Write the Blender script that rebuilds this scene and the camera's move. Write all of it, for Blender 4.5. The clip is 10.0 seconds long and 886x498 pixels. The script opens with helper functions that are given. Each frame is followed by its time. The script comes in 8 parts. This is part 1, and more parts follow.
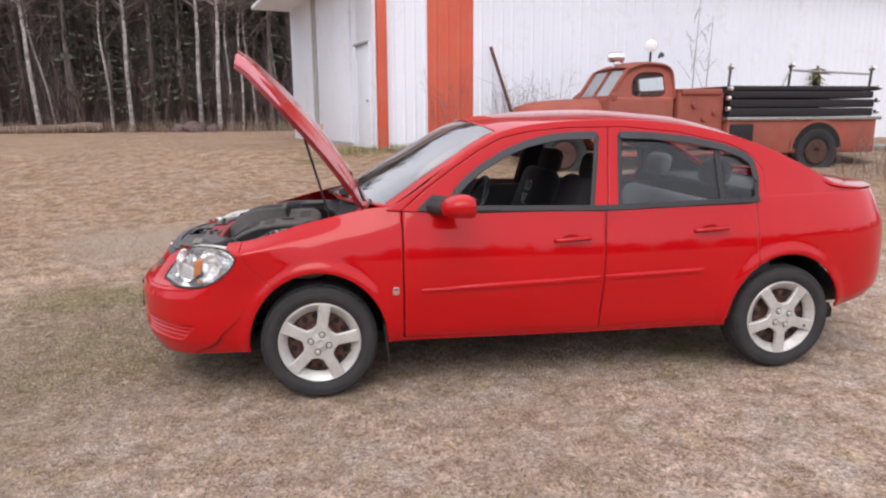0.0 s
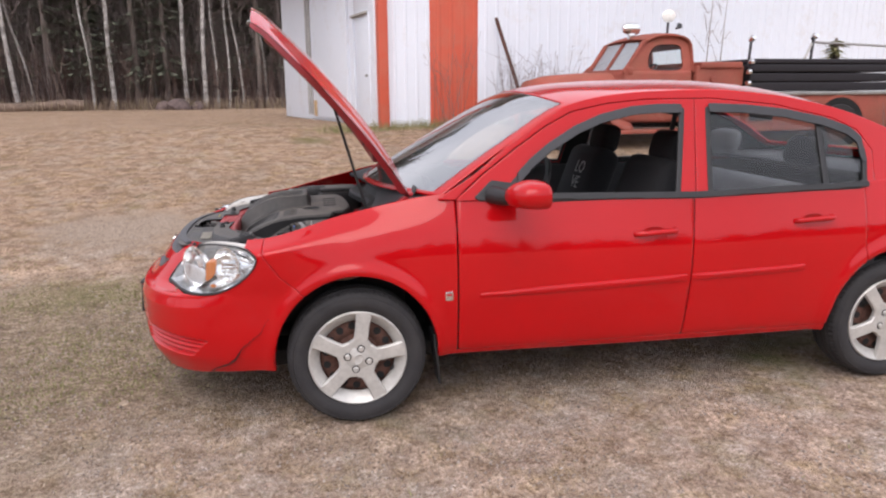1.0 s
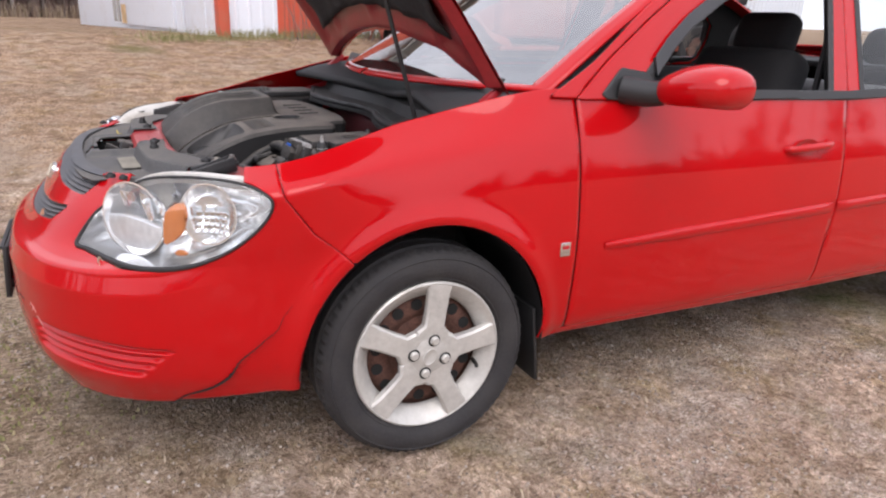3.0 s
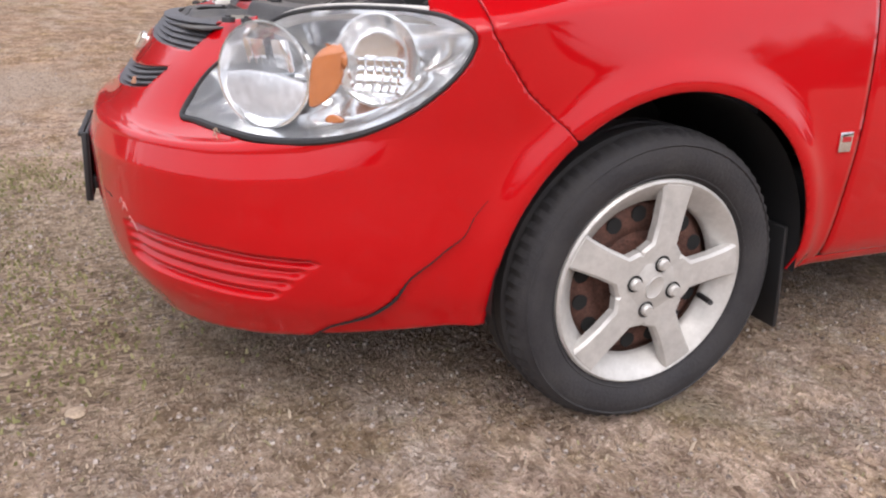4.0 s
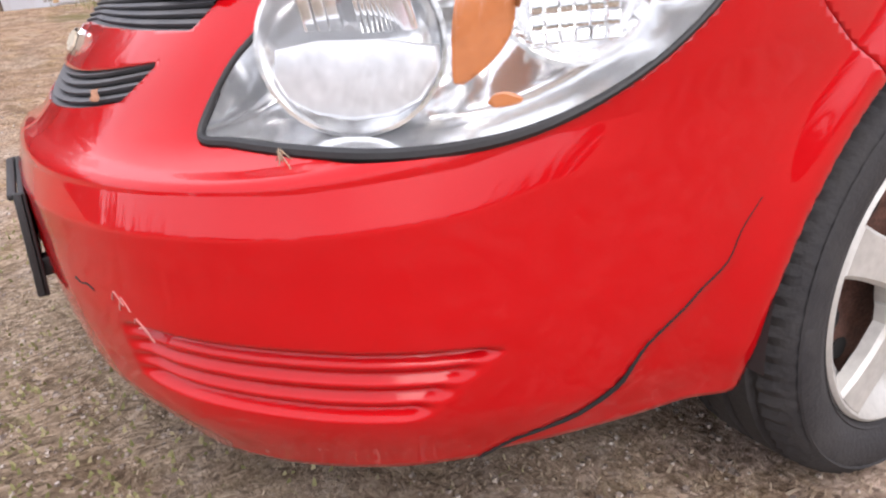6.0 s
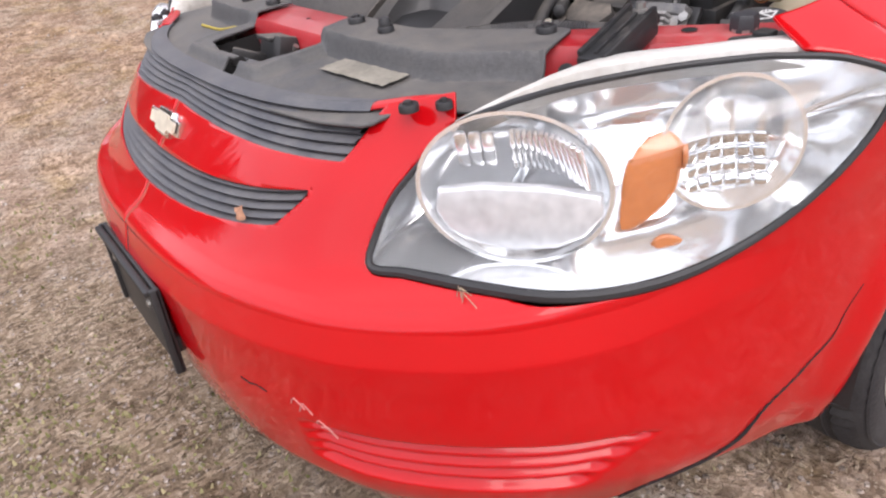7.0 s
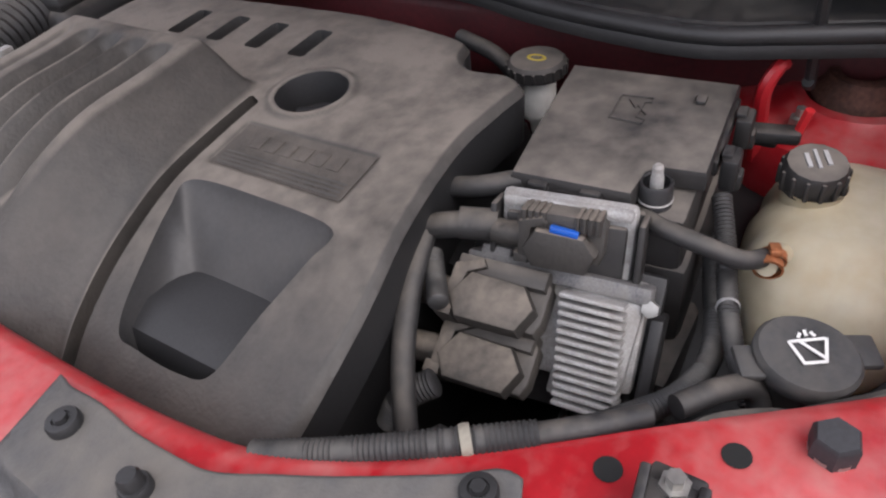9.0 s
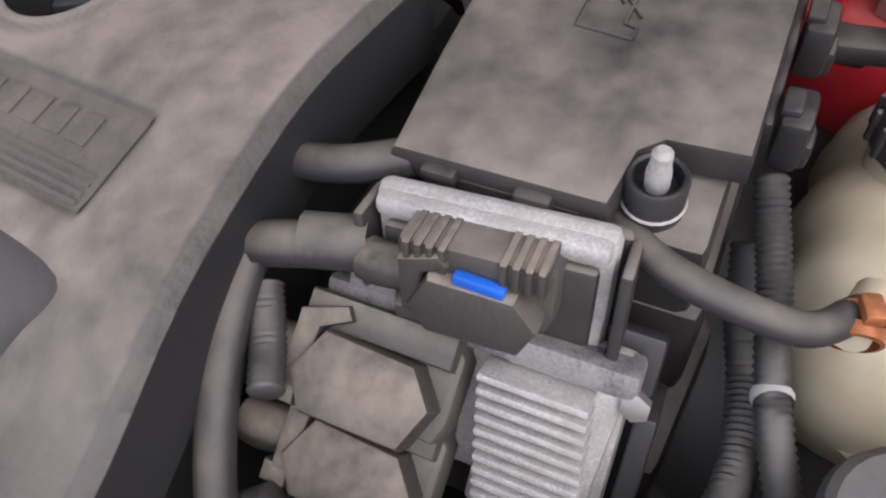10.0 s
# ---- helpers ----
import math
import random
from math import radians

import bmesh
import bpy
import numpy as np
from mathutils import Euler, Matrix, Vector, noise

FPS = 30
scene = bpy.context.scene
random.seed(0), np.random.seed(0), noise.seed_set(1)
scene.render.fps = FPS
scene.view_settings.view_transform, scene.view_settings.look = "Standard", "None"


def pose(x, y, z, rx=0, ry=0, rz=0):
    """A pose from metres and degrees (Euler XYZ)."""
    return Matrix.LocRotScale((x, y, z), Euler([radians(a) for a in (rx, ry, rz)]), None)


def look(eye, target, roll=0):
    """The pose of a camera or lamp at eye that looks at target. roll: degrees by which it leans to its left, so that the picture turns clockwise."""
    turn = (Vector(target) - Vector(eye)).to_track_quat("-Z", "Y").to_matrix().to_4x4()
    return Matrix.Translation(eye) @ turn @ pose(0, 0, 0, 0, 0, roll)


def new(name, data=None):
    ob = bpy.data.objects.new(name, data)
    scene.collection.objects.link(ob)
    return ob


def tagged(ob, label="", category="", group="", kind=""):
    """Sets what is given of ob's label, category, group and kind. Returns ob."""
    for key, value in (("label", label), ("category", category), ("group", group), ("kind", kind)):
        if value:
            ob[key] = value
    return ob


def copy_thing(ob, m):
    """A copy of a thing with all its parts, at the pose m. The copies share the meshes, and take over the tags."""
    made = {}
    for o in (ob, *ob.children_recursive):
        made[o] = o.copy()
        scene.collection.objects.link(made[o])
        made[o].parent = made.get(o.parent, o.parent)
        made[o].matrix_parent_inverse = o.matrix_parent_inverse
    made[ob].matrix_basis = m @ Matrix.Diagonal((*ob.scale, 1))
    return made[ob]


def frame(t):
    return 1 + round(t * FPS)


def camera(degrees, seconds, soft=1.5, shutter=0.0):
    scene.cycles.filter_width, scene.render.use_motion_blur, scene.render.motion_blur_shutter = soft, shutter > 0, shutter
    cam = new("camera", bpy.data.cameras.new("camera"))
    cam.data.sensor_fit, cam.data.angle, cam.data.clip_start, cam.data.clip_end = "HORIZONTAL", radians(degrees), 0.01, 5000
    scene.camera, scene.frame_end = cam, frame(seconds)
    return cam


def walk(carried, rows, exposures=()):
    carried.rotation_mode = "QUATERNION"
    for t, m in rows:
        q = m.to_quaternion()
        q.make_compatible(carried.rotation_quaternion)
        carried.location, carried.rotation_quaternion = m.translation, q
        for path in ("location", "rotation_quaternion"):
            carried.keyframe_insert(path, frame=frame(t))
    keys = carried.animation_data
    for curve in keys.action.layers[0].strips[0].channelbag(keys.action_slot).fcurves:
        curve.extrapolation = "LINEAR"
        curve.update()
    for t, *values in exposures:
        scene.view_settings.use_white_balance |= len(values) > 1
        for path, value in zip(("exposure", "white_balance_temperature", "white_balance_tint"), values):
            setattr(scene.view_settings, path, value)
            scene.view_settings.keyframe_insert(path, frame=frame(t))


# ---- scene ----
cam = camera(64.9, 10.0, 2.2)
PATH = [
    (0, (0.087, -4.344, 1.468), (0.397, -2.405, 1.086), -0.3),
    (0.5, (-0.038, -4.034, 1.447), (0.326, -2.114, 1.024), -0.7),
    (1, (-0.138, -3.696, 1.433), (0.207, -1.776, 0.99), -0.4),
    (1.5, (-0.311, -3.349, 1.382), (0.137, -1.451, 0.939), -2.9),
    (2, (-0.439, -3.029, 1.314), (0.094, -1.175, 0.788), -2.2),
    (2.2, (-0.478, -2.904, 1.291), (0.094, -1.065, 0.751), -3.1),
    (3.3, (-0.818, -2.194, 1.096), (0.065, -0.518, 0.454), 3.2),
    (3.5, (-0.852, -2.096, 1.03), (-0.018, -0.391, 0.398), 2.5),
    (4, (-0.849, -1.833, 0.841), (-0.145, -0.101, 0.131), 1.5),
    (4.5, (-0.83, -1.652, 0.746), (-0.048, 0.007, -0.051), 0.7),
    (5, (-0.863, -1.537, 0.72), (0.036, 0.062, -0.076), -4.0),
    (5.5, (-0.899, -1.378, 0.713), (0.038, 0.239, 0.001), -3.0),
    (6, (-0.964, -1.252, 0.749), (-0.068, 0.375, 0.008), -6.0),
    (6.2, (-0.994, -1.194, 0.769), (-0.13, 0.443, 0.013), -5.8),
    (7.3, (-1.132, -1.086, 1.149), (-0.205, 0.265, 0.002), -10.7),
    (7.5, (-1.096, -1.044, 1.198), (-0.153, 0.26, 0.01), -10.8),
    (8, (-0.997, -0.9, 1.272), (0.106, 0.217, 0.033), -11.0),
    (8.5, (-0.889, -0.724, 1.268), (0.352, 0.188, -0.009), -9.1),
    (9, (-0.673, -0.603, 1.213), (0.509, 0.326, -0.105), -9.3),
    (9.5, (-0.493, -0.563, 1.142), (0.513, 0.343, -0.33), -11.8),
    (10, (-0.387, -0.505, 1.089), (0.47, 0.231, -0.561), -12.9),
]
EXPOSURES = [(0.0, 0.05, 6500, 18), (2.0, 0.20, 6500, 18), (3.5, 0.26, 6500, 18), (4.5, 0.36, 6500, 18), (6.0, 0.54, 6500, 18), (7.5, 0.52, 6500, 18), (8.2, 0.30, 6500, 18), (9.0, 0.42, 6500, 18), (9.5, 0.66, 6500, 18), (10.0, 0.86, 6500, 18)]
walk(cam, [(t, look(eye, target, roll)) for t, eye, target, roll in PATH], EXPOSURES)

# ---- light: a bright overcast sky ----
world = bpy.data.worlds.new("overcast_sky")
scene.world = world
world.use_nodes = True
wn, wl = world.node_tree.nodes, world.node_tree.links
wn.clear()
sky = wn.new("ShaderNodeTexSky")
sky.sky_type, sky.sun_disc = "NISHITA", False
sky.sun_elevation, sky.sun_rotation = radians(48), radians(200)
sky.air_density, sky.dust_density, sky.ozone_density = 1.0, 4.0, 1.0
cloud_map = wn.new("ShaderNodeTexCoord")
cloud = wn.new("ShaderNodeTexNoise")
cloud.inputs["Scale"].default_value, cloud.inputs["Detail"].default_value = 2.2, 4.0
cloud_ramp = wn.new("ShaderNodeValToRGB")
cloud_ramp.color_ramp.elements[0].position, cloud_ramp.color_ramp.elements[0].color = 0.30, (6.1, 6.6, 7.4, 1)
cloud_ramp.color_ramp.elements[1].position, cloud_ramp.color_ramp.elements[1].color = 0.72, (11.2, 11.6, 12.2, 1)
cloud_mix = wn.new("ShaderNodeMix")
cloud_mix.data_type = "RGBA"
cloud_mix.inputs[0].default_value = 0.88
sky_out, sky_bg = wn.new("ShaderNodeOutputWorld"), wn.new("ShaderNodeBackground")
sky_bg.inputs["Strength"].default_value = 0.15
wl.new(cloud_map.outputs["Generated"], cloud.inputs["Vector"])
wl.new(cloud.outputs["Fac"], cloud_ramp.inputs["Fac"])
wl.new(sky.outputs["Color"], cloud_mix.inputs[6])
wl.new(cloud_ramp.outputs["Color"], cloud_mix.inputs[7])
wl.new(cloud_mix.outputs[2], sky_bg.inputs["Color"])
wl.new(sky_bg.outputs[0], sky_out.inputs["Surface"])
sun_lamp = bpy.data.lights.new("sun", "SUN")
sun_lamp.energy, sun_lamp.angle, sun_lamp.color = 1.5, radians(45), (1.0, 0.96, 0.9)
sun = new("sun", sun_lamp)
sun.matrix_world = look((-4, -14, 18), (0, 0, 0))

# ---- tools ----
def material(name, colour, rough=0.5, metal=0.0, coat=0.0, fine=(60, 0.15), broad=(4, 0.15), bump=(0, 0.0), dust=None, dust_amount=0.0, dust_scale=9.0,
             alpha=None, spec=0.5, rand=0.0, up=False, rough_var=0.15):
    """A principled material: colour varied at two scales, dust or stains laid over in patches, fine relief."""
    m = bpy.data.materials.new(name)
    m.use_nodes = True
    n, l = m.node_tree.nodes, m.node_tree.links
    b = n["Principled BSDF"]
    b.inputs["Roughness"].default_value, b.inputs["Metallic"].default_value = rough, metal
    b.inputs["Coat Weight"].default_value, b.inputs["Coat Roughness"].default_value = coat, 0.07
    b.inputs["Specular IOR Level"].default_value = spec
    where = n.new("ShaderNodeTexCoord")

    def noise_at(scale, detail=5.0):
        t = n.new("ShaderNodeTexNoise")
        t.inputs["Scale"].default_value, t.inputs["Detail"].default_value = scale, detail
        l.new(where.outputs["Object"], t.inputs["Vector"])
        return t

    def scaled(sock, factor):
        r = n.new("ShaderNodeMapRange")
        r.inputs[1].default_value, r.inputs[2].default_value = 0.25, 0.75
        r.inputs[3].default_value, r.inputs[4].default_value = 1 - factor, 1 + factor
        l.new(sock, r.inputs[0])
        return r.outputs[0]

    def mult(a, v):
        x = n.new("ShaderNodeVectorMath")
        x.operation = "SCALE"
        if isinstance(a, tuple):
            x.inputs[0].default_value = a[:3]
        else:
            l.new(a, x.inputs[0])
        l.new(v, x.inputs["Scale"])
        return x.outputs[0]

    f, g = noise_at(fine[0]), noise_at(broad[0], 3.0)
    col = mult(mult(tuple(colour), scaled(f.outputs[0], fine[1])), scaled(g.outputs[0], broad[1]))
    if rand:
        info = n.new("ShaderNodeObjectInfo")
        r = n.new("ShaderNodeMapRange")
        r.inputs[3].default_value, r.inputs[4].default_value = 1 - rand, 1 + rand
        l.new(info.outputs["Random"], r.inputs[0])
        col = mult(col, r.outputs[0])
    if dust:
        d, e = noise_at(dust_scale, 6.0), noise_at(dust_scale * 6, 4.0)
        add = n.new("ShaderNodeMath")
        add.operation = "MULTIPLY_ADD"
        add.inputs[1].default_value = 0.6
        l.new(e.outputs[0], add.inputs[0])
        l.new(d.outputs[0], add.inputs[2])
        sock = add.outputs[0]
        ramp = n.new("ShaderNodeMapRange")
        ramp.inputs[1].default_value, ramp.inputs[2].default_value = 0.90 - dust_amount * 0.6, 1.43 - dust_amount * 0.6
        l.new(sock, ramp.inputs[0])
        sock = ramp.outputs[0]
        if up:
            geo, sep, mr, mm = n.new("ShaderNodeNewGeometry"), n.new("ShaderNodeSeparateXYZ"), n.new("ShaderNodeMapRange"), n.new("ShaderNodeMath")
            l.new(geo.outputs["Normal"], sep.inputs[0])
            lo, hi, flank = up if isinstance(up, tuple) else (0.55, 0.98, 0.18)
            mr.inputs[1].default_value, mr.inputs[2].default_value = lo, hi
            mr.inputs[3].default_value, mr.inputs[4].default_value = flank, 1.0
            l.new(sep.outputs["Z"], mr.inputs[0])
            mm.operation = "MULTIPLY"
            l.new(sock, mm.inputs[0])
            l.new(mr.outputs[0], mm.inputs[1])
            sock = mm.outputs[0]
        mix = n.new("ShaderNodeMix")
        mix.data_type = "RGBA"
        l.new(sock, mix.inputs[0])
        l.new(col, mix.inputs[6])
        mix.inputs[7].default_value = (*dust, 1)
        col = mix.outputs[2]
        rm = n.new("ShaderNodeMapRange")
        rm.inputs[3].default_value, rm.inputs[4].default_value = rough, min(1.0, rough + 0.35)
        l.new(sock, rm.inputs[0])
        l.new(rm.outputs[0], b.inputs["Roughness"])
    elif rough_var:
        rm = n.new("ShaderNodeMapRange")
        rm.inputs[3].default_value, rm.inputs[4].default_value = rough * (1 - rough_var), min(1.0, rough * (1 + rough_var))
        l.new(g.outputs[0], rm.inputs[0])
        l.new(rm.outputs[0], b.inputs["Roughness"])
    l.new(col, b.inputs["Base Color"])
    if bump[1]:
        t, k = noise_at(bump[0], 6.0), n.new("ShaderNodeBump")
        k.inputs["Strength"].default_value, k.inputs["Distance"].default_value = bump[1], 0.01
        l.new(t.outputs[0], k.inputs["Height"])
        l.new(k.outputs[0], b.inputs["Normal"])
    if alpha is not None:
        b.inputs["Alpha"].default_value = alpha
    return m


def glassy(name, tint, clear, rough=0.02, gloss=0.08):
    """A thin pane: mostly clear, glossy at a slant; gloss: how much it mirrors seen straight on."""
    m = bpy.data.materials.new(name)
    m.use_nodes = True
    n, l = m.node_tree.nodes, m.node_tree.links
    n.clear()
    out, mix, slant = n.new("ShaderNodeOutputMaterial"), n.new("ShaderNodeMixShader"), n.new("ShaderNodeLayerWeight")
    power, share = n.new("ShaderNodeMath"), n.new("ShaderNodeMapRange")
    tr, gl = n.new("ShaderNodeBsdfTransparent"), n.new("ShaderNodeBsdfGlossy")
    tr.inputs["Color"].default_value = (*[c * clear for c in tint], 1)
    gl.inputs["Roughness"].default_value = rough
    slant.inputs["Blend"].default_value = 0.5
    power.operation = "POWER"
    power.inputs[1].default_value = 4.5
    share.inputs[3].default_value = gloss
    l.new(slant.outputs["Facing"], power.inputs[0])
    l.new(power.outputs[0], share.inputs[0])
    l.new(share.outputs[0], mix.inputs[0])
    l.new(tr.outputs[0], mix.inputs[1])
    l.new(gl.outputs[0], mix.inputs[2])
    l.new(mix.outputs[0], out.inputs["Surface"])
    return m


def place(ob, parent, label=""):
    if parent is not None:
        ob.parent = parent
        ob.location = -parent.matrix_basis.translation if parent.parent is None else (0, 0, 0)
    if label:
        ob["label"] = label
    return ob


def part(name, bm, mat, parent=None, label="", sharp=38, thick=0.0):
    """Links a bmesh, or (places, faces), in world coordinates, as one mesh object under a thing or a part."""
    me = bpy.data.meshes.new(name)
    if isinstance(bm, tuple):
        v, f = bm
        me.from_pydata([tuple(map(float, p[:3])) for p in v], [], [tuple(map(int, q)) for q in f])
    else:
        bm.to_mesh(me)
        bm.free()
    me.validate()
    me.materials.append(mat)
    me.shade_smooth()
    me.set_sharp_from_angle(angle=radians(sharp))
    ob = place(new(name, me), parent, label)
    if thick:
        s = ob.modifiers.new("thickness", "SOLIDIFY")
        s.thickness, s.offset = thick, -1.0
    return ob


def thing(name, at, label, category, group="", kind=""):
    e = new(name)
    e.empty_display_size = 0.1
    e.location = at
    e.matrix_basis = Matrix.Translation(at)
    return tagged(e, label, category, group, kind)


def box(c, size, bevel=0.0, turn=(0, 0, 0), segs=2):
    bm = bmesh.new()
    bmesh.ops.create_cube(bm, size=1.0)
    bmesh.ops.scale(bm, vec=size, verts=bm.verts)
    if bevel:
        bmesh.ops.bevel(bm, geom=bm.edges[:], offset=bevel, segments=segs, affect="EDGES", profile=0.5)
    bmesh.ops.transform(bm, matrix=pose(*c, *turn), verts=bm.verts)
    return bm


def join(*parts):
    """Several bmeshes made one."""
    out = parts[0]
    for p in parts[1:]:
        tmp = bpy.data.meshes.new("tmp")
        p.to_mesh(tmp)
        p.free()
        out.from_mesh(tmp)
        bpy.data.meshes.remove(tmp)
    return out


def prism(points, depth, m=None, bevel=0.0, segs=2):
    """A flat polygon in x, y made depth thick along z (up from z = 0), then placed by m."""
    bm = bmesh.new()
    face = bm.faces.new([bm.verts.new((x, y, 0)) for x, y in points])
    made = bmesh.ops.extrude_face_region(bm, geom=[face])
    bmesh.ops.translate(bm, vec=(0, 0, depth), verts=[g for g in made["geom"] if isinstance(g, bmesh.types.BMVert)])
    bmesh.ops.recalc_face_normals(bm, faces=bm.faces)
    if bevel:
        top = [e for e in bm.edges if all(v.co.z > depth * 0.5 for v in e.verts)]
        bmesh.ops.bevel(bm, geom=top, offset=bevel, segments=segs, affect="EDGES", profile=0.5)
    if m is not None:
        bmesh.ops.transform(bm, matrix=m, verts=bm.verts)
    return bm


def lathe(profile, m=None, segs=32, closed=False):
    """A profile of (radius, height) turned round z, then placed by m."""
    v, f = [], []
    k = len(profile)
    for i in range(segs):
        a = 2 * math.pi * i / segs
        v += [(r * math.cos(a), r * math.sin(a), h) for r, h in profile]
    for i in range(segs):
        j = (i + 1) % segs
        for q in range(k if closed else k - 1):
            w = (q + 1) % k
            f.append((i * k + q, j * k + q, j * k + w, i * k + w))
    bm = bmesh.new()
    vs = [bm.verts.new(p) for p in v]
    for q in f:
        bm.faces.new([vs[t] for t in q])
    bmesh.ops.remove_doubles(bm, verts=bm.verts, dist=1e-5)
    bmesh.ops.recalc_face_normals(bm, faces=bm.faces)
    if m is not None:
        bmesh.ops.transform(bm, matrix=m, verts=bm.verts)
    return bm


def rounded(pts, steps=6):
    """A smooth line (Catmull-Rom) through the points."""
    p = [Vector(q) for q in pts]
    p = [2 * p[0] - p[1]] + p + [2 * p[-1] - p[-2]]
    out = []
    for i in range(1, len(p) - 2):
        for k in range(steps):
            t = k / steps
            out.append(0.5 * (2 * p[i] + (p[i + 1] - p[i - 1]) * t + (2 * p[i - 1] - 5 * p[i] + 4 * p[i + 1] - p[i + 2]) * t * t
                              + (3 * p[i] - p[i - 1] - 3 * p[i + 1] + p[i + 2]) * t ** 3))
    return out + [p[-2]]


def tube(pts, radius, segs=10, steps=6, ribs=0.0, pitch=0.006):
    """A hose or rod along a smooth line; ribs: the depth of its corrugation."""
    line = rounded(pts, steps) if steps > 1 else [Vector(q) for q in pts]
    if ribs:
        dense, run = [line[0]], 0.0
        for a, b in zip(line, line[1:]):
            k = max(1, int((b - a).length / (pitch / 2)))
            dense += [a.lerp(b, (i + 1) / k) for i in range(k)]
        line = dense
    v, f = [], []
    n = len(line)
    up = None
    for i, p in enumerate(line):
        d = (line[min(i + 1, n - 1)] - line[max(i - 1, 0)]).normalized()
        if up is None:
            up = d.orthogonal().normalized()
        up = (up - d * up.dot(d)).normalized()
        side = d.cross(up)
        r = radius(i / (n - 1)) if callable(radius) else radius
        r += ribs * (1 if i % 2 else -1) * 0.5
        for k in range(segs):
            a = 2 * math.pi * k / segs
            v.append(p + (up * math.cos(a) + side * math.sin(a)) * r)
    for i in range(n - 1):
        for k in range(segs):
            j = (k + 1) % segs
            f.append((i * segs + k, i * segs + j, (i + 1) * segs + j, (i + 1) * segs + k))
    f.append(tuple(range(segs))[::-1])
    f.append(tuple((n - 1) * segs + k for k in range(segs)))
    return v, f


def merge(*vf):
    """Several (places, faces) made one."""
    v, f = [], []
    for a, b in vf:
        o = len(v)
        v += [tuple(p)[:3] for p in a]
        f += [tuple(i + o for i in q) for q in b]
    return v, f


def sheet(xs, ys, fn):
    """A grid of quads; fn(a, b) gives the place."""
    v = [fn(a, b) for a in xs for b in ys]
    n = len(ys)
    f = [(i * n + j, (i + 1) * n + j, (i + 1) * n + j + 1, i * n + j + 1) for i in range(len(xs) - 1) for j in range(n - 1)]
    return v, f


def clip(mesh, keep):
    """Cuts a mesh, whose rows may carry more than x, y, z, to where keep(rows) is above zero."""
    v, f = np.asarray(mesh[0], float), mesh[1]
    val = np.asarray(keep(v), float)
    rows, cut, faces = list(v), {}, []
    for q in f:
        a = [val[i] > 0 for i in q]
        if all(a):
            faces.append(q)
            continue
        if not any(a):
            continue
        new_q = []
        for i, j in zip(q, q[1:] + q[:1]):
            if val[i] > 0:
                new_q.append(i)
            if (val[i] > 0) != (val[j] > 0):
                key = (min(i, j), max(i, j))
                if key not in cut:
                    t = val[i] / (val[i] - val[j])
                    cut[key] = len(rows)
                    rows.append(rows[i] + (rows[j] - rows[i]) * t)
                new_q.append(cut[key])
        if len(new_q) > 2:
            faces.append(tuple(new_q))
    used = sorted({i for q in faces for i in q})
    back = {o: k for k, o in enumerate(used)}
    return (np.array([rows[i] for i in used]).reshape(len(used), v.shape[1]), [tuple(back[i] for i in q) for q in faces])


def mirrored(mesh):
    v = np.array(mesh[0], float)
    v[:, 1] *= -1
    return v, [tuple(q[::-1]) for q in mesh[1]]


def offset(mesh, d):
    """The same mesh moved along its own normals."""
    v, f = np.array(mesh[0], float), mesh[1]
    nrm = np.zeros((len(v), 3))
    for q in f:
        a, b, c = v[q[0], :3], v[q[1], :3], v[q[2], :3]
        k = np.cross(b - a, c - a)
        for i in q:
            nrm[i] += k
    nrm /= np.linalg.norm(nrm, axis=1)[:, None] + 1e-12
    v[:, :3] += nrm * d
    return v, f


def inside(poly, px, py):
    """Signed distance to a closed polygon, above zero within it."""
    poly = np.asarray(poly, float)
    d, win = np.full(len(px), 1e9), np.zeros(len(px), bool)
    for (x0, y0), (x1, y1) in zip(poly, np.roll(poly, -1, 0)):
        ex, ey = x1 - x0, y1 - y0
        t = np.clip(((px - x0) * ex + (py - y0) * ey) / (ex * ex + ey * ey + 1e-12), 0, 1)
        d = np.minimum(d, np.hypot(px - x0 - t * ex, py - y0 - t * ey))
        cross = ((y0 > py) != (y1 > py)) & (px < (x1 - x0) * (py - y0) / (y1 - y0 + 1e-12) + x0)
        win ^= cross
    return np.where(win, d, -d)


def near_line(line, px, py):
    """Distance to an open line, and how far along it (0 to 1)."""
    line = np.asarray(line, float)
    d, at = np.full(len(px), 1e9), np.zeros(len(px))
    for i, ((x0, y0), (x1, y1)) in enumerate(zip(line, line[1:])):
        ex, ey = x1 - x0, y1 - y0
        t = np.clip(((px - x0) * ex + (py - y0) * ey) / (ex * ex + ey * ey + 1e-12), 0, 1)
        k = np.hypot(px - x0 - t * ex, py - y0 - t * ey)
        at = np.where(k < d, (i + t) / (len(line) - 1), at)
        d = np.minimum(d, k)
    return d, at


def loop2(pts, steps=6):
    """A closed smooth line through points of the plane."""
    p = [Vector((*q, 0)) for q in pts]
    n, out = len(p), []
    for i in range(n):
        a, b, c, d = p[i - 1], p[i], p[(i + 1) % n], p[(i + 2) % n]
        for k in range(steps):
            t = k / steps
            q = 0.5 * (2 * b + (c - a) * t + (2 * a - 5 * b + 4 * c - d) * t * t + (3 * b - a - 3 * c + d) * t ** 3)
            out.append((q.x, q.y))
    return out

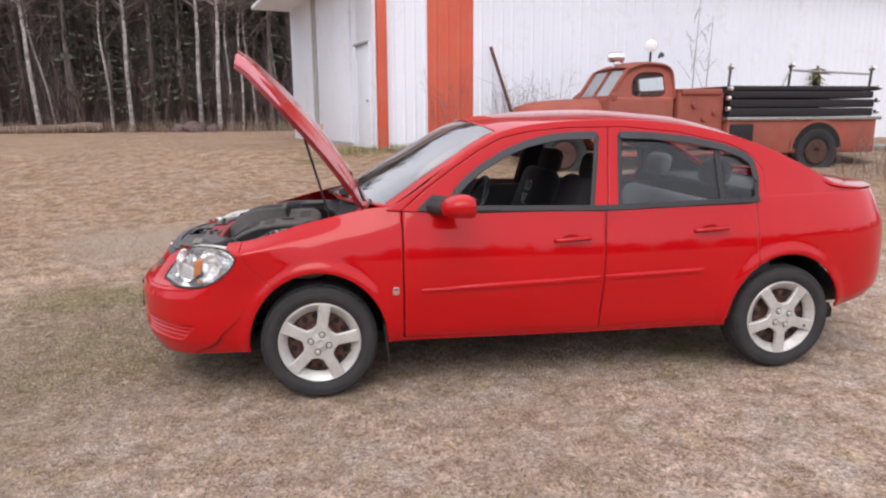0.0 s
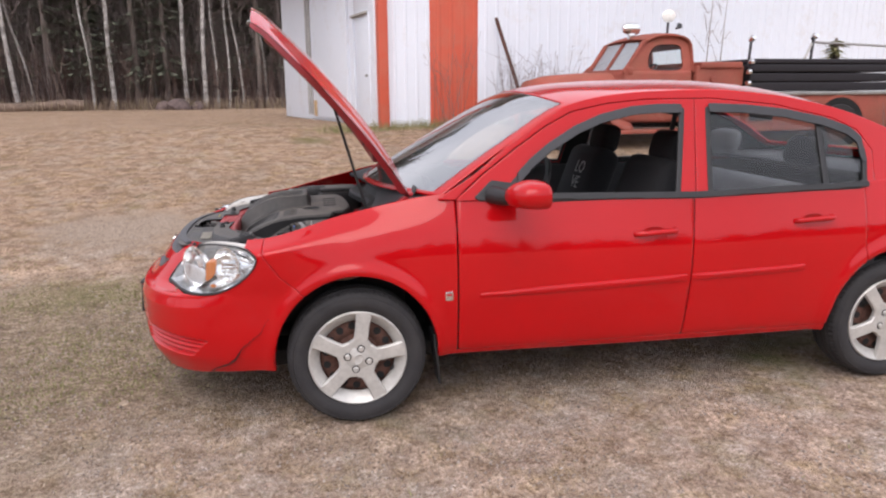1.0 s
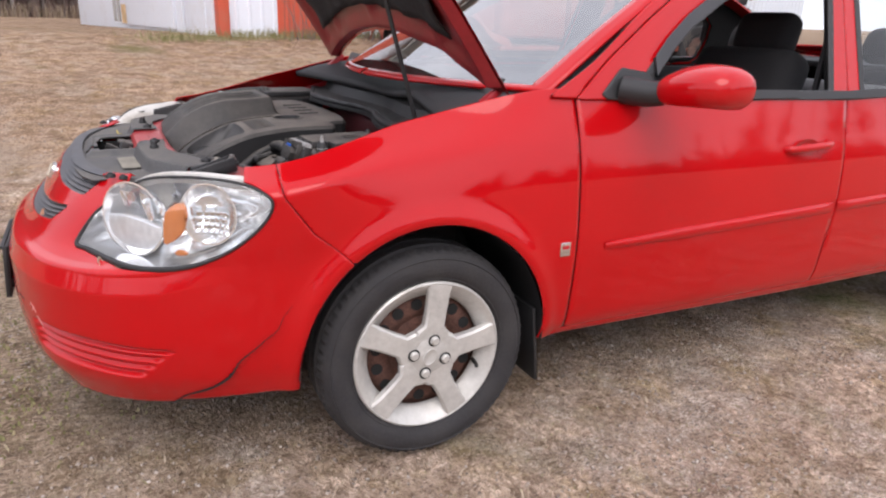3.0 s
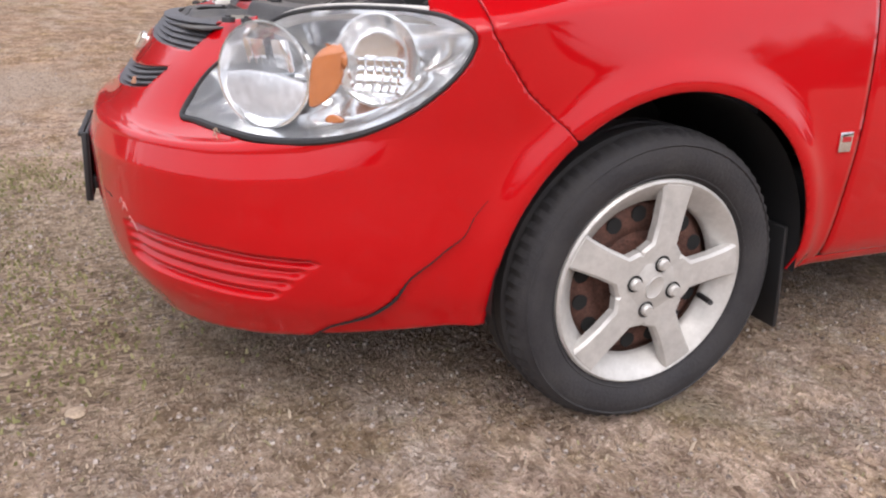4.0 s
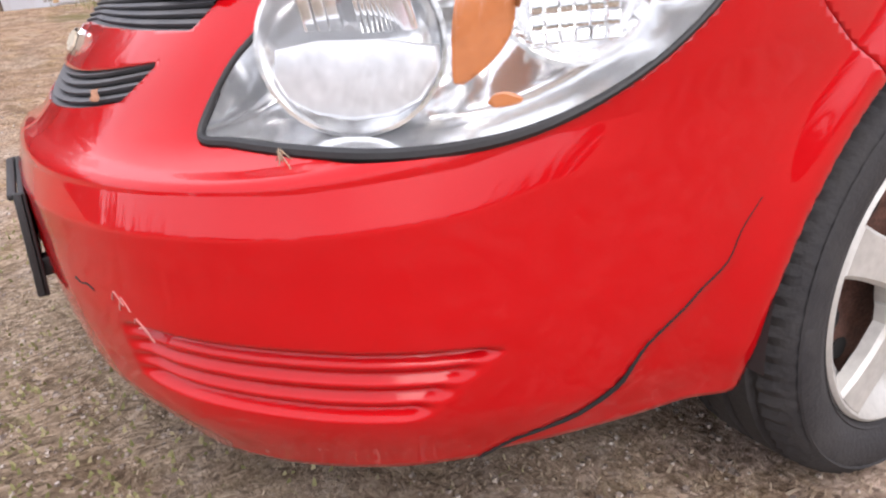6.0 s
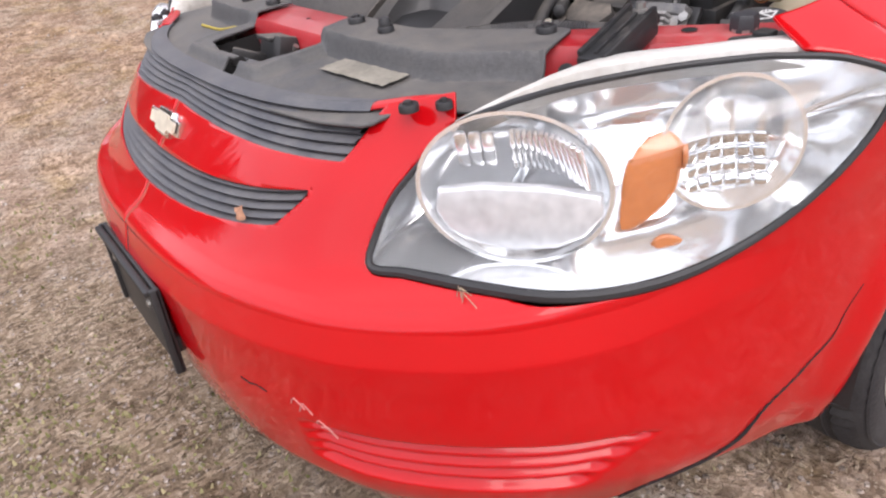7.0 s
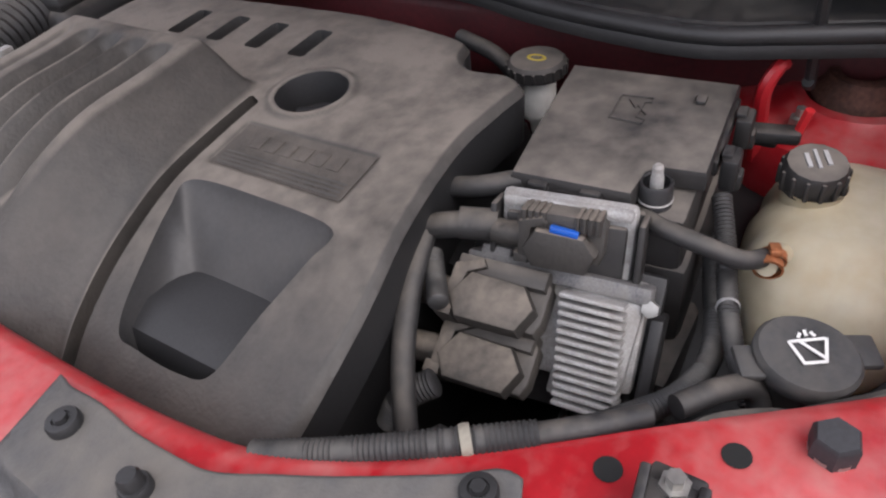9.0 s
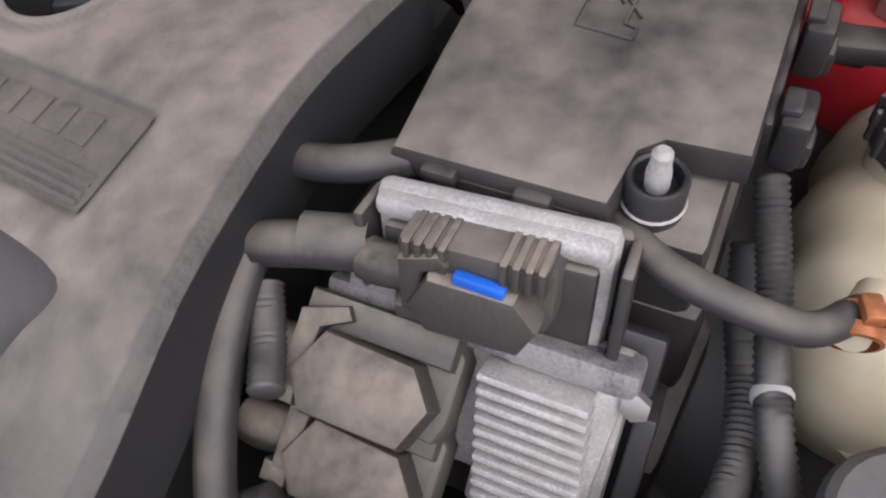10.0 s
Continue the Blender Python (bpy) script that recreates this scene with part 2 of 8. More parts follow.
# ---- materials ----
PAINT = material("red_car_paint", (0.45, 0.0015, 0.0035), 0.45, coat=1.0, spec=0.05, fine=(900, 0.03), broad=(3, 0.05))
PAINT.node_tree.nodes["Principled BSDF"].inputs["Coat Roughness"].default_value = 0.045
PAINT.node_tree.nodes["Principled BSDF"].inputs["Coat IOR"].default_value = 1.42
# pink layer on upward faces: dust together with painted sky reflection
PAINT_IN = material("red_inner_paint", (0.38, 0.010, 0.016), 0.40, coat=0.25, fine=(120, 0.1), broad=(9, 0.2), dust=(0.42, 0.155, 0.145), dust_amount=0.36, up=True)
BLACK = material("black_plastic", (0.018, 0.018, 0.019), 0.5, fine=(300, 0.2), broad=(8, 0.2))
TRIM = material("grey_black_trim", (0.035, 0.036, 0.040), 0.55, fine=(300, 0.2), broad=(8, 0.2))
# near-black for hidden parts, and for sheets that stand in for shade
DARK = material("dark_parts_and_shade", (0.008, 0.008, 0.008), 0.9)
RUBBER = material("tyre_rubber", (0.019, 0.018, 0.020), 0.72, fine=(120, 0.2), broad=(10, 0.2), bump=(160, 0.25), dust=(0.046, 0.043, 0.042), dust_amount=0.42, dust_scale=14)
SILVER = material("silver_wheel_paint", (0.55, 0.54, 0.51), 0.38, metal=0.35, fine=(150, 0.06), broad=(12, 0.1), dust=(0.40, 0.385, 0.36), dust_amount=0.35)
RUST = material("rusty_steel", (0.10, 0.045, 0.032), 0.75, metal=0.2, fine=(180, 0.4), broad=(22, 0.4), bump=(140, 0.4))
CHROME = material("chrome", (0.80, 0.80, 0.80), 0.09, metal=1.0, fine=(90, 0.03), broad=(9, 0.05))
REFLECTOR = material("lamp_reflector", (0.97, 0.975, 0.98), 0.13, metal=0.85, fine=(90, 0.03), broad=(9, 0.05), bump=(14, 0.14))
WHITE_PL = material("white_lamp_plastic", (0.62, 0.60, 0.56), 0.5, fine=(100, 0.08), broad=(12, 0.12), dust=(0.34, 0.30, 0.25), dust_amount=0.3)
AMBER = material("amber_plastic", (0.56, 0.19, 0.065), 0.2, coat=0.6, fine=(200, 0.05), broad=(20, 0.15))
GLASS = glassy("car_glass", (0.95, 0.98, 0.98), 0.98, 0.02, 0.06)
SCREEN = glassy("windscreen_glass", (0.82, 0.90, 0.88), 0.85, 0.02, 0.40)
LENS = glassy("clear_lamp_lens", (0.97, 0.98, 0.98), 0.97, 0.02, 0.04)
CLOTH = material("grey_seat_cloth", (0.33, 0.33, 0.34), 0.95, fine=(400, 0.3), broad=(12, 0.2), bump=(500, 0.2))
BLACKCLOTH = material("black_cover_and_shade", (0.014, 0.014, 0.016), 0.95, fine=(300, 0.3), broad=(12, 0.2))
PALE = material("pale_print", (0.34, 0.34, 0.34), 0.8)
DASH = material("dark_interior_plastic", (0.030, 0.030, 0.032), 0.7, fine=(300, 0.2))
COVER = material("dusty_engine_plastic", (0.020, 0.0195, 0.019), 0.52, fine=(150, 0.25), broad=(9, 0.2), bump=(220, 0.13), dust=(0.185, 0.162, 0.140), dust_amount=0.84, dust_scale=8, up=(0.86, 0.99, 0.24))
BAYBLACK = material("dusty_black_plastic", (0.013, 0.013, 0.014), 0.5, fine=(150, 0.25), broad=(12, 0.25), dust=(0.150, 0.132, 0.115), dust_amount=0.80, dust_scale=9, up=(0.6, 0.98, 0.10))
RADCOVER = material("grey_dusty_shroud", (0.066, 0.066, 0.068), 0.6, fine=(150, 0.2), broad=(6, 0.2), bump=(300, 0.15), dust=(0.155, 0.142, 0.126), dust_amount=0.6, dust_scale=7, up=True)
POCKET = material("dark_moulded_plastic", (0.030, 0.030, 0.031), 0.45, fine=(200, 0.2), broad=(9, 0.3), dust=(0.095, 0.088, 0.080), dust_amount=0.55, dust_scale=5, up=True)
PLUG = material("dusty_plug_plastic", (0.026, 0.024, 0.022), 0.6, fine=(180, 0.2), broad=(18, 0.2), bump=(300, 0.15), dust=(0.180, 0.154, 0.128), dust_amount=0.74, dust_scale=18, up=(0.55, 0.97, 0.04))
HOSE = material("black_hose_rubber", (0.022, 0.022, 0.023), 0.55, fine=(200, 0.2), broad=(14, 0.2), dust=(0.150, 0.132, 0.112), dust_amount=0.50, up=(0.35, 0.97, 0.06))
TANK = material("yellowed_tank_plastic", (0.44, 0.40, 0.30), 0.45, fine=(60, 0.06), broad=(7, 0.14), dust=(0.34, 0.27, 0.16), dust_amount=0.4, dust_scale=6)
TANK.node_tree.nodes["Principled BSDF"].inputs["Subsurface Weight"].default_value = 0.25
TANK.node_tree.nodes["Principled BSDF"].inputs["Subsurface Radius"].default_value = (0.02, 0.015, 0.01)
ALU = material("cast_aluminium", (0.42, 0.42, 0.42), 0.55, metal=0.6, fine=(600, 0.35), broad=(60, 0.25), bump=(900, 0.2), dust=(0.36, 0.345, 0.325), dust_amount=0.6, dust_scale=40)
DULL = material("dull_aluminium", (0.16, 0.16, 0.165), 0.6, metal=0.5, fine=(500, 0.4), broad=(60, 0.3), bump=(900, 0.2), dust=(0.24, 0.23, 0.215), dust_amount=0.45, dust_scale=60)
COPPER = material("rusted_clamp", (0.42, 0.16, 0.07), 0.5, metal=0.6, fine=(200, 0.3), broad=(30, 0.3))
STEEL = material("zinc_steel", (0.36, 0.35, 0.33), 0.4, metal=0.8, fine=(150, 0.15), broad=(20, 0.2))
BLUE = material("blue_plastic", (0.01, 0.10, 0.48), 0.35)
YELLOW = material("yellow_print_and_highlight", (0.42, 0.32, 0.05), 0.6)
WHITE_PRINT = material("white_print", (0.72, 0.72, 0.70), 0.6)
PAPER = material("faded_label", (0.24, 0.22, 0.18), 0.8, fine=(120, 0.15), broad=(20, 0.25), bump=(120, 0.3))
REDPL = material("red_rubber", (0.40, 0.012, 0.015), 0.5)

# ---- the car's body lines ----
# plan outline of the body's left half at its widest, from the nose to the tail
OUT_X = [-1.007, -.998, -.966, -.895, -.76, -.63, -.49, -.36, -.2, 0, .4, 1.4, 2.2, 2.7, 3.08, 3.28, 3.41, 3.50, 3.55, 3.56]
OUT_Y = [0, .2, .36, .52, .672, .753, .805, .834, .85, .858, .86, .86, .858, .85, .81, .74, .62, .45, .25, 0]
def slopes(x, y):
    x, y = np.asarray(x, float), np.asarray(y, float)
    h, d = np.diff(x), np.diff(y) / np.diff(x)
    m = np.zeros(len(x))
    for i in range(1, len(x) - 1):
        if d[i - 1] * d[i] > 0:
            w1, w2 = 2 * h[i] + h[i - 1], h[i] + 2 * h[i - 1]
            m[i] = (w1 + w2) / (w1 / d[i - 1] + w2 / d[i])
    m[0], m[-1] = d[0], d[-1]
    return m
def smooth(x, y, q, m=None):
    """A shape-keeping cubic through the points (x, y), at q."""
    x, y, q = np.asarray(x, float), np.asarray(y, float), np.asarray(q, float)
    m = slopes(x, y) if m is None else m
    q = np.clip(q, x[0], x[-1])
    i = np.clip(np.searchsorted(x, q, "right") - 1, 0, len(x) - 2)
    h = x[i + 1] - x[i]
    t = (q - x[i]) / h
    return ((1 + 2 * t) * (1 - t) ** 2 * y[i] + t * (1 - t) ** 2 * h * m[i] + t * t * (3 - 2 * t) * y[i + 1] + t * t * (t - 1) * h * m[i + 1])
def catmull(c, v):
    m = np.zeros(len(c)); c = np.asarray(c, float); v = np.asarray(v, float)
    m[1:-1] = (v[2:] - v[:-2]) / (c[2:] - c[:-2])
    m[0], m[-1] = (v[1] - v[0]) / (c[1] - c[0]), (v[-1] - v[-2]) / (c[-1] - c[-2])
    return m
CH = np.concatenate([[0], np.cumsum(np.hypot(np.diff(OUT_X), np.diff(OUT_Y)))])
MX, MY = catmull(CH, OUT_X), catmull(CH, OUT_Y)
MX[0] = MX[-1] = 0
def outline(s):
    e = 1e-3
    x, y = smooth(CH, OUT_X, s, MX), smooth(CH, OUT_Y, s, MY)
    x0, y0 = smooth(CH, OUT_X, s - e, MX), smooth(CH, OUT_Y, s - e, MY)
    x1, y1 = smooth(CH, OUT_X, s + e, MX), smooth(CH, OUT_Y, s + e, MY)
    dx, dy = x1 - x0, y1 - y0
    n = np.hypot(dx, dy) + 1e-12
    return x, y, -dy / n, dx / n      # the outward normal is (-dy, dx)
STN = [0, .36, .6, .9, 1.15, 1.52, 1.95, 3.05, 3.95, 4.2, 4.9, CH[-1]]
LEV = [  # height, inset at each station, from the sill to the belt
    ([.20, .205, .215, .24, .265, .28, .285, .275, .275, .30, .38, .40], [.07, .065, .055, .045, .03, .03, .05, .05, .05, .03, .05, .06]),
    ([.30, .30, .31, .33, .34, .36, .345, .34, .34, .36, .45, .47], [.015, .015, .012, .01, .008, .01, .022, .022, .022, .01, .01, .02]),
    ([.43, .43, .43, .44, .45, .47, .45, .45, .45, .47, .55, .57], [0, 0, 0, 0, 0, 0, .008, .008, .008, 0, 0, 0]),
    ([.552, .552, .555, .568, .588, .60, .58, .60, .62, .62, .66, .66], [.006, .006, .006, .004, .0, 0, 0, 0, 0, 0, 0, .01]),
    ([.61, .605, .605, .63, .68, .72, .74, .75, .77, .77, .80, .80], [.060, .062, .087, .020, -.008, .004, .01, .01, .01, .005, .01, .02]),
    ([.69, .69, .69, .735, .775, .83, .86, .86, .88, .88, .92, .92], [.124, .122, .135, .024, -.014, .032, .032, .032, .035, .03, .05, .05]),
    ([.755, .76, .772, .815, .835, .925, 1.0, .975, 1.0, 1.01, 1.02, 1.03], [.182, .182, .194, .118, .080, .125, .085, .055, .065, .07, .095, .11]),
]
def shell(s, v):
    """Places on the left body side: s metres round the plan from the nose's middle, v levels up from the sill."""
    s, v = [np.asarray(a, float).ravel() for a in np.broadcast_arrays(s, v)]
    x, y, nx, ny = outline(s)
    out = []
    for side in (0, 1):
        k = np.array([smooth(STN, lev[side], s) for lev in LEV])
        d = np.diff(k, axis=0)
        m = np.zeros_like(k)
        with np.errstate(divide="ignore", invalid="ignore"):
            m[1:-1] = np.where(d[:-1] * d[1:] > 0, 2 * d[:-1] * d[1:] / (d[:-1] + d[1:]), 0)
        m[0], m[-1] = d[0], d[-1]
        i = np.clip(v.astype(int), 0, len(LEV) - 2)
        t, c = v - i, np.arange(len(s))
        out.append((1 + 2 * t) * (1 - t) ** 2 * k[i, c] + t * (1 - t) ** 2 * m[i, c] + t * t * (3 - 2 * t) * k[i + 1, c] + t * t * (t - 1) * m[i + 1, c])
    z, inset = out
    px, py = x - nx * inset, y - ny * inset
    for ax in (0.0, 2.624):       # the flared lips of the wheel arches
        r = arch(px, z, ax)
        py = py + 0.016 * np.exp(-((r - 1.04) / 0.09) ** 2) * (np.abs(px - ax) < 0.6)
    return px, -py, z


def arch(x, z, ax):
    """1 on the edge of the wheel arch about the axle at ax, more outside it."""
    return np.hypot((x - ax) / 0.35, np.maximum(z - 0.31, 0) / 0.37)

# ---- ground ----
def lie(x, y):
    """The height of the ground: level round the car, rising gently to the barn and the woods."""
    d = y - 0.05 * x
    rise = 0.80 * np.clip((d - 1.2) / 8.0, 0, 1) ** 1.25 + -0.10 * np.clip((d - 9.2) / 20.0, 0, 1)
    far = np.clip((np.hypot(x, y) - 60) / 200, 0, 1)
    return rise * (1 - far) + 1.0 * far * (y > 0)


def bumpy(x, y):
    return 0.012 * noise.noise((x * 0.7, y * 0.7, 3.1)) + 0.004 * noise.noise((x * 4.1, y * 4.1, 7.7)) + 0.004 * noise.noise((x * 13, y * 13, 1.3))


def axis_steps(lo, a, b, hi, fine, coarse):
    k = list(np.arange(a, b, fine))
    out, p, st = [], a, fine
    while p > lo:
        st = min(st * coarse, 40)
        p -= st
        out.append(p)
    up, p, st = [], k[-1], fine
    while p < hi:
        st = min(st * coarse, 40)
        p += st
        up.append(p)
    return out[::-1] + k + up


def ground_material():
    m = bpy.data.materials.new("dead_grass_and_gravel")
    m.use_nodes = True
    n, l = m.node_tree.nodes, m.node_tree.links
    b = n["Principled BSDF"]
    b.inputs["Roughness"].default_value = 0.95
    b.inputs["Specular IOR Level"].default_value = 0.15
    w = n.new("ShaderNodeTexCoord")

    def nz(scale, detail=6.0, rough=0.6):
        t = n.new("ShaderNodeTexNoise")
        t.inputs["Scale"].default_value, t.inputs["Detail"].default_value, t.inputs["Roughness"].default_value = scale, detail, rough
        l.new(w.outputs["Object"], t.inputs["Vector"])
        return t.outputs[0]

    def ramp(sock, stops):
        r = n.new("ShaderNodeValToRGB")
        e = r.color_ramp.elements
        while len(e) < len(stops):
            e.new(0.5)
        for q, (p, c) in zip(e, stops):
            q.position, q.color = p, (*c, 1)
        l.new(sock, r.inputs[0])
        return r.outputs[0]

    def mix(f, a, c, kind="MIX"):
        x = n.new("ShaderNodeMix")
        x.data_type, x.blend_type = "RGBA", kind
        if isinstance(f, float):
            x.inputs[0].default_value = f
        else:
            l.new(f, x.inputs[0])
        l.new(a, x.inputs[6])
        l.new(c, x.inputs[7])
        return x.outputs[2]

    def span(sock, lo, hi):
        r = n.new("ShaderNodeMapRange")
        r.inputs[1].default_value, r.inputs[2].default_value = lo, hi
        l.new(sock, r.inputs[0])
        return r.outputs[0]

    def chips(scale, stretch, stops, bend=0.5):
        """Flat scraps of straw, leaf and stone: cells pulled long, each with its own colour."""
        warp, tex, mp, add2, half = n.new("ShaderNodeTexNoise"), n.new("ShaderNodeTexVoronoi"), n.new("ShaderNodeMapping"), n.new("ShaderNodeVectorMath"), n.new("ShaderNodeVectorMath")
        warp.inputs["Scale"].default_value, warp.inputs["Detail"].default_value = 9.0, 3.0
        l.new(w.outputs["Object"], warp.inputs["Vector"])
        half.operation, add2.operation = "SCALE", "ADD"
        half.inputs["Scale"].default_value = bend * 0.2
        l.new(warp.outputs["Color"], half.inputs[0])
        l.new(w.outputs["Object"], add2.inputs[0])
        l.new(half.outputs[0], add2.inputs[1])
        mp.inputs["Scale"].default_value = stretch
        l.new(add2.outputs[0], mp.inputs["Vector"])
        tex.inputs["Scale"].default_value = scale
        l.new(mp.outputs[0], tex.inputs["Vector"])
        one = n.new("ShaderNodeSeparateColor")
        l.new(tex.outputs["Color"], one.inputs[0])
        return ramp(one.outputs[0], stops), tex.outputs["Distance"]

    straw, d1 = chips(95, (1.0, 0.45, 1.0), [(0.0, (0.19, 0.137, 0.10)), (0.35, (0.40, 0.30, 0.225)), (0.72, (0.53, 0.41, 0.32)), (1.0, (0.63, 0.505, 0.405))])
    soil, _ = chips(150, (0.6, 1.0, 1.0), [(0.0, (0.155, 0.112, 0.088)), (0.4, (0.34, 0.252, 0.20)), (0.75, (0.45, 0.345, 0.28)), (1.0, (0.58, 0.465, 0.385))])
    grit, _ = chips(120, (1.0, 1.0, 1.0), [(0.0, (0.20, 0.16, 0.135)), (0.4, (0.42, 0.35, 0.295)), (0.8, (0.54, 0.46, 0.40)), (1.0, (0.64, 0.57, 0.50))], 0.2)
    green, _ = chips(130, (1.0, 0.4, 1.0), [(0.0, (0.09, 0.095, 0.035)), (0.5, (0.19, 0.185, 0.075)), (1.0, (0.33, 0.29, 0.15))])
    c = mix(span(nz(5.0, 9.0, 0.72), 0.44, 0.56), straw, soil)
    c = mix(span(nz(2.6, 9.0, 0.75), 0.49, 0.60), c, grit)
    patch = mix(1.0, ramp(nz(7.5, 5.0, 0.62), [(0.36, (0.70, 0.65, 0.60)), (0.5, (1.0, 0.98, 0.96)), (0.64, (1.20, 1.19, 1.18))]), ramp(nz(34, 5.0, 0.65), [(0.32, (0.66, 0.63, 0.59)), (0.5, (1, 1, 1)), (0.68, (1.20, 1.20, 1.20))]), "MULTIPLY")
    c = mix(1.0, c, patch, "MULTIPLY")
    moss = ramp(nz(4.5, 9.0, 0.72), [(0.50, (1, 1, 1)), (0.66, (0.82, 0.80, 0.62))])
    c = mix(1.0, c, moss, "MULTIPLY")
    sweep = ramp(nz(0.9, 7.0, 0.68), [(0.30, (0.90, 0.88, 0.86)), (0.5, (1.06, 1.06, 1.06)), (0.70, (1.18, 1.18, 1.17))])
    c = mix(1.0, c, sweep, "MULTIPLY")
    c = mix(span(nz(0.62, 6.0, 0.65), 0.60, 0.74), c, green)
    def round_patch(at, size, ragged):
        dist, less, edge_ = n.new("ShaderNodeVectorMath"), n.new("ShaderNodeMath"), n.new("ShaderNodeMapRange")
        dist.operation, less.operation = "DISTANCE", "MULTIPLY_ADD"
        dist.inputs[1].default_value = at
        l.new(w.outputs["Object"], dist.inputs[0])
        less.inputs[1].default_value = -ragged
        l.new(nz(1.9, 8.0, 0.72), less.inputs[0])
        l.new(dist.outputs["Value"], less.inputs[2])
        edge_.inputs[1].default_value, edge_.inputs[2].default_value = size - ragged * 0.5, size - ragged * 0.5 - 0.5
        l.new(less.outputs[0], edge_.inputs[0])
        return edge_.outputs[0]

    # green tufts before the nose, a bare gravelly spot further off
    c = mix(round_patch((-1.85, 1.40, 0.0), 0.55, 1.2), c, green)
    c = mix(round_patch((-2.0, 3.3, 0.2), 0.9, 1.6), c, grit)
    # darker, browner grass in front of the car
    sep, wave, far, add = n.new("ShaderNodeSeparateXYZ"), n.new("ShaderNodeMath"), n.new("ShaderNodeVectorMath"), n.new("ShaderNodeMath")
    l.new(w.outputs["Object"], sep.inputs[0])
    far.operation, add.operation, wave.operation = "DISTANCE", "MULTIPLY_ADD", "MULTIPLY_ADD"
    far.inputs[1].default_value = (-1.8, 0.3, 0.0)
    l.new(w.outputs["Object"], far.inputs[0])
    near = n.new("ShaderNodeMath")
    near.operation = "MULTIPLY"
    near.inputs[1].default_value = -1.0
    l.new(far.outputs["Value"], near.inputs[0])
    add.inputs[1].default_value = 3.2
    l.new(nz(2.0, 8.0, 0.72), add.inputs[0])
    l.new(near.outputs[0], add.inputs[2])
    deep = n.new("ShaderNodeMapRange")
    deep.inputs[1].default_value, deep.inputs[2].default_value, deep.inputs[4].default_value = -0.25, 0.75, 0.9
    l.new(add.outputs[0], deep.inputs[0])
    wave.inputs[1].default_value = 2.4
    l.new(nz(1.8, 6.0, 0.7), wave.inputs[0])
    l.new(sep.outputs["Y"], wave.inputs[2])
    dark_grass, _ = chips(110, (0.5, 1.0, 1.0), [(0.0, (0.105, 0.078, 0.052)), (0.45, (0.235, 0.178, 0.122)), (0.8, (0.345, 0.265, 0.19)), (1.0, (0.48, 0.39, 0.30))])
    dark_grass = mix(1.0, mix(span(nz(3.0, 9.0, 0.75), 0.57, 0.68), dark_grass, green), patch, "MULTIPLY")
    c = mix(deep.outputs[0], c, dark_grass)
    # barer, sandier soil away from the car
    bare = ramp(span(wave.outputs[0], 2.3, 4.2), [(0.0, (1, 1, 1)), (1.0, (0.77, 0.70, 0.62))])
    c = mix(1.0, c, bare, "MULTIPLY")
    l.new(c, b.inputs["Base Color"])
    k = n.new("ShaderNodeBump")
    k.inputs["Strength"].default_value, k.inputs["Distance"].default_value = 0.8, 0.02
    lump = n.new("ShaderNodeMath")
    lump.operation = "MULTIPLY_ADD"
    lump.inputs[1].default_value = 0.5
    l.new(d1, lump.inputs[0])
    l.new(nz(75, 8.0, 0.75), lump.inputs[2])
    l.new(lump.outputs[0], k.inputs["Height"])
    l.new(k.outputs[0], b.inputs["Normal"])
    return m


GROUND = ground_material()
gx = axis_steps(-900, -3.2, 3.4, 900, 0.045, 1.16)
gy = axis_steps(-900, -3.0, 3.2, 900, 0.045, 1.16)
ground = part("ground", sheet(gx, gy, lambda a, b: (a, b, float(lie(a, b)) + (bumpy(a, b) if abs(a) < 30 and abs(b) < 45 else 0))), GROUND, sharp=80)
tagged(ground, "flat yard of dead straw grass and grey gravel with a few green patches", "ground", kind="structure")


def scatter(count, x0, x1, y0, y1, seed):
    r = random.Random(seed)
    for _ in range(count):
        x, y = r.uniform(x0, x1), r.uniform(y0, y1)
        yield r, x, y, float(lie(x, y)) + bumpy(x, y)


def dead_grass(count, area, seed, tall=(0.012, 0.035), wide=0.0022):
    """Blades of dead grass lying flat or half up, one loose mass."""
    v, f = [], []
    for r, x, y, z in scatter(count, *area, seed):
        if noise.noise((x * 1.3, y * 1.3, 5)) < -0.25 + r.uniform(-0.35, 0.3):
            continue
        a, h, lean = r.uniform(0, 6.283), r.uniform(*tall), r.uniform(1.0, 1.75)
        dx, dy = math.cos(a), math.sin(a)
        w = wide * r.uniform(0.6, 1.4)
        px, py = -dy * w, dx * w
        ex, ey, ez = x + dx * h * lean, y + dy * h * lean, z + h * (1.25 - 0.72 * lean)
        mx, my, mz = x + dx * h * lean * 0.5, y + dy * h * lean * 0.5, z + h * 0.62 * (1.3 - 0.7 * lean) + 0.002
        k = len(v)
        v += [(x - px, y - py, z - 0.002), (x + px, y + py, z - 0.002), (mx + px * 0.8, my + py * 0.8, mz), (mx - px * 0.8, my - py * 0.8, mz), (ex, ey, max(ez, z + 0.001))]
        f += [(k, k + 1, k + 2, k + 3), (k + 3, k + 2, k + 4)]
    return v, f


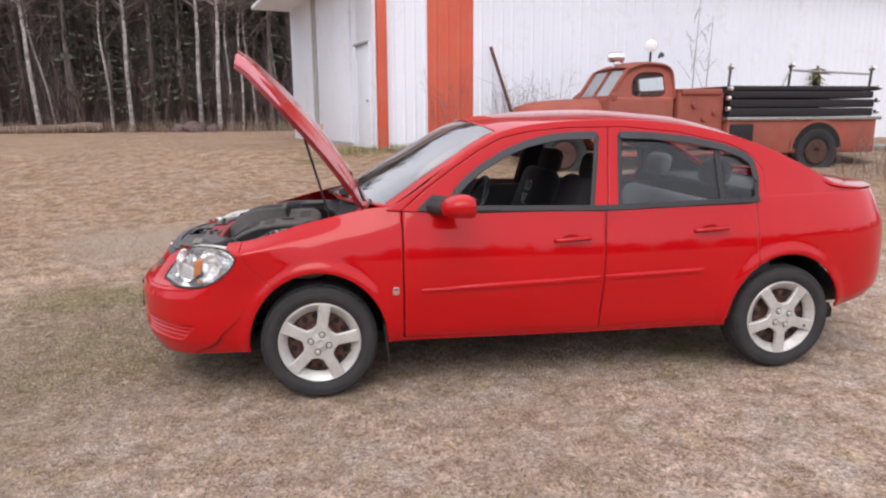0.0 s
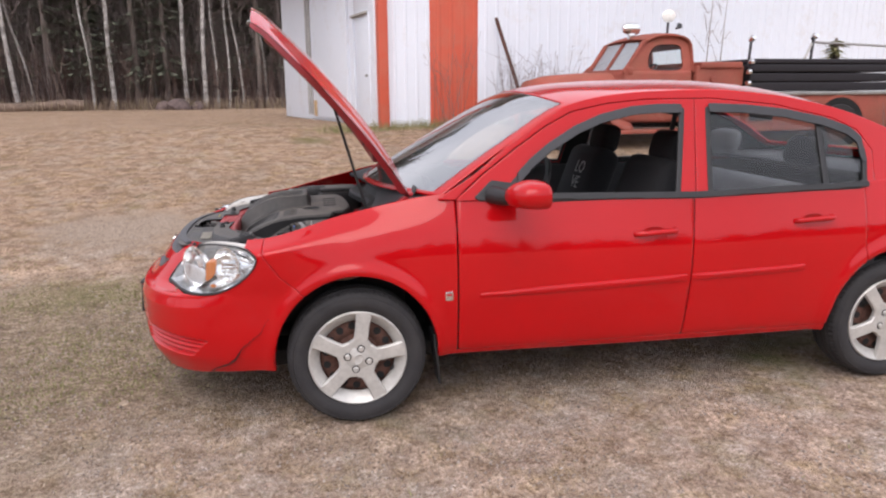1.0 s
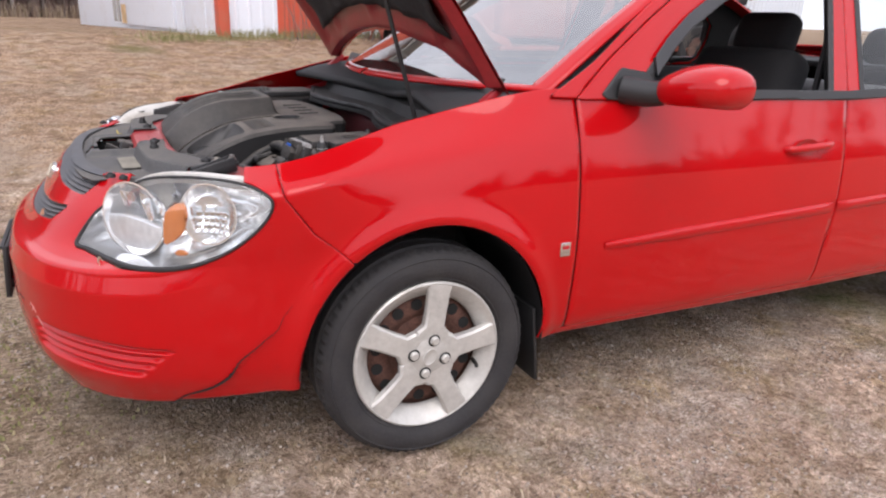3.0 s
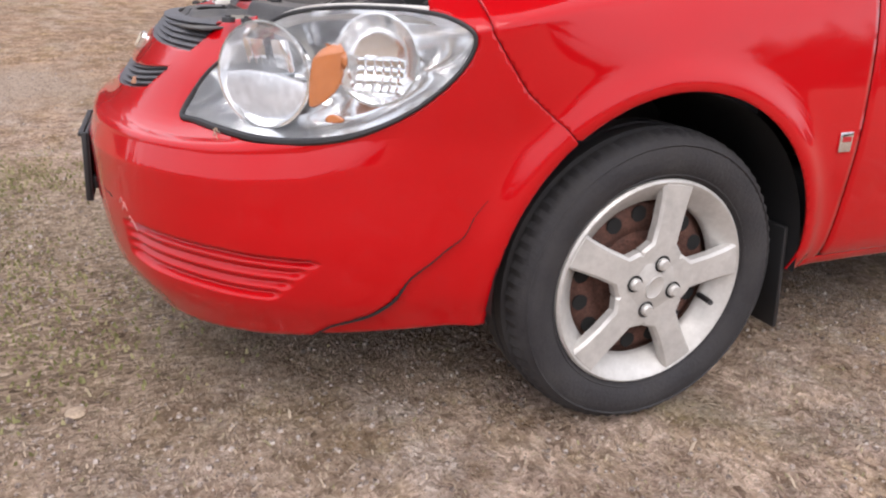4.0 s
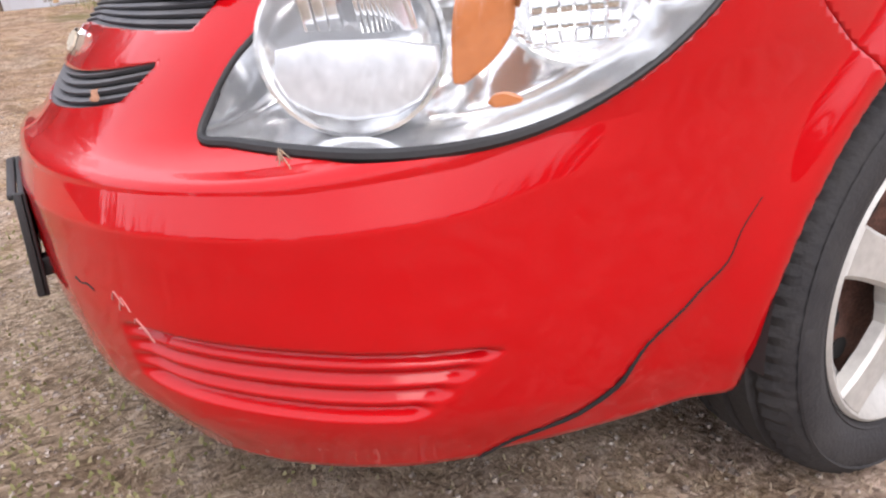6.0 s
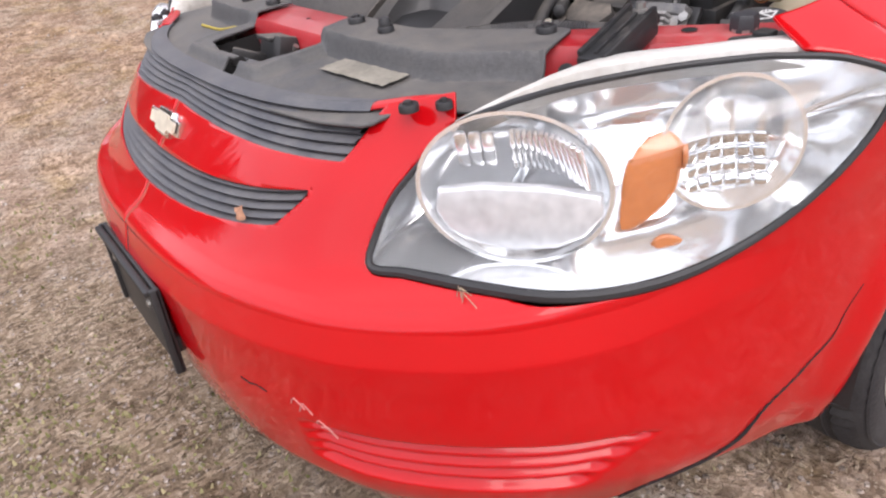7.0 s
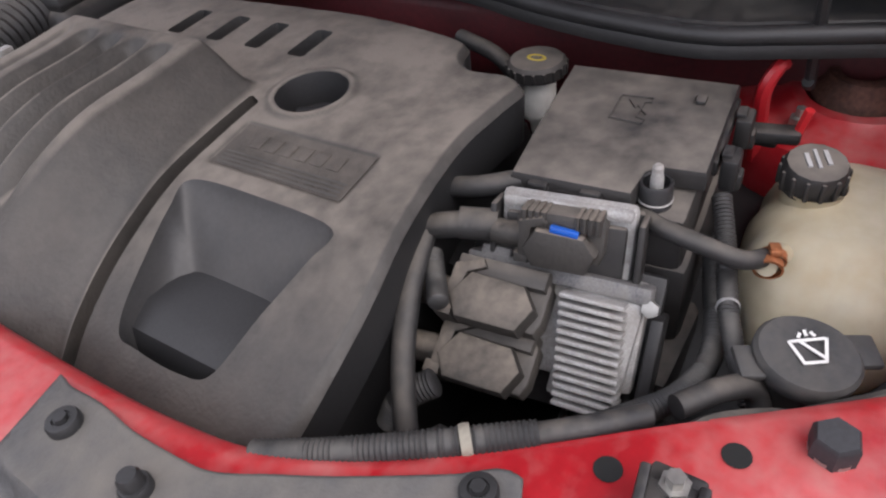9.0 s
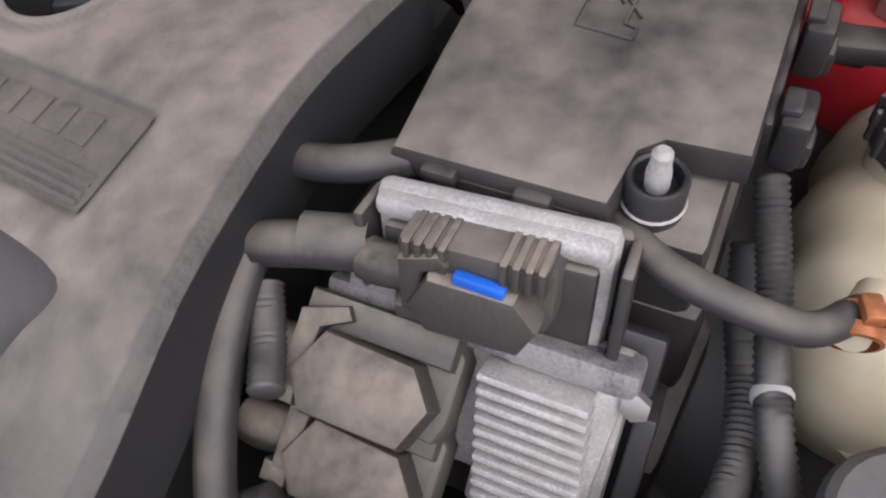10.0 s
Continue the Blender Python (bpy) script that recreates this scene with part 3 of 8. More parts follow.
def pebbles(count, area, seed, size=(0.003, 0.010)):
    v, f = [], []
    for r, x, y, z in scatter(count, *area, seed):
        if noise.noise((x * 1.9, y * 1.9, 9)) < r.uniform(-0.5, 0.25):
            continue
        s = size[0] + (size[1] - size[0]) * r.random() ** 3
        k = len(v)
        ring = 5
        t0 = r.uniform(0, 6.28)
        for j in range(ring):
            a = t0 + 6.283 * j / ring
            q = s * r.uniform(0.75, 1.2)
            v.append((x + q * math.cos(a), y + q * math.sin(a), z - s * 0.2))
        for j in range(ring):
            a = t0 + 6.283 * (j + 0.3) / ring
            q = s * r.uniform(0.45, 0.7)
            v.append((x + q * math.cos(a), y + q * math.sin(a), z + s * r.uniform(0.45, 0.75)))
        for j in range(ring):
            i = (j + 1) % ring
            f.append((k + j, k + i, k + ring + i, k + ring + j))
        f.append(tuple(k + ring + j for j in range(ring)))
    return v, f


def island_material(name, stops, rough=0.9):
    m = bpy.data.materials.new(name)
    m.use_nodes = True
    n, l = m.node_tree.nodes, m.node_tree.links
    b = n["Principled BSDF"]
    b.inputs["Roughness"].default_value, b.inputs["Specular IOR Level"].default_value = rough, 0.2
    g, r = n.new("ShaderNodeNewGeometry"), n.new("ShaderNodeValToRGB")
    e = r.color_ramp.elements
    while len(e) < len(stops):
        e.new(0.5)
    for q, (p, c) in zip(e, stops):
        q.position, q.color = p, (*c, 1)
    l.new(g.outputs["Random Per Island"], r.inputs[0])
    l.new(r.outputs[0], b.inputs["Base Color"])
    return m


STRAW = island_material("straw", [(0, (0.16, 0.115, 0.08)), (0.4, (0.30, 0.225, 0.16)), (0.9, (0.46, 0.37, 0.275)), (0.97, (0.26, 0.23, 0.12)), (1, (0.28, 0.26, 0.13))])
STONE = island_material("gravel", [(0, (0.10, 0.078, 0.065)), (0.3, (0.22, 0.175, 0.145)), (0.7, (0.36, 0.30, 0.255)), (0.93, (0.43, 0.37, 0.32)), (1, (0.52, 0.47, 0.42))])
GREEN = island_material("green_grass", [(0, (0.14, 0.14, 0.055)), (0.6, (0.23, 0.22, 0.10)), (1, (0.38, 0.33, 0.19))])
tagged(part("dead_grass", merge(dead_grass(110000, (-2.0, 1.5, -2.0, 1.0), 1, (0.004, 0.014), 0.0013), dead_grass(30000, (-5, 5, -3.2, 7), 2, (0.01, 0.03), 0.0025)), STRAW, sharp=180), "loose flattened straw-coloured dead grass on the yard", "grass", kind="stuff")
tagged(part("gravel", merge(pebbles(30000, (-2.0, 2.0, -2.0, 1.2), 3, (0.002, 0.009)), pebbles(9000, (-4, 4.5, -3.2, 5), 4, (0.004, 0.012))), STONE, sharp=30), "fine grey gravel strewn through the dead grass", "gravel", kind="stuff")


def tufts(spots, per, spread, tall, seed):
    r = random.Random(seed)
    v, f = [], []
    for sx, sy in spots:
        for _ in range(per):
            x, y = r.gauss(sx, spread), r.gauss(sy, spread * 0.7)
            z = float(lie(x, y))
            a, h = r.uniform(0, 6.283), r.uniform(*tall)
            dx, dy = math.cos(a) * h * 0.45, math.sin(a) * h * 0.45
            w = 0.004
            k = len(v)
            v += [(x - w, y, z), (x + w, y, z), (x + dx * 0.5 + w * 0.6, y + dy * 0.5, z + h * 0.65), (x + dx * 0.5 - w * 0.6, y + dy * 0.5, z + h * 0.65), (x + dx, y + dy, z + h)]
            f += [(k, k + 1, k + 2, k + 3), (k + 3, k + 2, k + 4)]
    return v, f


GREEN_SPOTS = [(-1.95, 1.5), (-2.2, 1.3), (-1.7, 1.35), (-1.4, 1.55), (-1.5, 0.55), (-1.35, 0.2), (-2.8, 2.3), (-1.15, -0.15), (-1.6, -0.3)]
tagged(part("green_grass", tufts(GREEN_SPOTS, 500, 0.24, (0.005, 0.016), 5), GREEN, sharp=180), "short green grass patches in the yard", "grass", kind="stuff")
tagged(part("barn_grass", tufts([(1.1 + 0.24 * k, 8.95 + 0.06 * k) for k in range(-4, 34)], 90, 0.2, (0.04, 0.18), 6), GREEN, sharp=180), "taller green and straw grass along the foot of the barn", "grass", kind="stuff")

flat_ = bmesh.new()
bmesh.ops.create_icosphere(flat_, subdivisions=2, radius=0.022)
for v_ in flat_.verts:
    v_.co *= 1 + 0.2 * noise.noise(v_.co * 60)
    v_.co.z *= 0.32
bmesh.ops.translate(flat_, vec=(-1.08, -0.44, bumpy(-1.08, -0.44) + 0.004), verts=flat_.verts)
tagged(part("flat_stone", flat_, material("tan_stone", (0.36, 0.28, 0.20), 0.9, fine=(200, 0.3), broad=(40, 0.3))), "small flat tan stone on the dead grass", "stone")

# ---- barn ----
SIDING = material("white_ribbed_steel", (0.78, 0.82, 0.88), 0.45, fine=(40, 0.02), broad=(0.8, 0.03), dust=(0.66, 0.64, 0.62), dust_amount=0.06, dust_scale=1.6)
ORANGE = material("orange_red_steel", (0.60, 0.105, 0.055), 0.5, fine=(40, 0.05), broad=(0.8, 0.10), dust=(0.54, 0.16, 0.10), dust_amount=0.3, dust_scale=2)
ROOFING = material("grey_roof_steel", (0.40, 0.39, 0.37), 0.6, fine=(20, 0.1))
barn = thing("barn", (1.13, 9.15, 0.7), "white ribbed steel barn with an orange corner and wide orange stripe", "barn")
BARN = Matrix.Translation((1.02, 9.15, 0.0)) @ pose(0, 0, 0, 0, 0, 13.5)


def ribbed(x0, x1, z0, z1, side, pitch=0.23, thick=0.10):
    """A wall of ribbed siding along the barn's own x (side 0) or going back along its y (side 1)."""
    out = bmesh.new()
    n = max(1, round((x1 - x0) / pitch))
    step = (x1 - x0) / n
    line = []
    for i in range(n):
        a = x0 + i * step
        line += [(a, 0), (a + step * 0.60, 0), (a + step * 0.68, -0.018), (a + step * 0.82, -0.018), (a + step * 0.90, 0)]
    line += [(x1, 0), (x1, thick), (x0, thick)]
    face = []
    for z in (z0, z1):
        ring = []
        for p, q in line:
            co = (p, q, z) if side == 0 else (q, p, z)
            ring.append(out.verts.new(BARN @ Vector(co)))
        face.append(ring)
    k = len(line)
    for i in range(k):
        j = (i + 1) % k
        out.faces.new((face[0][i], face[0][j], face[1][j], face[1][i]))
    out.faces.new(face[0][::-1])
    out.faces.new(face[1])
    bmesh.ops.recalc_face_normals(out, faces=out.faces)
    return out


def barn_box(c, size, bevel=0.004):
    bm = box(c, size, bevel)
    bmesh.ops.transform(bm, matrix=BARN, verts=bm.verts)
    return bm


H = 4.9
part("wall", ribbed(0.16, 1.00, 0.55, H, 0), SIDING, barn)
part("wall_panel", ribbed(1.00, 1.98, 0.55, H, 0, 0.245), ORANGE, barn, "wide orange-red steel stripe")
part("wall", ribbed(1.98, 19.0, 0.55, H, 0), SIDING, barn)
part("corner_post", barn_box((0.075, -0.02, 0.55 + (H - 0.55) / 2), (0.17, 0.16, H - 0.55)), ORANGE, barn, "orange-red corner trim")
# the gable side, going back from the corner
part("wall", barn_box((-0.0, 0.22, 2.7), (0.08, 0.30, 4.3)), SIDING, barn)
part("wall", barn_box((0.02, 4.8, 2.7), (0.08, 6.9, 4.3)), SIDING, barn)
part("wall", barn_box((0.02, 0.85, 3.85), (0.08, 0.98, 2.1)), SIDING, barn)
barn_door = part("door", barn_box((0.0, 0.85, 1.78), (0.06, 0.86, 2.02), 0.01), SIDING, barn, "plain white steel walk-in door")
part("knob", lathe([(0.0, 0.05), (0.02, 0.05), (0.028, 0.035), (0.028, 0.02), (0.012, 0.01), (0.012, 0)], BARN @ pose(-0.03, 0.52, 1.72, 0, -90, 0), 12), STEEL, barn_door, "dull steel knob")
part("drip_cap", barn_box((-0.05, 0.85, 2.83), (0.09, 1.02, 0.035)), ROOFING, barn)
part("door_jamb", barn_box((-0.03, 0.36, 1.80), (0.06, 0.07, 2.06)), SIDING, barn)
part("door_jamb", barn_box((-0.03, 1.34, 1.80), (0.06, 0.07, 2.06)), SIDING, barn)
slide = part("sliding_door", barn_box((-0.05, 3.15, 2.55), (0.06, 2.9, 3.4), 0.01), SIDING, barn, "large white sliding door with a patch of rust stain")
part("rust_patch", barn_box((-0.084, 4.45, 1.05), (0.004, 0.30, 0.36), 0.0), material("rust_stain", (0.52, 0.36, 0.20), 0.8, fine=(30, 0.2), broad=(6, 0.3)), slide)
for yy in (4.68, 4.95):
    part("door_rail", tube([BARN @ Vector((-0.11, yy, 0.9)), BARN @ Vector((-0.11, yy, 4.4))], 0.03, 8, 1), ROOFING, barn, "grey steel pipe")
part("track_cover", barn_box((-0.10, 3.6, 4.45), (0.14, 4.4, 0.18)), ORANGE, barn)
part("roof", join(barn_box((9.3, -0.42 + 3.9, H + 0.75), (19.6, 8.8, 0.10)), barn_box((9.3, -0.36, H + 0.06), (19.6, 0.5, 0.14))), ROOFING, barn)
part("soffit", barn_box((-0.55, 3.9, 4.42), (1.1, 8.6, 0.10)), SIDING, barn, "white boxed eave over the gable")
part("wall", barn_box((18.9, 4.2, 2.7), (0.1, 8.0, 4.3)), SIDING, barn)
part("wall", barn_box((9.5, 8.2, 2.7), (19.0, 0.1, 4.3)), SIDING, barn)


def leaning_bar():
    t = thing("drawbar", BARN @ Vector((2.36, -0.55, 0.74)), "rusty dark steel implement bar leaning on the barn", "implement")
    p = lambda x, y, z: BARN @ Vector((x, y, z))
    part("bar", tube([p(2.30, -0.12, 2.75), p(2.72, -0.75, 0.75)], 0.035, 8, 1), RUST, t)
    part("foot", tube([p(2.72, -0.75, 0.78), p(2.45, -0.55, 1.15), p(2.95, -0.50, 1.30), p(3.3, -0.6, 1.22)], 0.03, 8, 1), RUST, t)


leaning_bar()

# ---- old fire truck ----
FADED = material("faded_red_paint", (0.30, 0.066, 0.042), 0.62, fine=(40, 0.14), broad=(2.2, 0.28), dust=(0.27, 0.10, 0.066), dust_amount=0.45, dust_scale=3)
TARP = material("black_hose_bed", (0.011, 0.009, 0.012), 0.75, fine=(30, 0.3), broad=(4, 0.3), bump=(20, 0.4))
SKYGLASS = glassy("slanted_glass", (0.80, 0.85, 0.84), 0.80, 0.04, 0.45)
OLDGLASS = glassy("old_glass", (0.85, 0.90, 0.88), 0.90, 0.03, 0.03)
TB = Vector((3.32, 6.75, 0.36))
truck = thing("fire_truck", TB, "old faded red fire truck with round fenders, black hose bed", "truck")
TM = Matrix.Translation(TB) @ pose(0, 0, 0, 0, 0, 2.5)     # its own x runs back from the nose; y 0 is its near side


def tpos(x, y, z):
    return TM @ Vector((x, y, z))


def tbox(x0, x1, y0, y1, z0, z1, bevel=0.03):
    bm = box(((x0 + x1) / 2, (y0 + y1) / 2, (z0 + z1) / 2), (x1 - x0, y1 - y0, z1 - z0), bevel, segs=3)
    bmesh.ops.transform(bm, matrix=TM, verts=bm.verts)
    return bm


def tsection(rows, segs=20, flat=2.6):
    """A body swept along x: rows of (x, half width, bottom, top), superelliptic above."""
    v, f = [], []
    for x, w, z0, z1 in rows:
        v.append(tpos(x, 0.95 - w, z0))
        for i in range(segs + 1):
            a = math.pi * i / segs
            c, s = math.cos(a), math.sin(a)
            v.append(tpos(x, 0.95 - w * math.copysign(abs(c) ** (2 / flat), c), z0 + 0.25 * (z1 - z0) + 0.75 * (z1 - z0) * abs(s) ** (2 / flat)))
        v.append(tpos(x, 0.95 + w, z0))
    k = segs + 3
    for i in range(len(rows) - 1):
        for j in range(k - 1):
            f.append((i * k + j, (i + 1) * k + j, (i + 1) * k + j + 1, i * k + j + 1))
    f.append(tuple(range(k)))
    f.append(tuple(range((len(rows) - 1) * k, len(rows) * k))[::-1])
    return v, f


part("bonnet", tsection([(0.0, 0.30, 0.75, 1.10), (0.06, 0.40, 0.70, 1.22), (0.35, 0.46, 0.65, 1.30), (0.9, 0.52, 0.65, 1.34), (1.45, 0.60, 0.65, 1.36)]), FADED, truck, "rounded faded red bonnet", 50)
for y0, y1 in ((0.0, 0.48), (1.42, 1.90)):
    fender = []
    for x, z in ((0.05, 0.55), (0.12, 0.80), (0.35, 0.98), (0.65, 1.0), (0.95, 0.86), (1.2, 0.62), (1.55, 0.50)):
        fender.append((x, z))
    part("fender", merge(sheet(rounded([(x, 0, z) for x, z in fender], 4), np.linspace(0, 1, 9), lambda p, t: tpos(p.x, y0 + (y1 - y0) * t, p.z + 0.16 * math.sin(math.pi * t) ** 0.6 - 0.1))), FADED, truck, "", 60, 0.02)
part("cab", join(tbox(1.42, 2.62, 0.17, 1.73, 0.55, 1.37, 0.06), tbox(1.45, 1.56, 0.16, 0.28, 1.30, 1.42, 0.02)), FADED, truck, "rounded faded red cab")
# the cab's upper part: roof, pillars and window surrounds cut from a rounded shell
cab_side = clip(sheet(np.linspace(1.40, 2.66, 64), np.linspace(1.33, 1.92, 40), lambda a, b: (a, b, 0.0)),
                lambda r: inside(loop2([(1.43, 1.30), (1.60, 1.55), (1.74, 1.80), (1.95, 1.90), (2.40, 1.905), (2.58, 1.80), (2.63, 1.55), (2.64, 1.30)], 5), r[:, 0], r[:, 1]))
door_hole = loop2([(1.86, 1.40), (1.86, 1.62), (1.98, 1.75), (2.20, 1.78), (2.40, 1.75), (2.44, 1.60), (2.43, 1.40), (2.15, 1.37)], 5)
cab_wall = clip(cab_side, lambda r: -inside(door_hole, r[:, 0], r[:, 1]))
for yy, lean in ((0.20, 0.22), (1.70, -0.22)):
    part("cab_wall", ([tpos(p[0], yy + lean * (p[1] - 1.34) * 0.6, p[1]) for p in cab_wall[0]], cab_wall[1]), FADED, truck, "", 60, 0.04)
    pane = clip(cab_side, lambda r: inside(door_hole, r[:, 0], r[:, 1]))
    part("door_window", ([tpos(p[0], yy + 0.03 + lean * (p[1] - 1.34) * 0.6, p[1]) for p in pane[0]], pane[1]), OLDGLASS, truck)
cab_roof = sheet(rounded([(1.78, 0, 1.83), (1.95, 0, 1.90), (2.15, 0, 1.925), (2.4, 0, 1.905), (2.56, 0, 1.82), (2.62, 0, 1.60), (2.63, 0, 1.34)], 8), np.linspace(0.20, 1.70, 40),
     lambda p, y: (*tpos(p.x, y, p.z + (0.05 if p.z > 1.75 else 0.0) * math.sin(math.pi * (y - 0.2) / 1.5) ** 0.5), p.x, y, p.z))
cab_roof = clip((np.array(cab_roof[0]), cab_roof[1]), lambda r: -np.minimum.reduce([r[:, 3] - 2.57, r[:, 4] - 0.42, 1.48 - r[:, 4], r[:, 5] - 1.43, 1.72 - r[:, 5]]))
part("cab_roof", cab_roof, FADED, truck, "", 50, 0.03)
part("screen_frame", join(tbox(1.44, 1.50, 0.22, 1.68, 1.33, 1.39, 0.015), *[
    (lambda bm: (bmesh.ops.transform(bm, matrix=TM @ Matrix.Translation((1.615, y, 1.60)) @ pose(0, 0, 0, 0, 34, 0), verts=bm.verts), bm)[1])(box((0, 0, 0), (0.04, w, 0.56), 0.01)) for y, w in ((0.26, 0.10), (0.95, 0.04), (1.64, 0.10))]), FADED, truck)
part("windscreen", (lambda bm: (bmesh.ops.transform(bm, matrix=TM @ Matrix.Translation((1.63, 0.95, 1.60)) @ pose(0, 0, 0, 0, 34, 0), verts=bm.verts), bm)[1])(box((0, 0, 0), (0.008, 1.36, 0.52))), SKYGLASS, truck)
part("steering_wheel", lathe([(0.2 + 0.014 * math.cos(a), 0.014 * math.sin(a)) for a in np.linspace(0, 6.283, 9)[:-1]], TM @ pose(1.98, 0.55, 1.36, 0, -35, 0), 24, True), DASH, truck)
part("cab_seat", tbox(2.25, 2.58, 0.28, 1.62, 0.9, 1.40, 0.06), BLACKCLOTH, truck)
part("pump_body", join(tbox(2.66, 3.52, 0.12, 1.78, 0.50, 1.44, 0.03), tbox(2.70, 3.46, 0.08, 1.82, 1.40, 1.50, 0.02)), FADED, truck, "faded red pump panel box")
for gx_, gz in ((2.95, 1.22), (3.15, 1.0), (3.35, 1.1)):
    part("gauge", lathe([(0, 0.04), (0.045, 0.04), (0.055, 0.02), (0.055, 0)], TM @ pose(gx_, 0.12, gz, 90, 0, 0), 14), FADED, truck)
part("body", tbox(3.55, 6.55, 0.02, 1.88, 0.38, 0.98, 0.03), FADED, truck, "faded red rear body")
part("rear_step", tbox(6.5, 6.95, 0.1, 1.8, 0.40, 0.50, 0.02), STEEL, truck)
part("body_rail", tbox(3.52, 6.62, -0.02, 1.92, 0.96, 1.02, 0.012), STEEL, truck, "pale worn metal edge rail")
for k, (z0, z1, dx) in enumerate(((1.03, 1.17, 0.0), (1.18, 1.32, 0.02), (1.34, 1.46, -0.02), (1.47, 1.55, 0.06))):
    part("bed_board", tbox(3.56 + dx, 6.46 + dx, 0.03 + 0.01 * (k % 2), 1.86, z0, z1, 0.02), TARP, truck, "black weathered bed board")
part("side_locker", tbox(3.60, 4.05, -0.005, 0.04, 0.55, 0.90, 0.015), TARP, truck)
for cx, cz in ((3.53, 1.16), (3.53, 1.34), (6.50, 1.10), (6.50, 1.30), (3.56, 1.50), (6.52, 1.52)):
    part("chrome_fitting", lathe([(0, 0.07), (0.035, 0.06), (0.045, 0.03), (0.045, 0)], TM @ pose(cx, 0.03, cz, 90, 0, 0), 12), CHROME, truck)


def lamp_post(x, y, h, r=0.05):
    post = part("lamp_post", tube([tpos(x, y, 1.45), tpos(x + 0.02, y, 1.45 + h)], 0.022, 8, 1), TRIM, truck)
    part("lamp", lathe([(0.0, -0.05), (r * 0.6, -0.045), (r, 0.0), (r, 0.05), (r * 0.7, 0.08), (0, 0.085)], TM @ pose(x + 0.02, y, 1.45 + h + 0.03, 70, 0, 0), 14), CHROME, post, "small chrome lamp")


lamp_post(3.58, 0.12, 0.38)
lamp_post(4.75, 0.12, 0.42)
lamp_post(6.40, 0.12, 0.38)
part("hand_rail", tube([tpos(4.78, 0.12, 1.82), tpos(6.38, 0.12, 1.76)], 0.018, 8, 1), STEEL, truck)
part("hand_rail", tube([tpos(4.62, 0.1, 1.55), tpos(4.75, 0.12, 1.80)], 0.018, 8, 1), STEEL, truck)
part("roof_light", join(lathe([(0, 0.0), (0.05, 0.01), (0.085, 0.07), (0.095, 0.16), (0.09, 0.28), (0.0, 0.32)], TM @ pose(1.62, 0.75, 2.05, 0, 90, 0), 16), tbox(1.74, 1.84, 0.70, 0.80, 1.88, 2.0, 0.01)), CHROME, truck, "bullet-shaped chrome roof light")
spot = part("spot_lamp", lathe([(0.0, -0.06), (0.05, -0.05), (0.09, 0.02), (0.105, 0.06), (0.0, 0.075)], TM @ pose(2.22, 0.35, 2.20, 75, 0, -25), 20), STEEL, truck, "round chrome spot lamp on the cab roof")
part("bracket", tube([tpos(2.24, 0.40, 1.9), tpos(2.23, 0.37, 2.12)], 0.02, 8, 1), TRIM, spot)
part("horn", lathe([(0.02, -0.05), (0.03, 0.02), (0.05, 0.05), (0.0, 0.06)], TM @ pose(2.40, 0.35, 2.05, 70, 0, 0), 12), TRIM, truck)
# rim rust, its colour deepened for the shadow of the arches
SHADED_RIM = material("shaded_rusty_rim", (0.07, 0.032, 0.024), 0.85, fine=(60, 0.3), broad=(8, 0.3))
for wx in (0.62, 5.34):
    for wy in (0.12 if wx < 1 else 0.0, 1.62):
        wheel = part("wheel", lathe([(0.0, 0.04), (0.16, 0.05), (0.24, 0.02), (0.27, 0.0), (0.30, -0.02), (0.40, -0.02), (0.43, 0.03), (0.43, 0.19), (0.40, 0.24), (0.0, 0.24)], TM @ pose(wx, wy, 0.40, -90, 0, 0), 28), RUBBER, truck)
        part("rim", lathe([(0.0, -0.01), (0.07, -0.015), (0.08, 0.0), (0.2, 0.015), (0.23, -0.01)], TM @ pose(wx, wy - 0.005, 0.40, 90, 0, 0), 20), SHADED_RIM, wheel)
part("arch_lip", merge(sheet(np.linspace(0, math.pi, 25), np.linspace(0, 1, 3), lambda a, t: tpos(5.34 - (0.50 + 0.05 * t) * math.cos(a), -0.005 - 0.02 * t * (1 - t), 0.42 + (0.50 + 0.05 * t) * math.sin(a)))), FADED, truck)
# near-black sheet on the body side stands for the shade in the arch
part("arch_well", sheet(np.linspace(0.12, math.pi - 0.12, 25), np.linspace(0, 0.50, 3), lambda a, r: tpos(5.34 - r * math.cos(a), -0.004, 0.42 + r * math.sin(a))), DARK, truck, "flat dark sheet for the shaded wheel arch opening")
part("running_board", tbox(1.3, 3.5, -0.02, 0.3, 0.38, 0.44, 0.015), FADED, truck)
part("frame_rail", join(tbox(0.3, 6.5, 0.55, 0.65, 0.45, 0.60, 0.01), tbox(0.3, 6.5, 1.25, 1.35, 0.45, 0.60, 0.01)), DARK, truck)

# ---- weeds, saplings, woods ----
TWIG = island_material("grey_brown_twig", [(0, (0.13, 0.10, 0.09)), (0.6, (0.20, 0.16, 0.145)), (1, (0.30, 0.255, 0.235))])
GREYTWIG = island_material("mauve_grey_twig", [(0, (0.20, 0.165, 0.155)), (0.6, (0.30, 0.25, 0.24)), (1, (0.42, 0.36, 0.345))])
BIRCH = material("birch_bark", (0.50, 0.47, 0.44), 0.85, fine=(16, 0.25), broad=(2, 0.25), dust=(0.06, 0.05, 0.045), dust_amount=0.50, dust_scale=3.6)
BARK = material("dark_bark", (0.24, 0.20, 0.18), 0.9, fine=(20, 0.3), broad=(1.5, 0.3), bump=(18, 0.6))
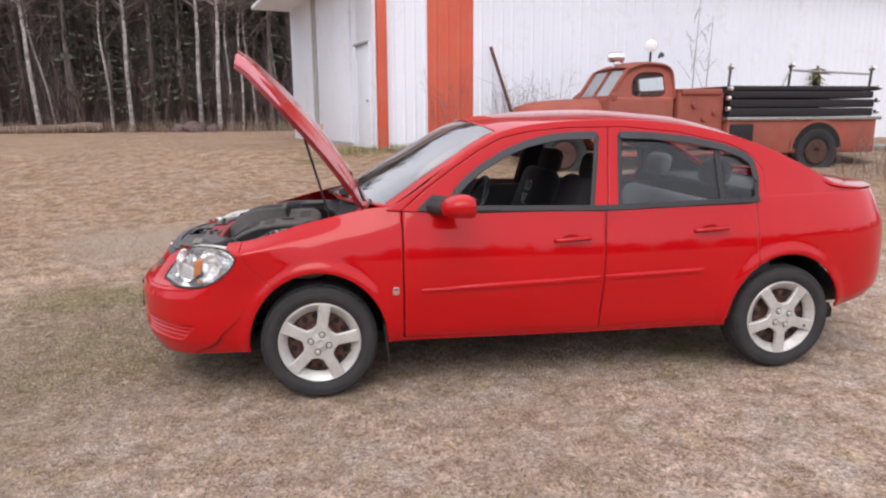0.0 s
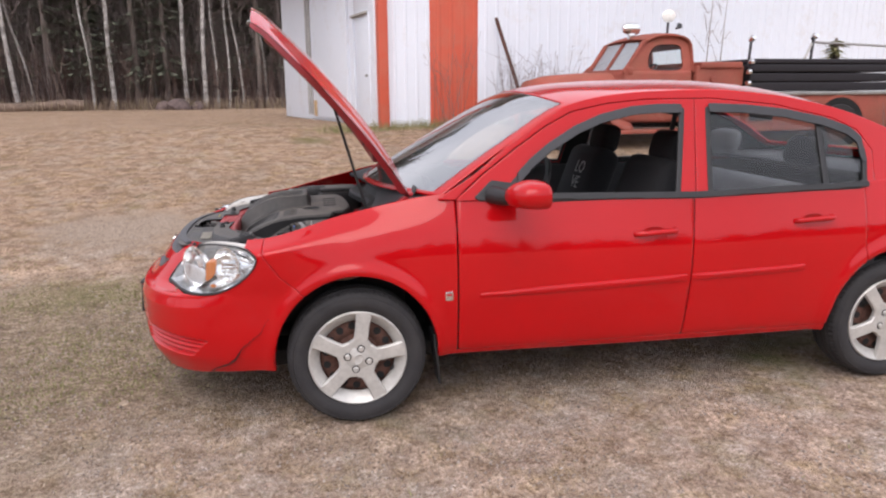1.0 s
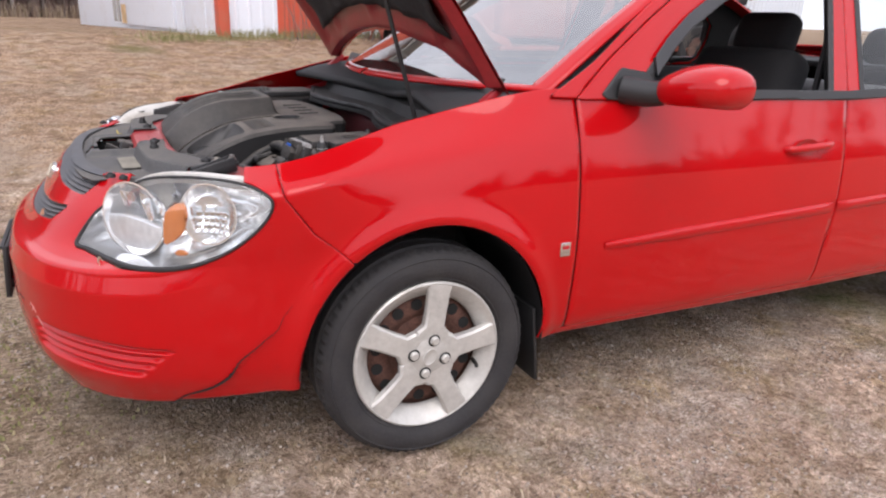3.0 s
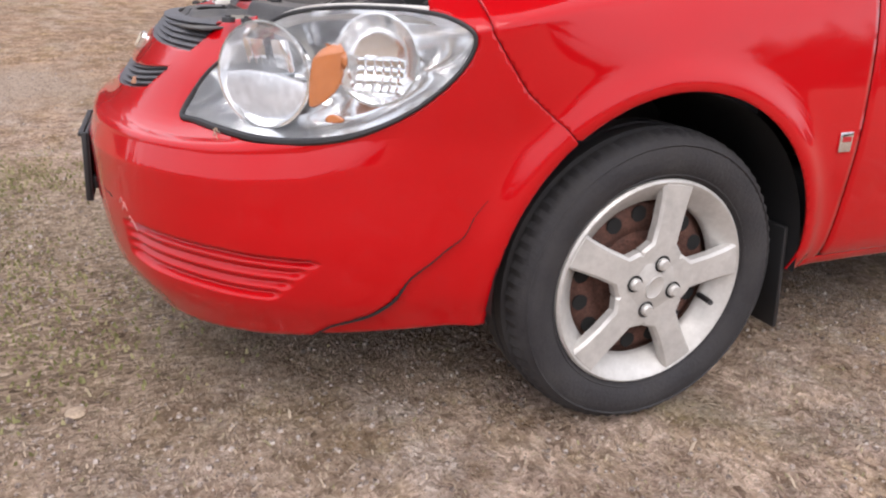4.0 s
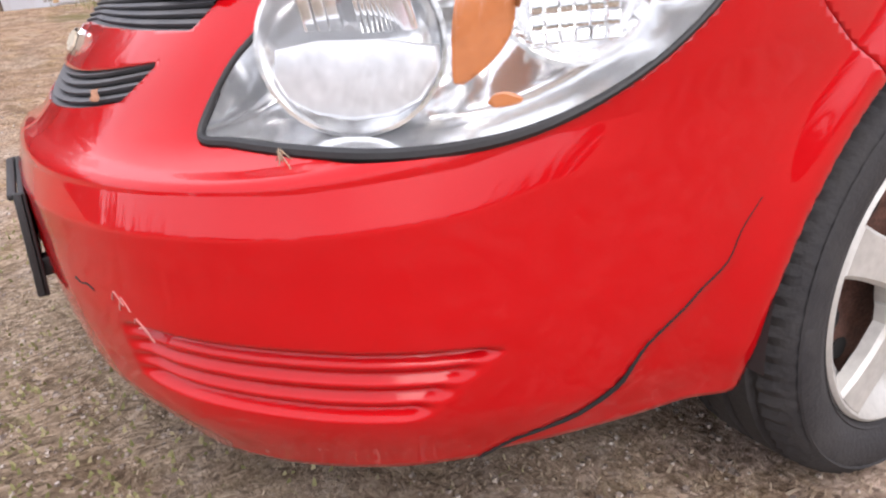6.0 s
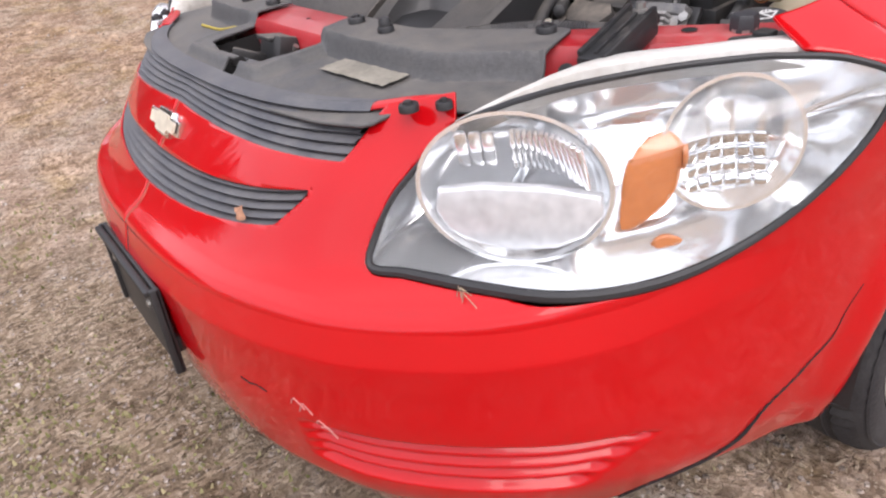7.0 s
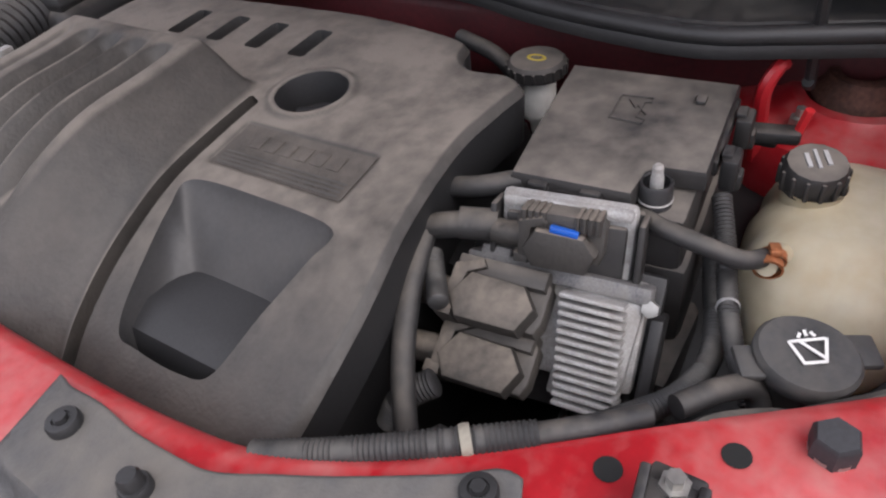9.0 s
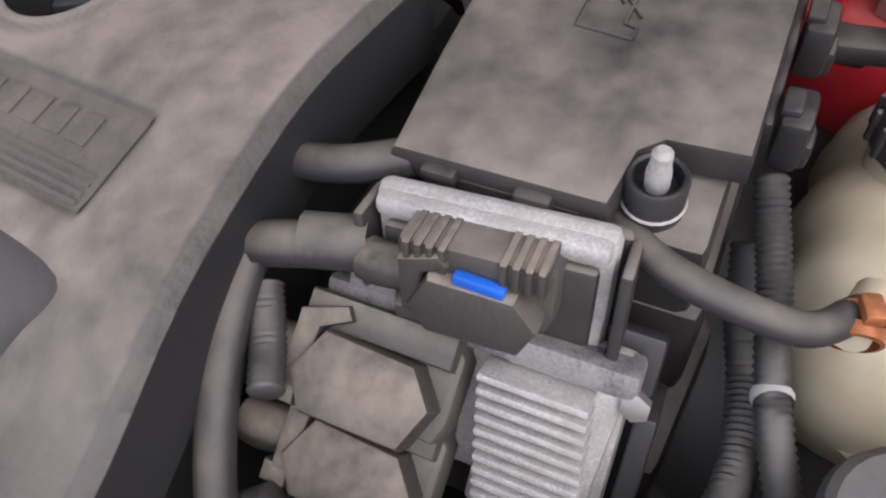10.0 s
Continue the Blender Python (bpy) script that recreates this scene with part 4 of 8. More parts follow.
NEEDLE = island_material("dark_needles", [(0, (0.10, 0.11, 0.078)), (0.6, (0.17, 0.185, 0.13)), (1, (0.26, 0.27, 0.20))])
BRUSH = island_material("reddish_brush", [(0, (0.10, 0.062, 0.056)), (0.6, (0.20, 0.135, 0.120)), (1, (0.34, 0.27, 0.22))])
LOG = material("dead_log", (0.17, 0.12, 0.09), 0.9, fine=(12, 0.3), broad=(2, 0.3))


def stick(a, b, r0, r1, segs=4):
    a, b = Vector(a), Vector(b)
    d = (b - a).normalized()
    u = d.orthogonal().normalized()
    w = d.cross(u)
    v = []
    for p, r in ((a, r0), (b, r1)):
        v += [p + (u * math.cos(6.283 * k / segs) + w * math.sin(6.283 * k / segs)) * r for k in range(segs)]
    return v, [(k, (k + 1) % segs, segs + (k + 1) % segs, segs + k) for k in range(segs)]


def limbs(r, base, height, start, count, reach, droop, thick):
    out = []
    for _ in range(count):
        h = height * (start + (1 - start) * r.random())
        a = r.uniform(0, 6.283)
        ln = reach * (1.1 - h / height) * r.uniform(0.5, 1.2)
        p = Vector(base) + Vector((0, 0, h))
        q = p + Vector((math.cos(a) * ln, math.sin(a) * ln, ln * droop * r.uniform(0.4, 1.3)))
        out.append(stick(p, q, thick, thick * 0.4, 3))
        for _ in range(4):
            t = r.uniform(0.3, 1)
            s = p.lerp(q, t)
            e = s + Vector((r.gauss(0, 1), r.gauss(0, 1), abs(r.gauss(0.4, 0.6)))) * ln * 0.28
            out.append(stick(s, e, thick * 0.4, thick * 0.12, 3))
    return merge(*out)


def bare_tree(seed, mat, label, height, girth):
    r = random.Random(seed)
    t = thing("tree", (0, 0, 0), label, "tree", "trees at the edge of the woods")
    bend = [(r.gauss(0, 0.035) * k, r.gauss(0, 0.035) * k, height * k / 6 - (0.3 if k == 0 else 0)) for k in range(7)]
    part("trunk", tube(bend, lambda u: girth * (1 - 0.75 * u) * (1.25 - 0.25 * min(1, u * 12)), 9, 4), mat, t)
    part("crown", limbs(r, (0, 0, 0), height, 0.28, 60, height * 0.26, 0.7, girth * 0.28), TWIG, t, "bare grey twigs")
    return t


def conifer(seed, height, width, boughs=150):
    r = random.Random(seed)
    t = thing("tree", (0, 0, 0), "dark green spruce with drooping boughs", "tree", "trees at the edge of the woods")
    part("trunk", tube([(0, 0, -0.3), (0.02, 0, height * 0.5), (0, 0.02, height)], lambda u: 0.14 * (1 - 0.9 * u) + 0.01, 8, 3), BARK, t)
    v, f = [], []
    for i in range(boughs):
        h = height * (0.10 + 0.9 * (i / boughs) ** 0.9)
        ln = width * (1.04 - h / height) * r.uniform(0.65, 1.15)
        a = r.uniform(0, 6.283)
        for j in range(13):
            s = (j + 0.5) / 13
            px, py, pz = math.cos(a) * ln * s, math.sin(a) * ln * s, h - ln * 0.32 * s + 0.12 * ln * s * s
            for _ in range(2):
                b = a + r.gauss(0, 0.9)
                k = len(v)
                w = 0.10 + 0.16 * r.random()
                qx, qy = math.cos(b) * w, math.sin(b) * w
                dz = -0.10 * r.random() - 0.02
                v += [(px - qy * 0.25, py + qx * 0.25, pz), (px + qy * 0.25, py - qx * 0.25, pz), (px + qx * 1.5, py + qy * 1.5, pz + dz)]
                f.append((k, k + 1, k + 2))
    part("crown", (v, f), NEEDLE, t)
    return t


def at_ground(x, y, turn, tilt=(0, 0), size=1.0):
    return Matrix.LocRotScale((x, y, float(lie(x, y))), Euler((radians(tilt[0]), radians(tilt[1]), turn)), None)


kinds = [bare_tree(11, BIRCH, "slender white birch with bare twigs", 13.0, 0.062), bare_tree(12, BIRCH, "white birch with dark scars", 15.0, 0.105), bare_tree(13, BARK, "dark bare hardwood trunk", 14.0, 0.10),
         bare_tree(14, BARK, "thin bare grey sapling tree", 10.0, 0.055), conifer(15, 13.0, 2.3), conifer(16, 10.0, 1.9), conifer(17, 15.0, 2.6)]
for i, k in enumerate(kinds):
    k.matrix_basis = at_ground(-30 - 3 * i, 44 + (i % 3) * 2, i)
tr_ = random.Random(40)
# spruces among the birches
for x, y, k in [(-11.7, 31.0, 4), (-10.5, 31.6, 6), (-9.9, 31.0, 5), (-8.0, 30.9, 6), (-7.3, 31.3, 4), (-6.7, 30.8, 5), (-2.6, 30.9, 4), (-13.9, 31.4, 6), (-9.2, 32.0, 6), (-15.5, 31.6, 4), (-1.6, 31.4, 6), (-5.3, 31.8, 6), (-12.6, 32.2, 5), (-3.4, 32.0, 5), (-17.5, 31.5, 6), (-4.3, 33, 4), (-6.0, 33, 4)]:
    copy_thing(kinds[k], at_ground(x, y, 2.1 * x, (0, 0)))
# birches that stand clear at the wood's edge
for x, y, k, lean in [(-12.75, 30.0, 1, -4), (-12.25, 30.6, 0, -9), (-11.3, 31.0, 2, -5), (-9.67, 30.0, 0, -2), (-8.81, 30.0, 1, -1), (-7.6, 31.2, 3, 1), (-5.79, 30.2, 1, 0), (-4.91, 29.8, 1, 1), (-4.47, 30.4, 0, 0),
                      (-3.92, 30.2, 0, 1), (-3.3, 30.4, 0, -4), (-2.3, 30.9, 0, -2), (-14.6, 30.6, 1, -3), (-15.6, 31, 0, -4), (-16.9, 30, 1, 3), (-1.2, 31.2, 1, 1), (-18.5, 30.5, 0, 2)]:
    copy_thing(kinds[k], at_ground(x, y, 0.0, (0, lean)))
for i in range(165):
    x, y = tr_.uniform(-30, 6), 31.2 + abs(tr_.gauss(0, 4.5))
    copy_thing(kinds[tr_.choice([2, 3, 4, 5, 6, 6, 4, 5, 6])], at_ground(x, y, tr_.uniform(0, 6), (tr_.gauss(0, 2), tr_.gauss(0, 2))))


def wood_ring(count, seed):
    """Unseen woods added round the rest of the yard to shape reflections and skylight: rough spruces and trunks as one
    mass.
    """
    r = random.Random(seed)
    v, f = [], []
    for _ in range(count):
        a, d = radians(r.uniform(-225, 25)), r.uniform(55, 80)
        x, y, h, w = d * math.cos(a), d * math.sin(a), r.uniform(7, 13), r.uniform(2.2, 3.6)
        for i in range(110):
            u = i / 110
            b, ln, z = r.uniform(0, 6.283), w * (1.05 - u) * r.uniform(0.6, 1.2), h * (0.05 + 0.95 * u)
            px, py = math.cos(b), math.sin(b)
            k = len(v)
            v += [(x - py * 0.3 * ln, y + px * 0.3 * ln, z), (x + py * 0.3 * ln, y - px * 0.3 * ln, z + 0.2), (x + px * ln, y + py * ln, z - 0.35 * ln)]
            f.append((k, k + 1, k + 2))
        s = stick((x + 1.5, y + 1, -0.2), (x + 1.6, y + 1.1, h), 0.12, 0.03)
        f += [tuple(i + len(v) for i in q) for q in s[1]]
        v += [tuple(p) for p in s[0]]
    return v, f


# added out of view, for what the paint and glass mirror
tagged(part("unseen_woods", wood_ring(320, 44), NEEDLE, sharp=180), "dark spruce woods added out of view round the yard", "woods", kind="stuff")


def thicket(count, x0, x1, y0, y1, tall, seed, thick=0.012):
    r = random.Random(seed)
    out = []
    for _ in range(count):
        x, y = r.uniform(x0, x1), r.uniform(y0, y1)
        p = Vector((x, y, float(lie(x, y))))
        h = r.uniform(*tall)
        q = p + Vector((r.gauss(0, 0.18) * h, r.gauss(0, 0.18) * h, h))
        out.append(stick(p, q, thick, thick * 0.4, 3))
        for _ in range(3):
            s = p.lerp(q, r.uniform(0.35, 0.9))
            out.append(stick(s, s + Vector((r.gauss(0, 0.3), r.gauss(0, 0.3), r.uniform(0.1, 0.5))) * h * 0.45, thick * 0.6, thick * 0.2, 3))
    return merge(*out)


tagged(part("underbrush", merge(thicket(6000, -30, 4, 30, 40, (0.6, 3.2), 61, 0.02), thicket(500, -20, 0, 29.2, 31, (0.3, 0.9), 62)), BRUSH, sharp=180), "reddish-brown leafless underbrush at the edge of the woods", "brush", kind="stuff")
tagged(part("edge_straw", thicket(1500, -19, 1, 28.7, 30.2, (0.15, 0.55), 69, 0.012), STRAW, sharp=180), "pale dry grass clumps along the edge of the woods", "grass", kind="stuff")
tagged(part("bare_scrub", thicket(1500, -26, 3, 30.8, 34, (4.0, 9.0), 71, 0.012), GREYTWIG, sharp=180), "tall grey-mauve leafless saplings at the edge of the woods", "saplings", kind="stuff")
tagged(part("bare_scrub", thicket(1700, -24, 2, 30.4, 33, (1.0, 4.5), 68, 0.011), TWIG, sharp=180), "thin grey leafless scrub between the trees", "brush", kind="stuff")
tagged(part("far_trunks", merge(thicket(2200, -40, 8, 34, 52, (8, 15), 63, 0.07), thicket(2600, -34, 6, 31.5, 40, (3, 9), 67, 0.022)), TWIG, sharp=180), "dense grey-brown trunks deep in the woods", "woods", kind="stuff")
tagged(part("weeds", merge(thicket(70, 3.3, 4.6, 8.9, 9.4, (0.7, 1.5), 64, 0.006), thicket(16, 2.0, 2.5, 8.9, 9.1, (0.8, 1.7), 65, 0.006), thicket(60, 8.6, 10.2, 5.6, 6.6, (0.3, 0.8), 66, 0.006)), TWIG, sharp=180), "dry grey weed stalks by the barn wall", "weeds", kind="stuff")
for sx, sy, sh, sd in ((7.2, 8.9, 3.0, 71), (7.6, 9.1, 2.6, 72)):
    r_ = random.Random(sd)
    s_ = thing("sapling", (sx, sy, float(lie(sx, sy))), "thin bare grey sapling by the barn wall", "sapling", "saplings by the barn")
    b_ = Vector((sx, sy, float(lie(sx, sy))))
    part("stem", tube([b_, b_ + Vector((0.05, 0, sh * 0.5)), b_ + Vector((0.12, 0.02, sh))], lambda u: 0.016 * (1 - 0.8 * u), 6, 3), BARK, s_)
    part("twigs", limbs(r_, b_, sh, 0.4, 12, 0.6, 1.5, 0.005), TWIG, s_)
tiny = conifer(18, 1.70, 0.22, 26)
next(c for c in tiny.children if c.name.startswith("crown")).data.materials[0] = GREEN
tiny.matrix_basis = at_ground(9.75, 8.6, 0)
tagged(tiny, "small green spruce growing behind the truck", "tree")
MOSSY = material("dark_field_stone", (0.12, 0.085, 0.078), 0.9, fine=(9, 0.35), broad=(1.5, 0.4), bump=(6, 0.6))
log_ = thing("fallen_log", (-12.5, 29.0, float(lie(-12.5, 29.0))), "pale fallen log lying at the edge of the woods", "log")
part("log", tube([(-17.0, 29.2, 0.80), (-14.5, 29.1, 0.86), (-12.4, 29.0, 0.84), (-10.9, 29.2, 0.93), (-9.9, 29.3, 0.90)], lambda u: 0.15 + 0.09 * u + 0.025 * math.sin(17 * u), 10, 3), LOG, log_)
for i, (bx, by, bs) in enumerate(((-5.9, 28.9, 0.5), (-6.6, 29.1, 0.4), (-5.2, 29.2, 0.35))):
    rk = bmesh.new()
    bmesh.ops.create_icosphere(rk, subdivisions=3, radius=bs)
    for v_ in rk.verts:
        v_.co *= 1 + 0.25 * noise.noise(v_.co * 2.5 + Vector((i, 0, 0)))
        v_.co.z *= 0.7
    bmesh.ops.translate(rk, vec=(bx, by, float(lie(bx, by)) + bs * 0.25), verts=rk.verts)
    tagged(part("boulder", rk, MOSSY), "grey-brown field boulder at the edge of the woods", "boulder", "boulders by the woods")

# ---- the red sedan: body panels ----
car = thing("sedan", (1.3, 0, 0), "bright red sedan, bonnet propped open, front bumper cracked, on dead grass", "car")


def body_grid(ss, vs):
    S, V = np.meshgrid(ss, vs, indexing="ij")
    x, y, z = shell(S, V)
    rows = np.stack([x, y, z, S.ravel(), V.ravel()], 1)
    n = len(vs)
    f = [(i * n + j, (i + 1) * n + j, (i + 1) * n + j + 1, i * n + j + 1) for i in range(len(ss) - 1) for j in range(n - 1)]
    return rows, f


LAMP = loop2([(.545, .612), (.575, .672), (.624, .714), (.672, .748), (.72, .766), (.78, .782), (.852, .796), (.93, .803), (1.0, .804), (1.05, .802), (1.104, .793), (1.138, .766), (1.115, .715), (1.045, .655), (.955, .614), (.85, .598), (.70, .597), (.60, .602)], 6)
CRACK = [(1.172, .508), (1.150, .478), (1.135, .446), (1.105, .422), (1.086, .404), (1.046, .370), (1.030, .345), (1.014, .322), (.975, .292), (.935, .275), (.90, .262), (.86, .235)]


def seam_s(z):
    return np.interp(z, [.0, .56, .627, .683, .775, .85], [1.36, 1.36, 1.296, 1.23, 1.165, 1.15])


def grille_end(z):
    return .38 + (z - .640) * 1.43


def in_upper(r):
    s, z = r[:, 3], r[:, 2]
    return np.minimum.reduce([grille_end(z) - s, z - (.728 - .03 * s)])


def in_lower(r):
    s, z = r[:, 3], r[:, 2]
    lo = .622 + .02 * (s / .38) ** 2
    hi = .668 + .016 * (s / .43) ** 2
    return np.minimum.reduce([grille_end(z) - s, z - lo, hi - z])


front = body_grid(np.concatenate([np.arange(0, .40, .011), np.arange(.40, .92, .0055), np.arange(.92, 1.99, .011)]), np.concatenate([np.arange(0, .8, .08), np.arange(.8, 2.05, .022), np.arange(2.05, 4.3, .03), np.arange(4.3, 6.001, .07), [6.0]]))


def shaped(mesh):
    """Presses the bumper's vent grooves in and lifts the fender's edge."""
    v, f = np.array(mesh[0]), mesh[1]
    s, z = v[:, 3], v[:, 2]
    low = np.interp(s, [.40, .50, .70, .84, .89], [.335, .322, .314, .315, .33])
    high = np.interp(s, [.40, .45, .69, .89], [.405, .412, .408, .402])
    t = (z - low) / (high - low)
    end = np.clip((s - .43) / .03, 0, 1) * np.clip((.895 - .10 * np.abs(t - .9) - s) / .025, 0, 1)
    wave = np.where((t > 0) & (t < 1), 0.5 - 0.5 * np.cos(2 * np.pi * np.clip(t, 0, 1) * 4), 0) * end
    pan = np.clip(np.minimum(t, 1 - t) / .12, 0, 1) * end
    x, y, nx, ny = outline(s)
    d = 0.010 * wave + 0.006 * pan
    v[:, 0] -= nx * d
    v[:, 1] += ny * d
    # a flat chamfer over the bumper's face, under the lamp
    low = np.interp(s, [0, .7, .87, .95, 1.1], [.525, .527, .542, .562, .58])
    fade = np.clip((1.06 - s) / .25, 0, 1)
    cur = (x - v[:, 0]) * nx + (y + v[:, 1]) * ny
    want = .014 * np.clip((z - low) / .041, 0, 1)
    grow = np.clip((z - low - .041) / .030, 0, 1)
    d = np.where((z > .46) & (z < .64), (want - cur) * fade * np.clip((z - .46) / .03, 0, 1) * np.clip((want + .030 - cur) / .012, 0, 1) * (1 - grow), 0)
    v[:, 0] -= nx * d
    v[:, 1] += ny * d
    # the corner torn off by the crack stands a little back
    side = s - np.interp(z, [p[1] for p in CRACK[::-1]], [p[0] for p in CRACK[::-1]])
    back = np.where((side > 0) & (z < .51), np.clip(side / .01, 0, 1) * np.clip((.51 - z) / .2, 0, 1), 0) * np.clip((1.36 - s) / .1, 0, 1) * .008
    v[:, 0] -= nx * back
    v[:, 1] += ny * back
    return v, f


front = shaped(front)
FA = lambda r: arch(r[:, 0], r[:, 2], 0.0) - 1
RA = lambda r: arch(r[:, 0], r[:, 2], 2.624) - 1
lamp_field = lambda r: np.maximum(inside(LAMP, r[:, 3], r[:, 2]), np.minimum.reduce([r[:, 3] - .68, 1.070 - r[:, 3], r[:, 2] - .752]))


def crack_field(r):
    d, along = near_line(CRACK, r[:, 3], r[:, 2])
    return d - (.0050 * np.interp(along, [0, .30, .42, .62, .80, 1.0], [0, .05, .45, 1.0, .75, .5]) - .0008)


bumper = clip(front, lambda r: np.minimum.reduce([seam_s(r[:, 2]) - .0012 - r[:, 3], FA(r) * .3, -lamp_field(r) - .004]))
bumper = clip(bumper, lambda r: -in_upper(r))
bumper = clip(bumper, lambda r: -in_lower(r))
plain_bumper = bumper
bumper = clip(bumper, crack_field)
part("front_bumper", bumper, PAINT, car, "red bumper skin, cracked up its corner", 80, .004)
part("front_bumper", mirrored(plain_bumper), PAINT, car, "red bumper skin", 80, .004)
fender_l = clip(front, lambda r: np.minimum.reduce([r[:, 3] - seam_s(r[:, 2]) - .0012, FA(r) * .3, -lamp_field(r) - .004, .438 + .012 * (r[:, 2] - .6) ** 2 - r[:, 0] - .002, r[:, 2] - .285]))
part("fender", fender_l, PAINT, car, "", 40, .004)
part("fender", mirrored(fender_l), PAINT, car, "", 40, .004)
# near-black sheets that stand for the shade behind cracks, seams and gaps
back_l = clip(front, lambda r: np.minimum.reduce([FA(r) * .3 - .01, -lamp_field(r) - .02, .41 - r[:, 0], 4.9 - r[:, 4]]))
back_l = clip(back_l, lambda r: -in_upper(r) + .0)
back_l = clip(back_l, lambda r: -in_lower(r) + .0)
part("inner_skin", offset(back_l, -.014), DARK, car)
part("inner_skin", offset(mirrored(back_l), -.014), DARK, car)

side = body_grid(np.arange(1.88, CH[-1] + .001, .02), np.arange(0, 6.001, .1))
B_LINE = lambda z: 1.512 + .05 * (z - .3)
C_LINE = lambda z: 2.432 + 0 * z
sill = .305
door_f = clip(side, lambda r: np.minimum.reduce([r[:, 0] - .442 - .012 * (r[:, 2] - .6) ** 2, B_LINE(r[:, 2]) - .0025 - r[:, 0], r[:, 2] - sill - .003]))
door_r = clip(side, lambda r: np.minimum.reduce([r[:, 0] - B_LINE(r[:, 2]) - .0025, C_LINE(r[:, 2]) - .0010 - r[:, 0], r[:, 2] - sill - .003, RA(r) * .3]))
quarter = clip(side, lambda r: np.minimum.reduce([r[:, 0] - C_LINE(r[:, 2]) - .0010, RA(r) * .3, np.where(r[:, 0] < 2.6, r[:, 2] - sill - .003, 1)]))
rocker = clip(side, lambda r: np.minimum.reduce([sill - r[:, 2], RA(r) * .3, np.where(r[:, 0] > 2.6, -1, 1), r[:, 0] - .405]))
back_s = clip(side, lambda r: np.minimum.reduce([RA(r) * .3 - .01, 5.7 - r[:, 4], r[:, 0] - .46]))
for flip in (False, True):
    side_of = mirrored if flip else (lambda m: m)
    part("front_door", side_of(door_f), PAINT, car, "", 40, .004)
    part("rear_door", side_of(door_r), PAINT, car, "", 40, .004)
    part("rear_quarter", side_of(quarter), PAINT, car, "", 40, .004)
    part("rocker_panel", side_of(rocker), PAINT, car, "", 40, .004)
    # near-black sheet as the shade in the door seams
    part("inner_skin", offset(side_of(back_s), -.016), DARK, car)

# ---- greenhouse ----
BELT = lambda x: np.interp(x, [.35, .47, 1.55, 2.45, 3.1], [.995, .985, .962, .985, 1.0])


def upper_y(z):
    return .803 - .36 * (z - .965)


RAIL_X = [.36, .52, .70, .86, 1.02, 1.18, 1.36, 1.68, 2.0, 2.3, 2.55, 2.8, 3.0, 3.2]
RAIL_Z = [.985, 1.075, 1.205, 1.305, 1.378, 1.408, 1.424, 1.43, 1.405, 1.348, 1.265, 1.15, 1.055, 1.03]
rail = lambda x: smooth(RAIL_X, RAIL_Z, x)
upper = sheet(np.arange(.36, 3.15, .009), np.arange(.94, 1.45, .007), lambda a, b: (a, -(upper_y(b) - .05 * max(0, a - 2.4) - .13 * max(0, a - 2.8)), b))
upper = (np.array(upper[0]), upper[1])
WIN_F = [(.655, .966), (.70, 1.04), (.78, 1.115), (.866, 1.178), (1.0, 1.252), (1.123, 1.300), (1.28, 1.334), (1.42, 1.343), (1.532, 1.341), (1.50, 1.15), (1.468, .966)]
WIN_R = [(1.624, .966), (1.640, 1.16), (1.657, 1.344), (1.85, 1.336), (2.05, 1.314), (2.25, 1.274), (2.38, 1.228), (2.440, 1.180), (2.452, 1.10), (2.437, 1.0), (2.40, .975)]
DOOR_TOP = [(.43, .97), (.56, 1.075), (.715, 1.18), (.86, 1.272), (.996, 1.338), (1.16, 1.371), (1.353, 1.388), (1.678, 1.392), (2.007, 1.360), (2.306, 1.293), (2.43, 1.235), (2.50, 1.14), (2.49, .97)]
in_win = lambda r: np.maximum(inside(WIN_F, r[:, 0], r[:, 2]), inside(WIN_R, r[:, 0], r[:, 2]))
side_up = clip(upper, lambda r: np.minimum.reduce([rail(r[:, 0]) - r[:, 2], r[:, 2] - BELT(r[:, 0]) + .012, -in_win(r)]))
B_SEAM = lambda r: r[:, 0] - 1.555 - .10 * (r[:, 2] - .96)
frames = clip(side_up, lambda r: inside(DOOR_TOP, r[:, 0], r[:, 2]) - .002)
frames = [clip(frames, lambda r: -B_SEAM(r) - .0025), clip(frames, lambda r: B_SEAM(r) - .0025)]
pillar = clip(side_up, lambda r: -inside(DOOR_TOP, r[:, 0], r[:, 2]) - .002)
pane = clip(upper, lambda r: in_win(r) + .004)
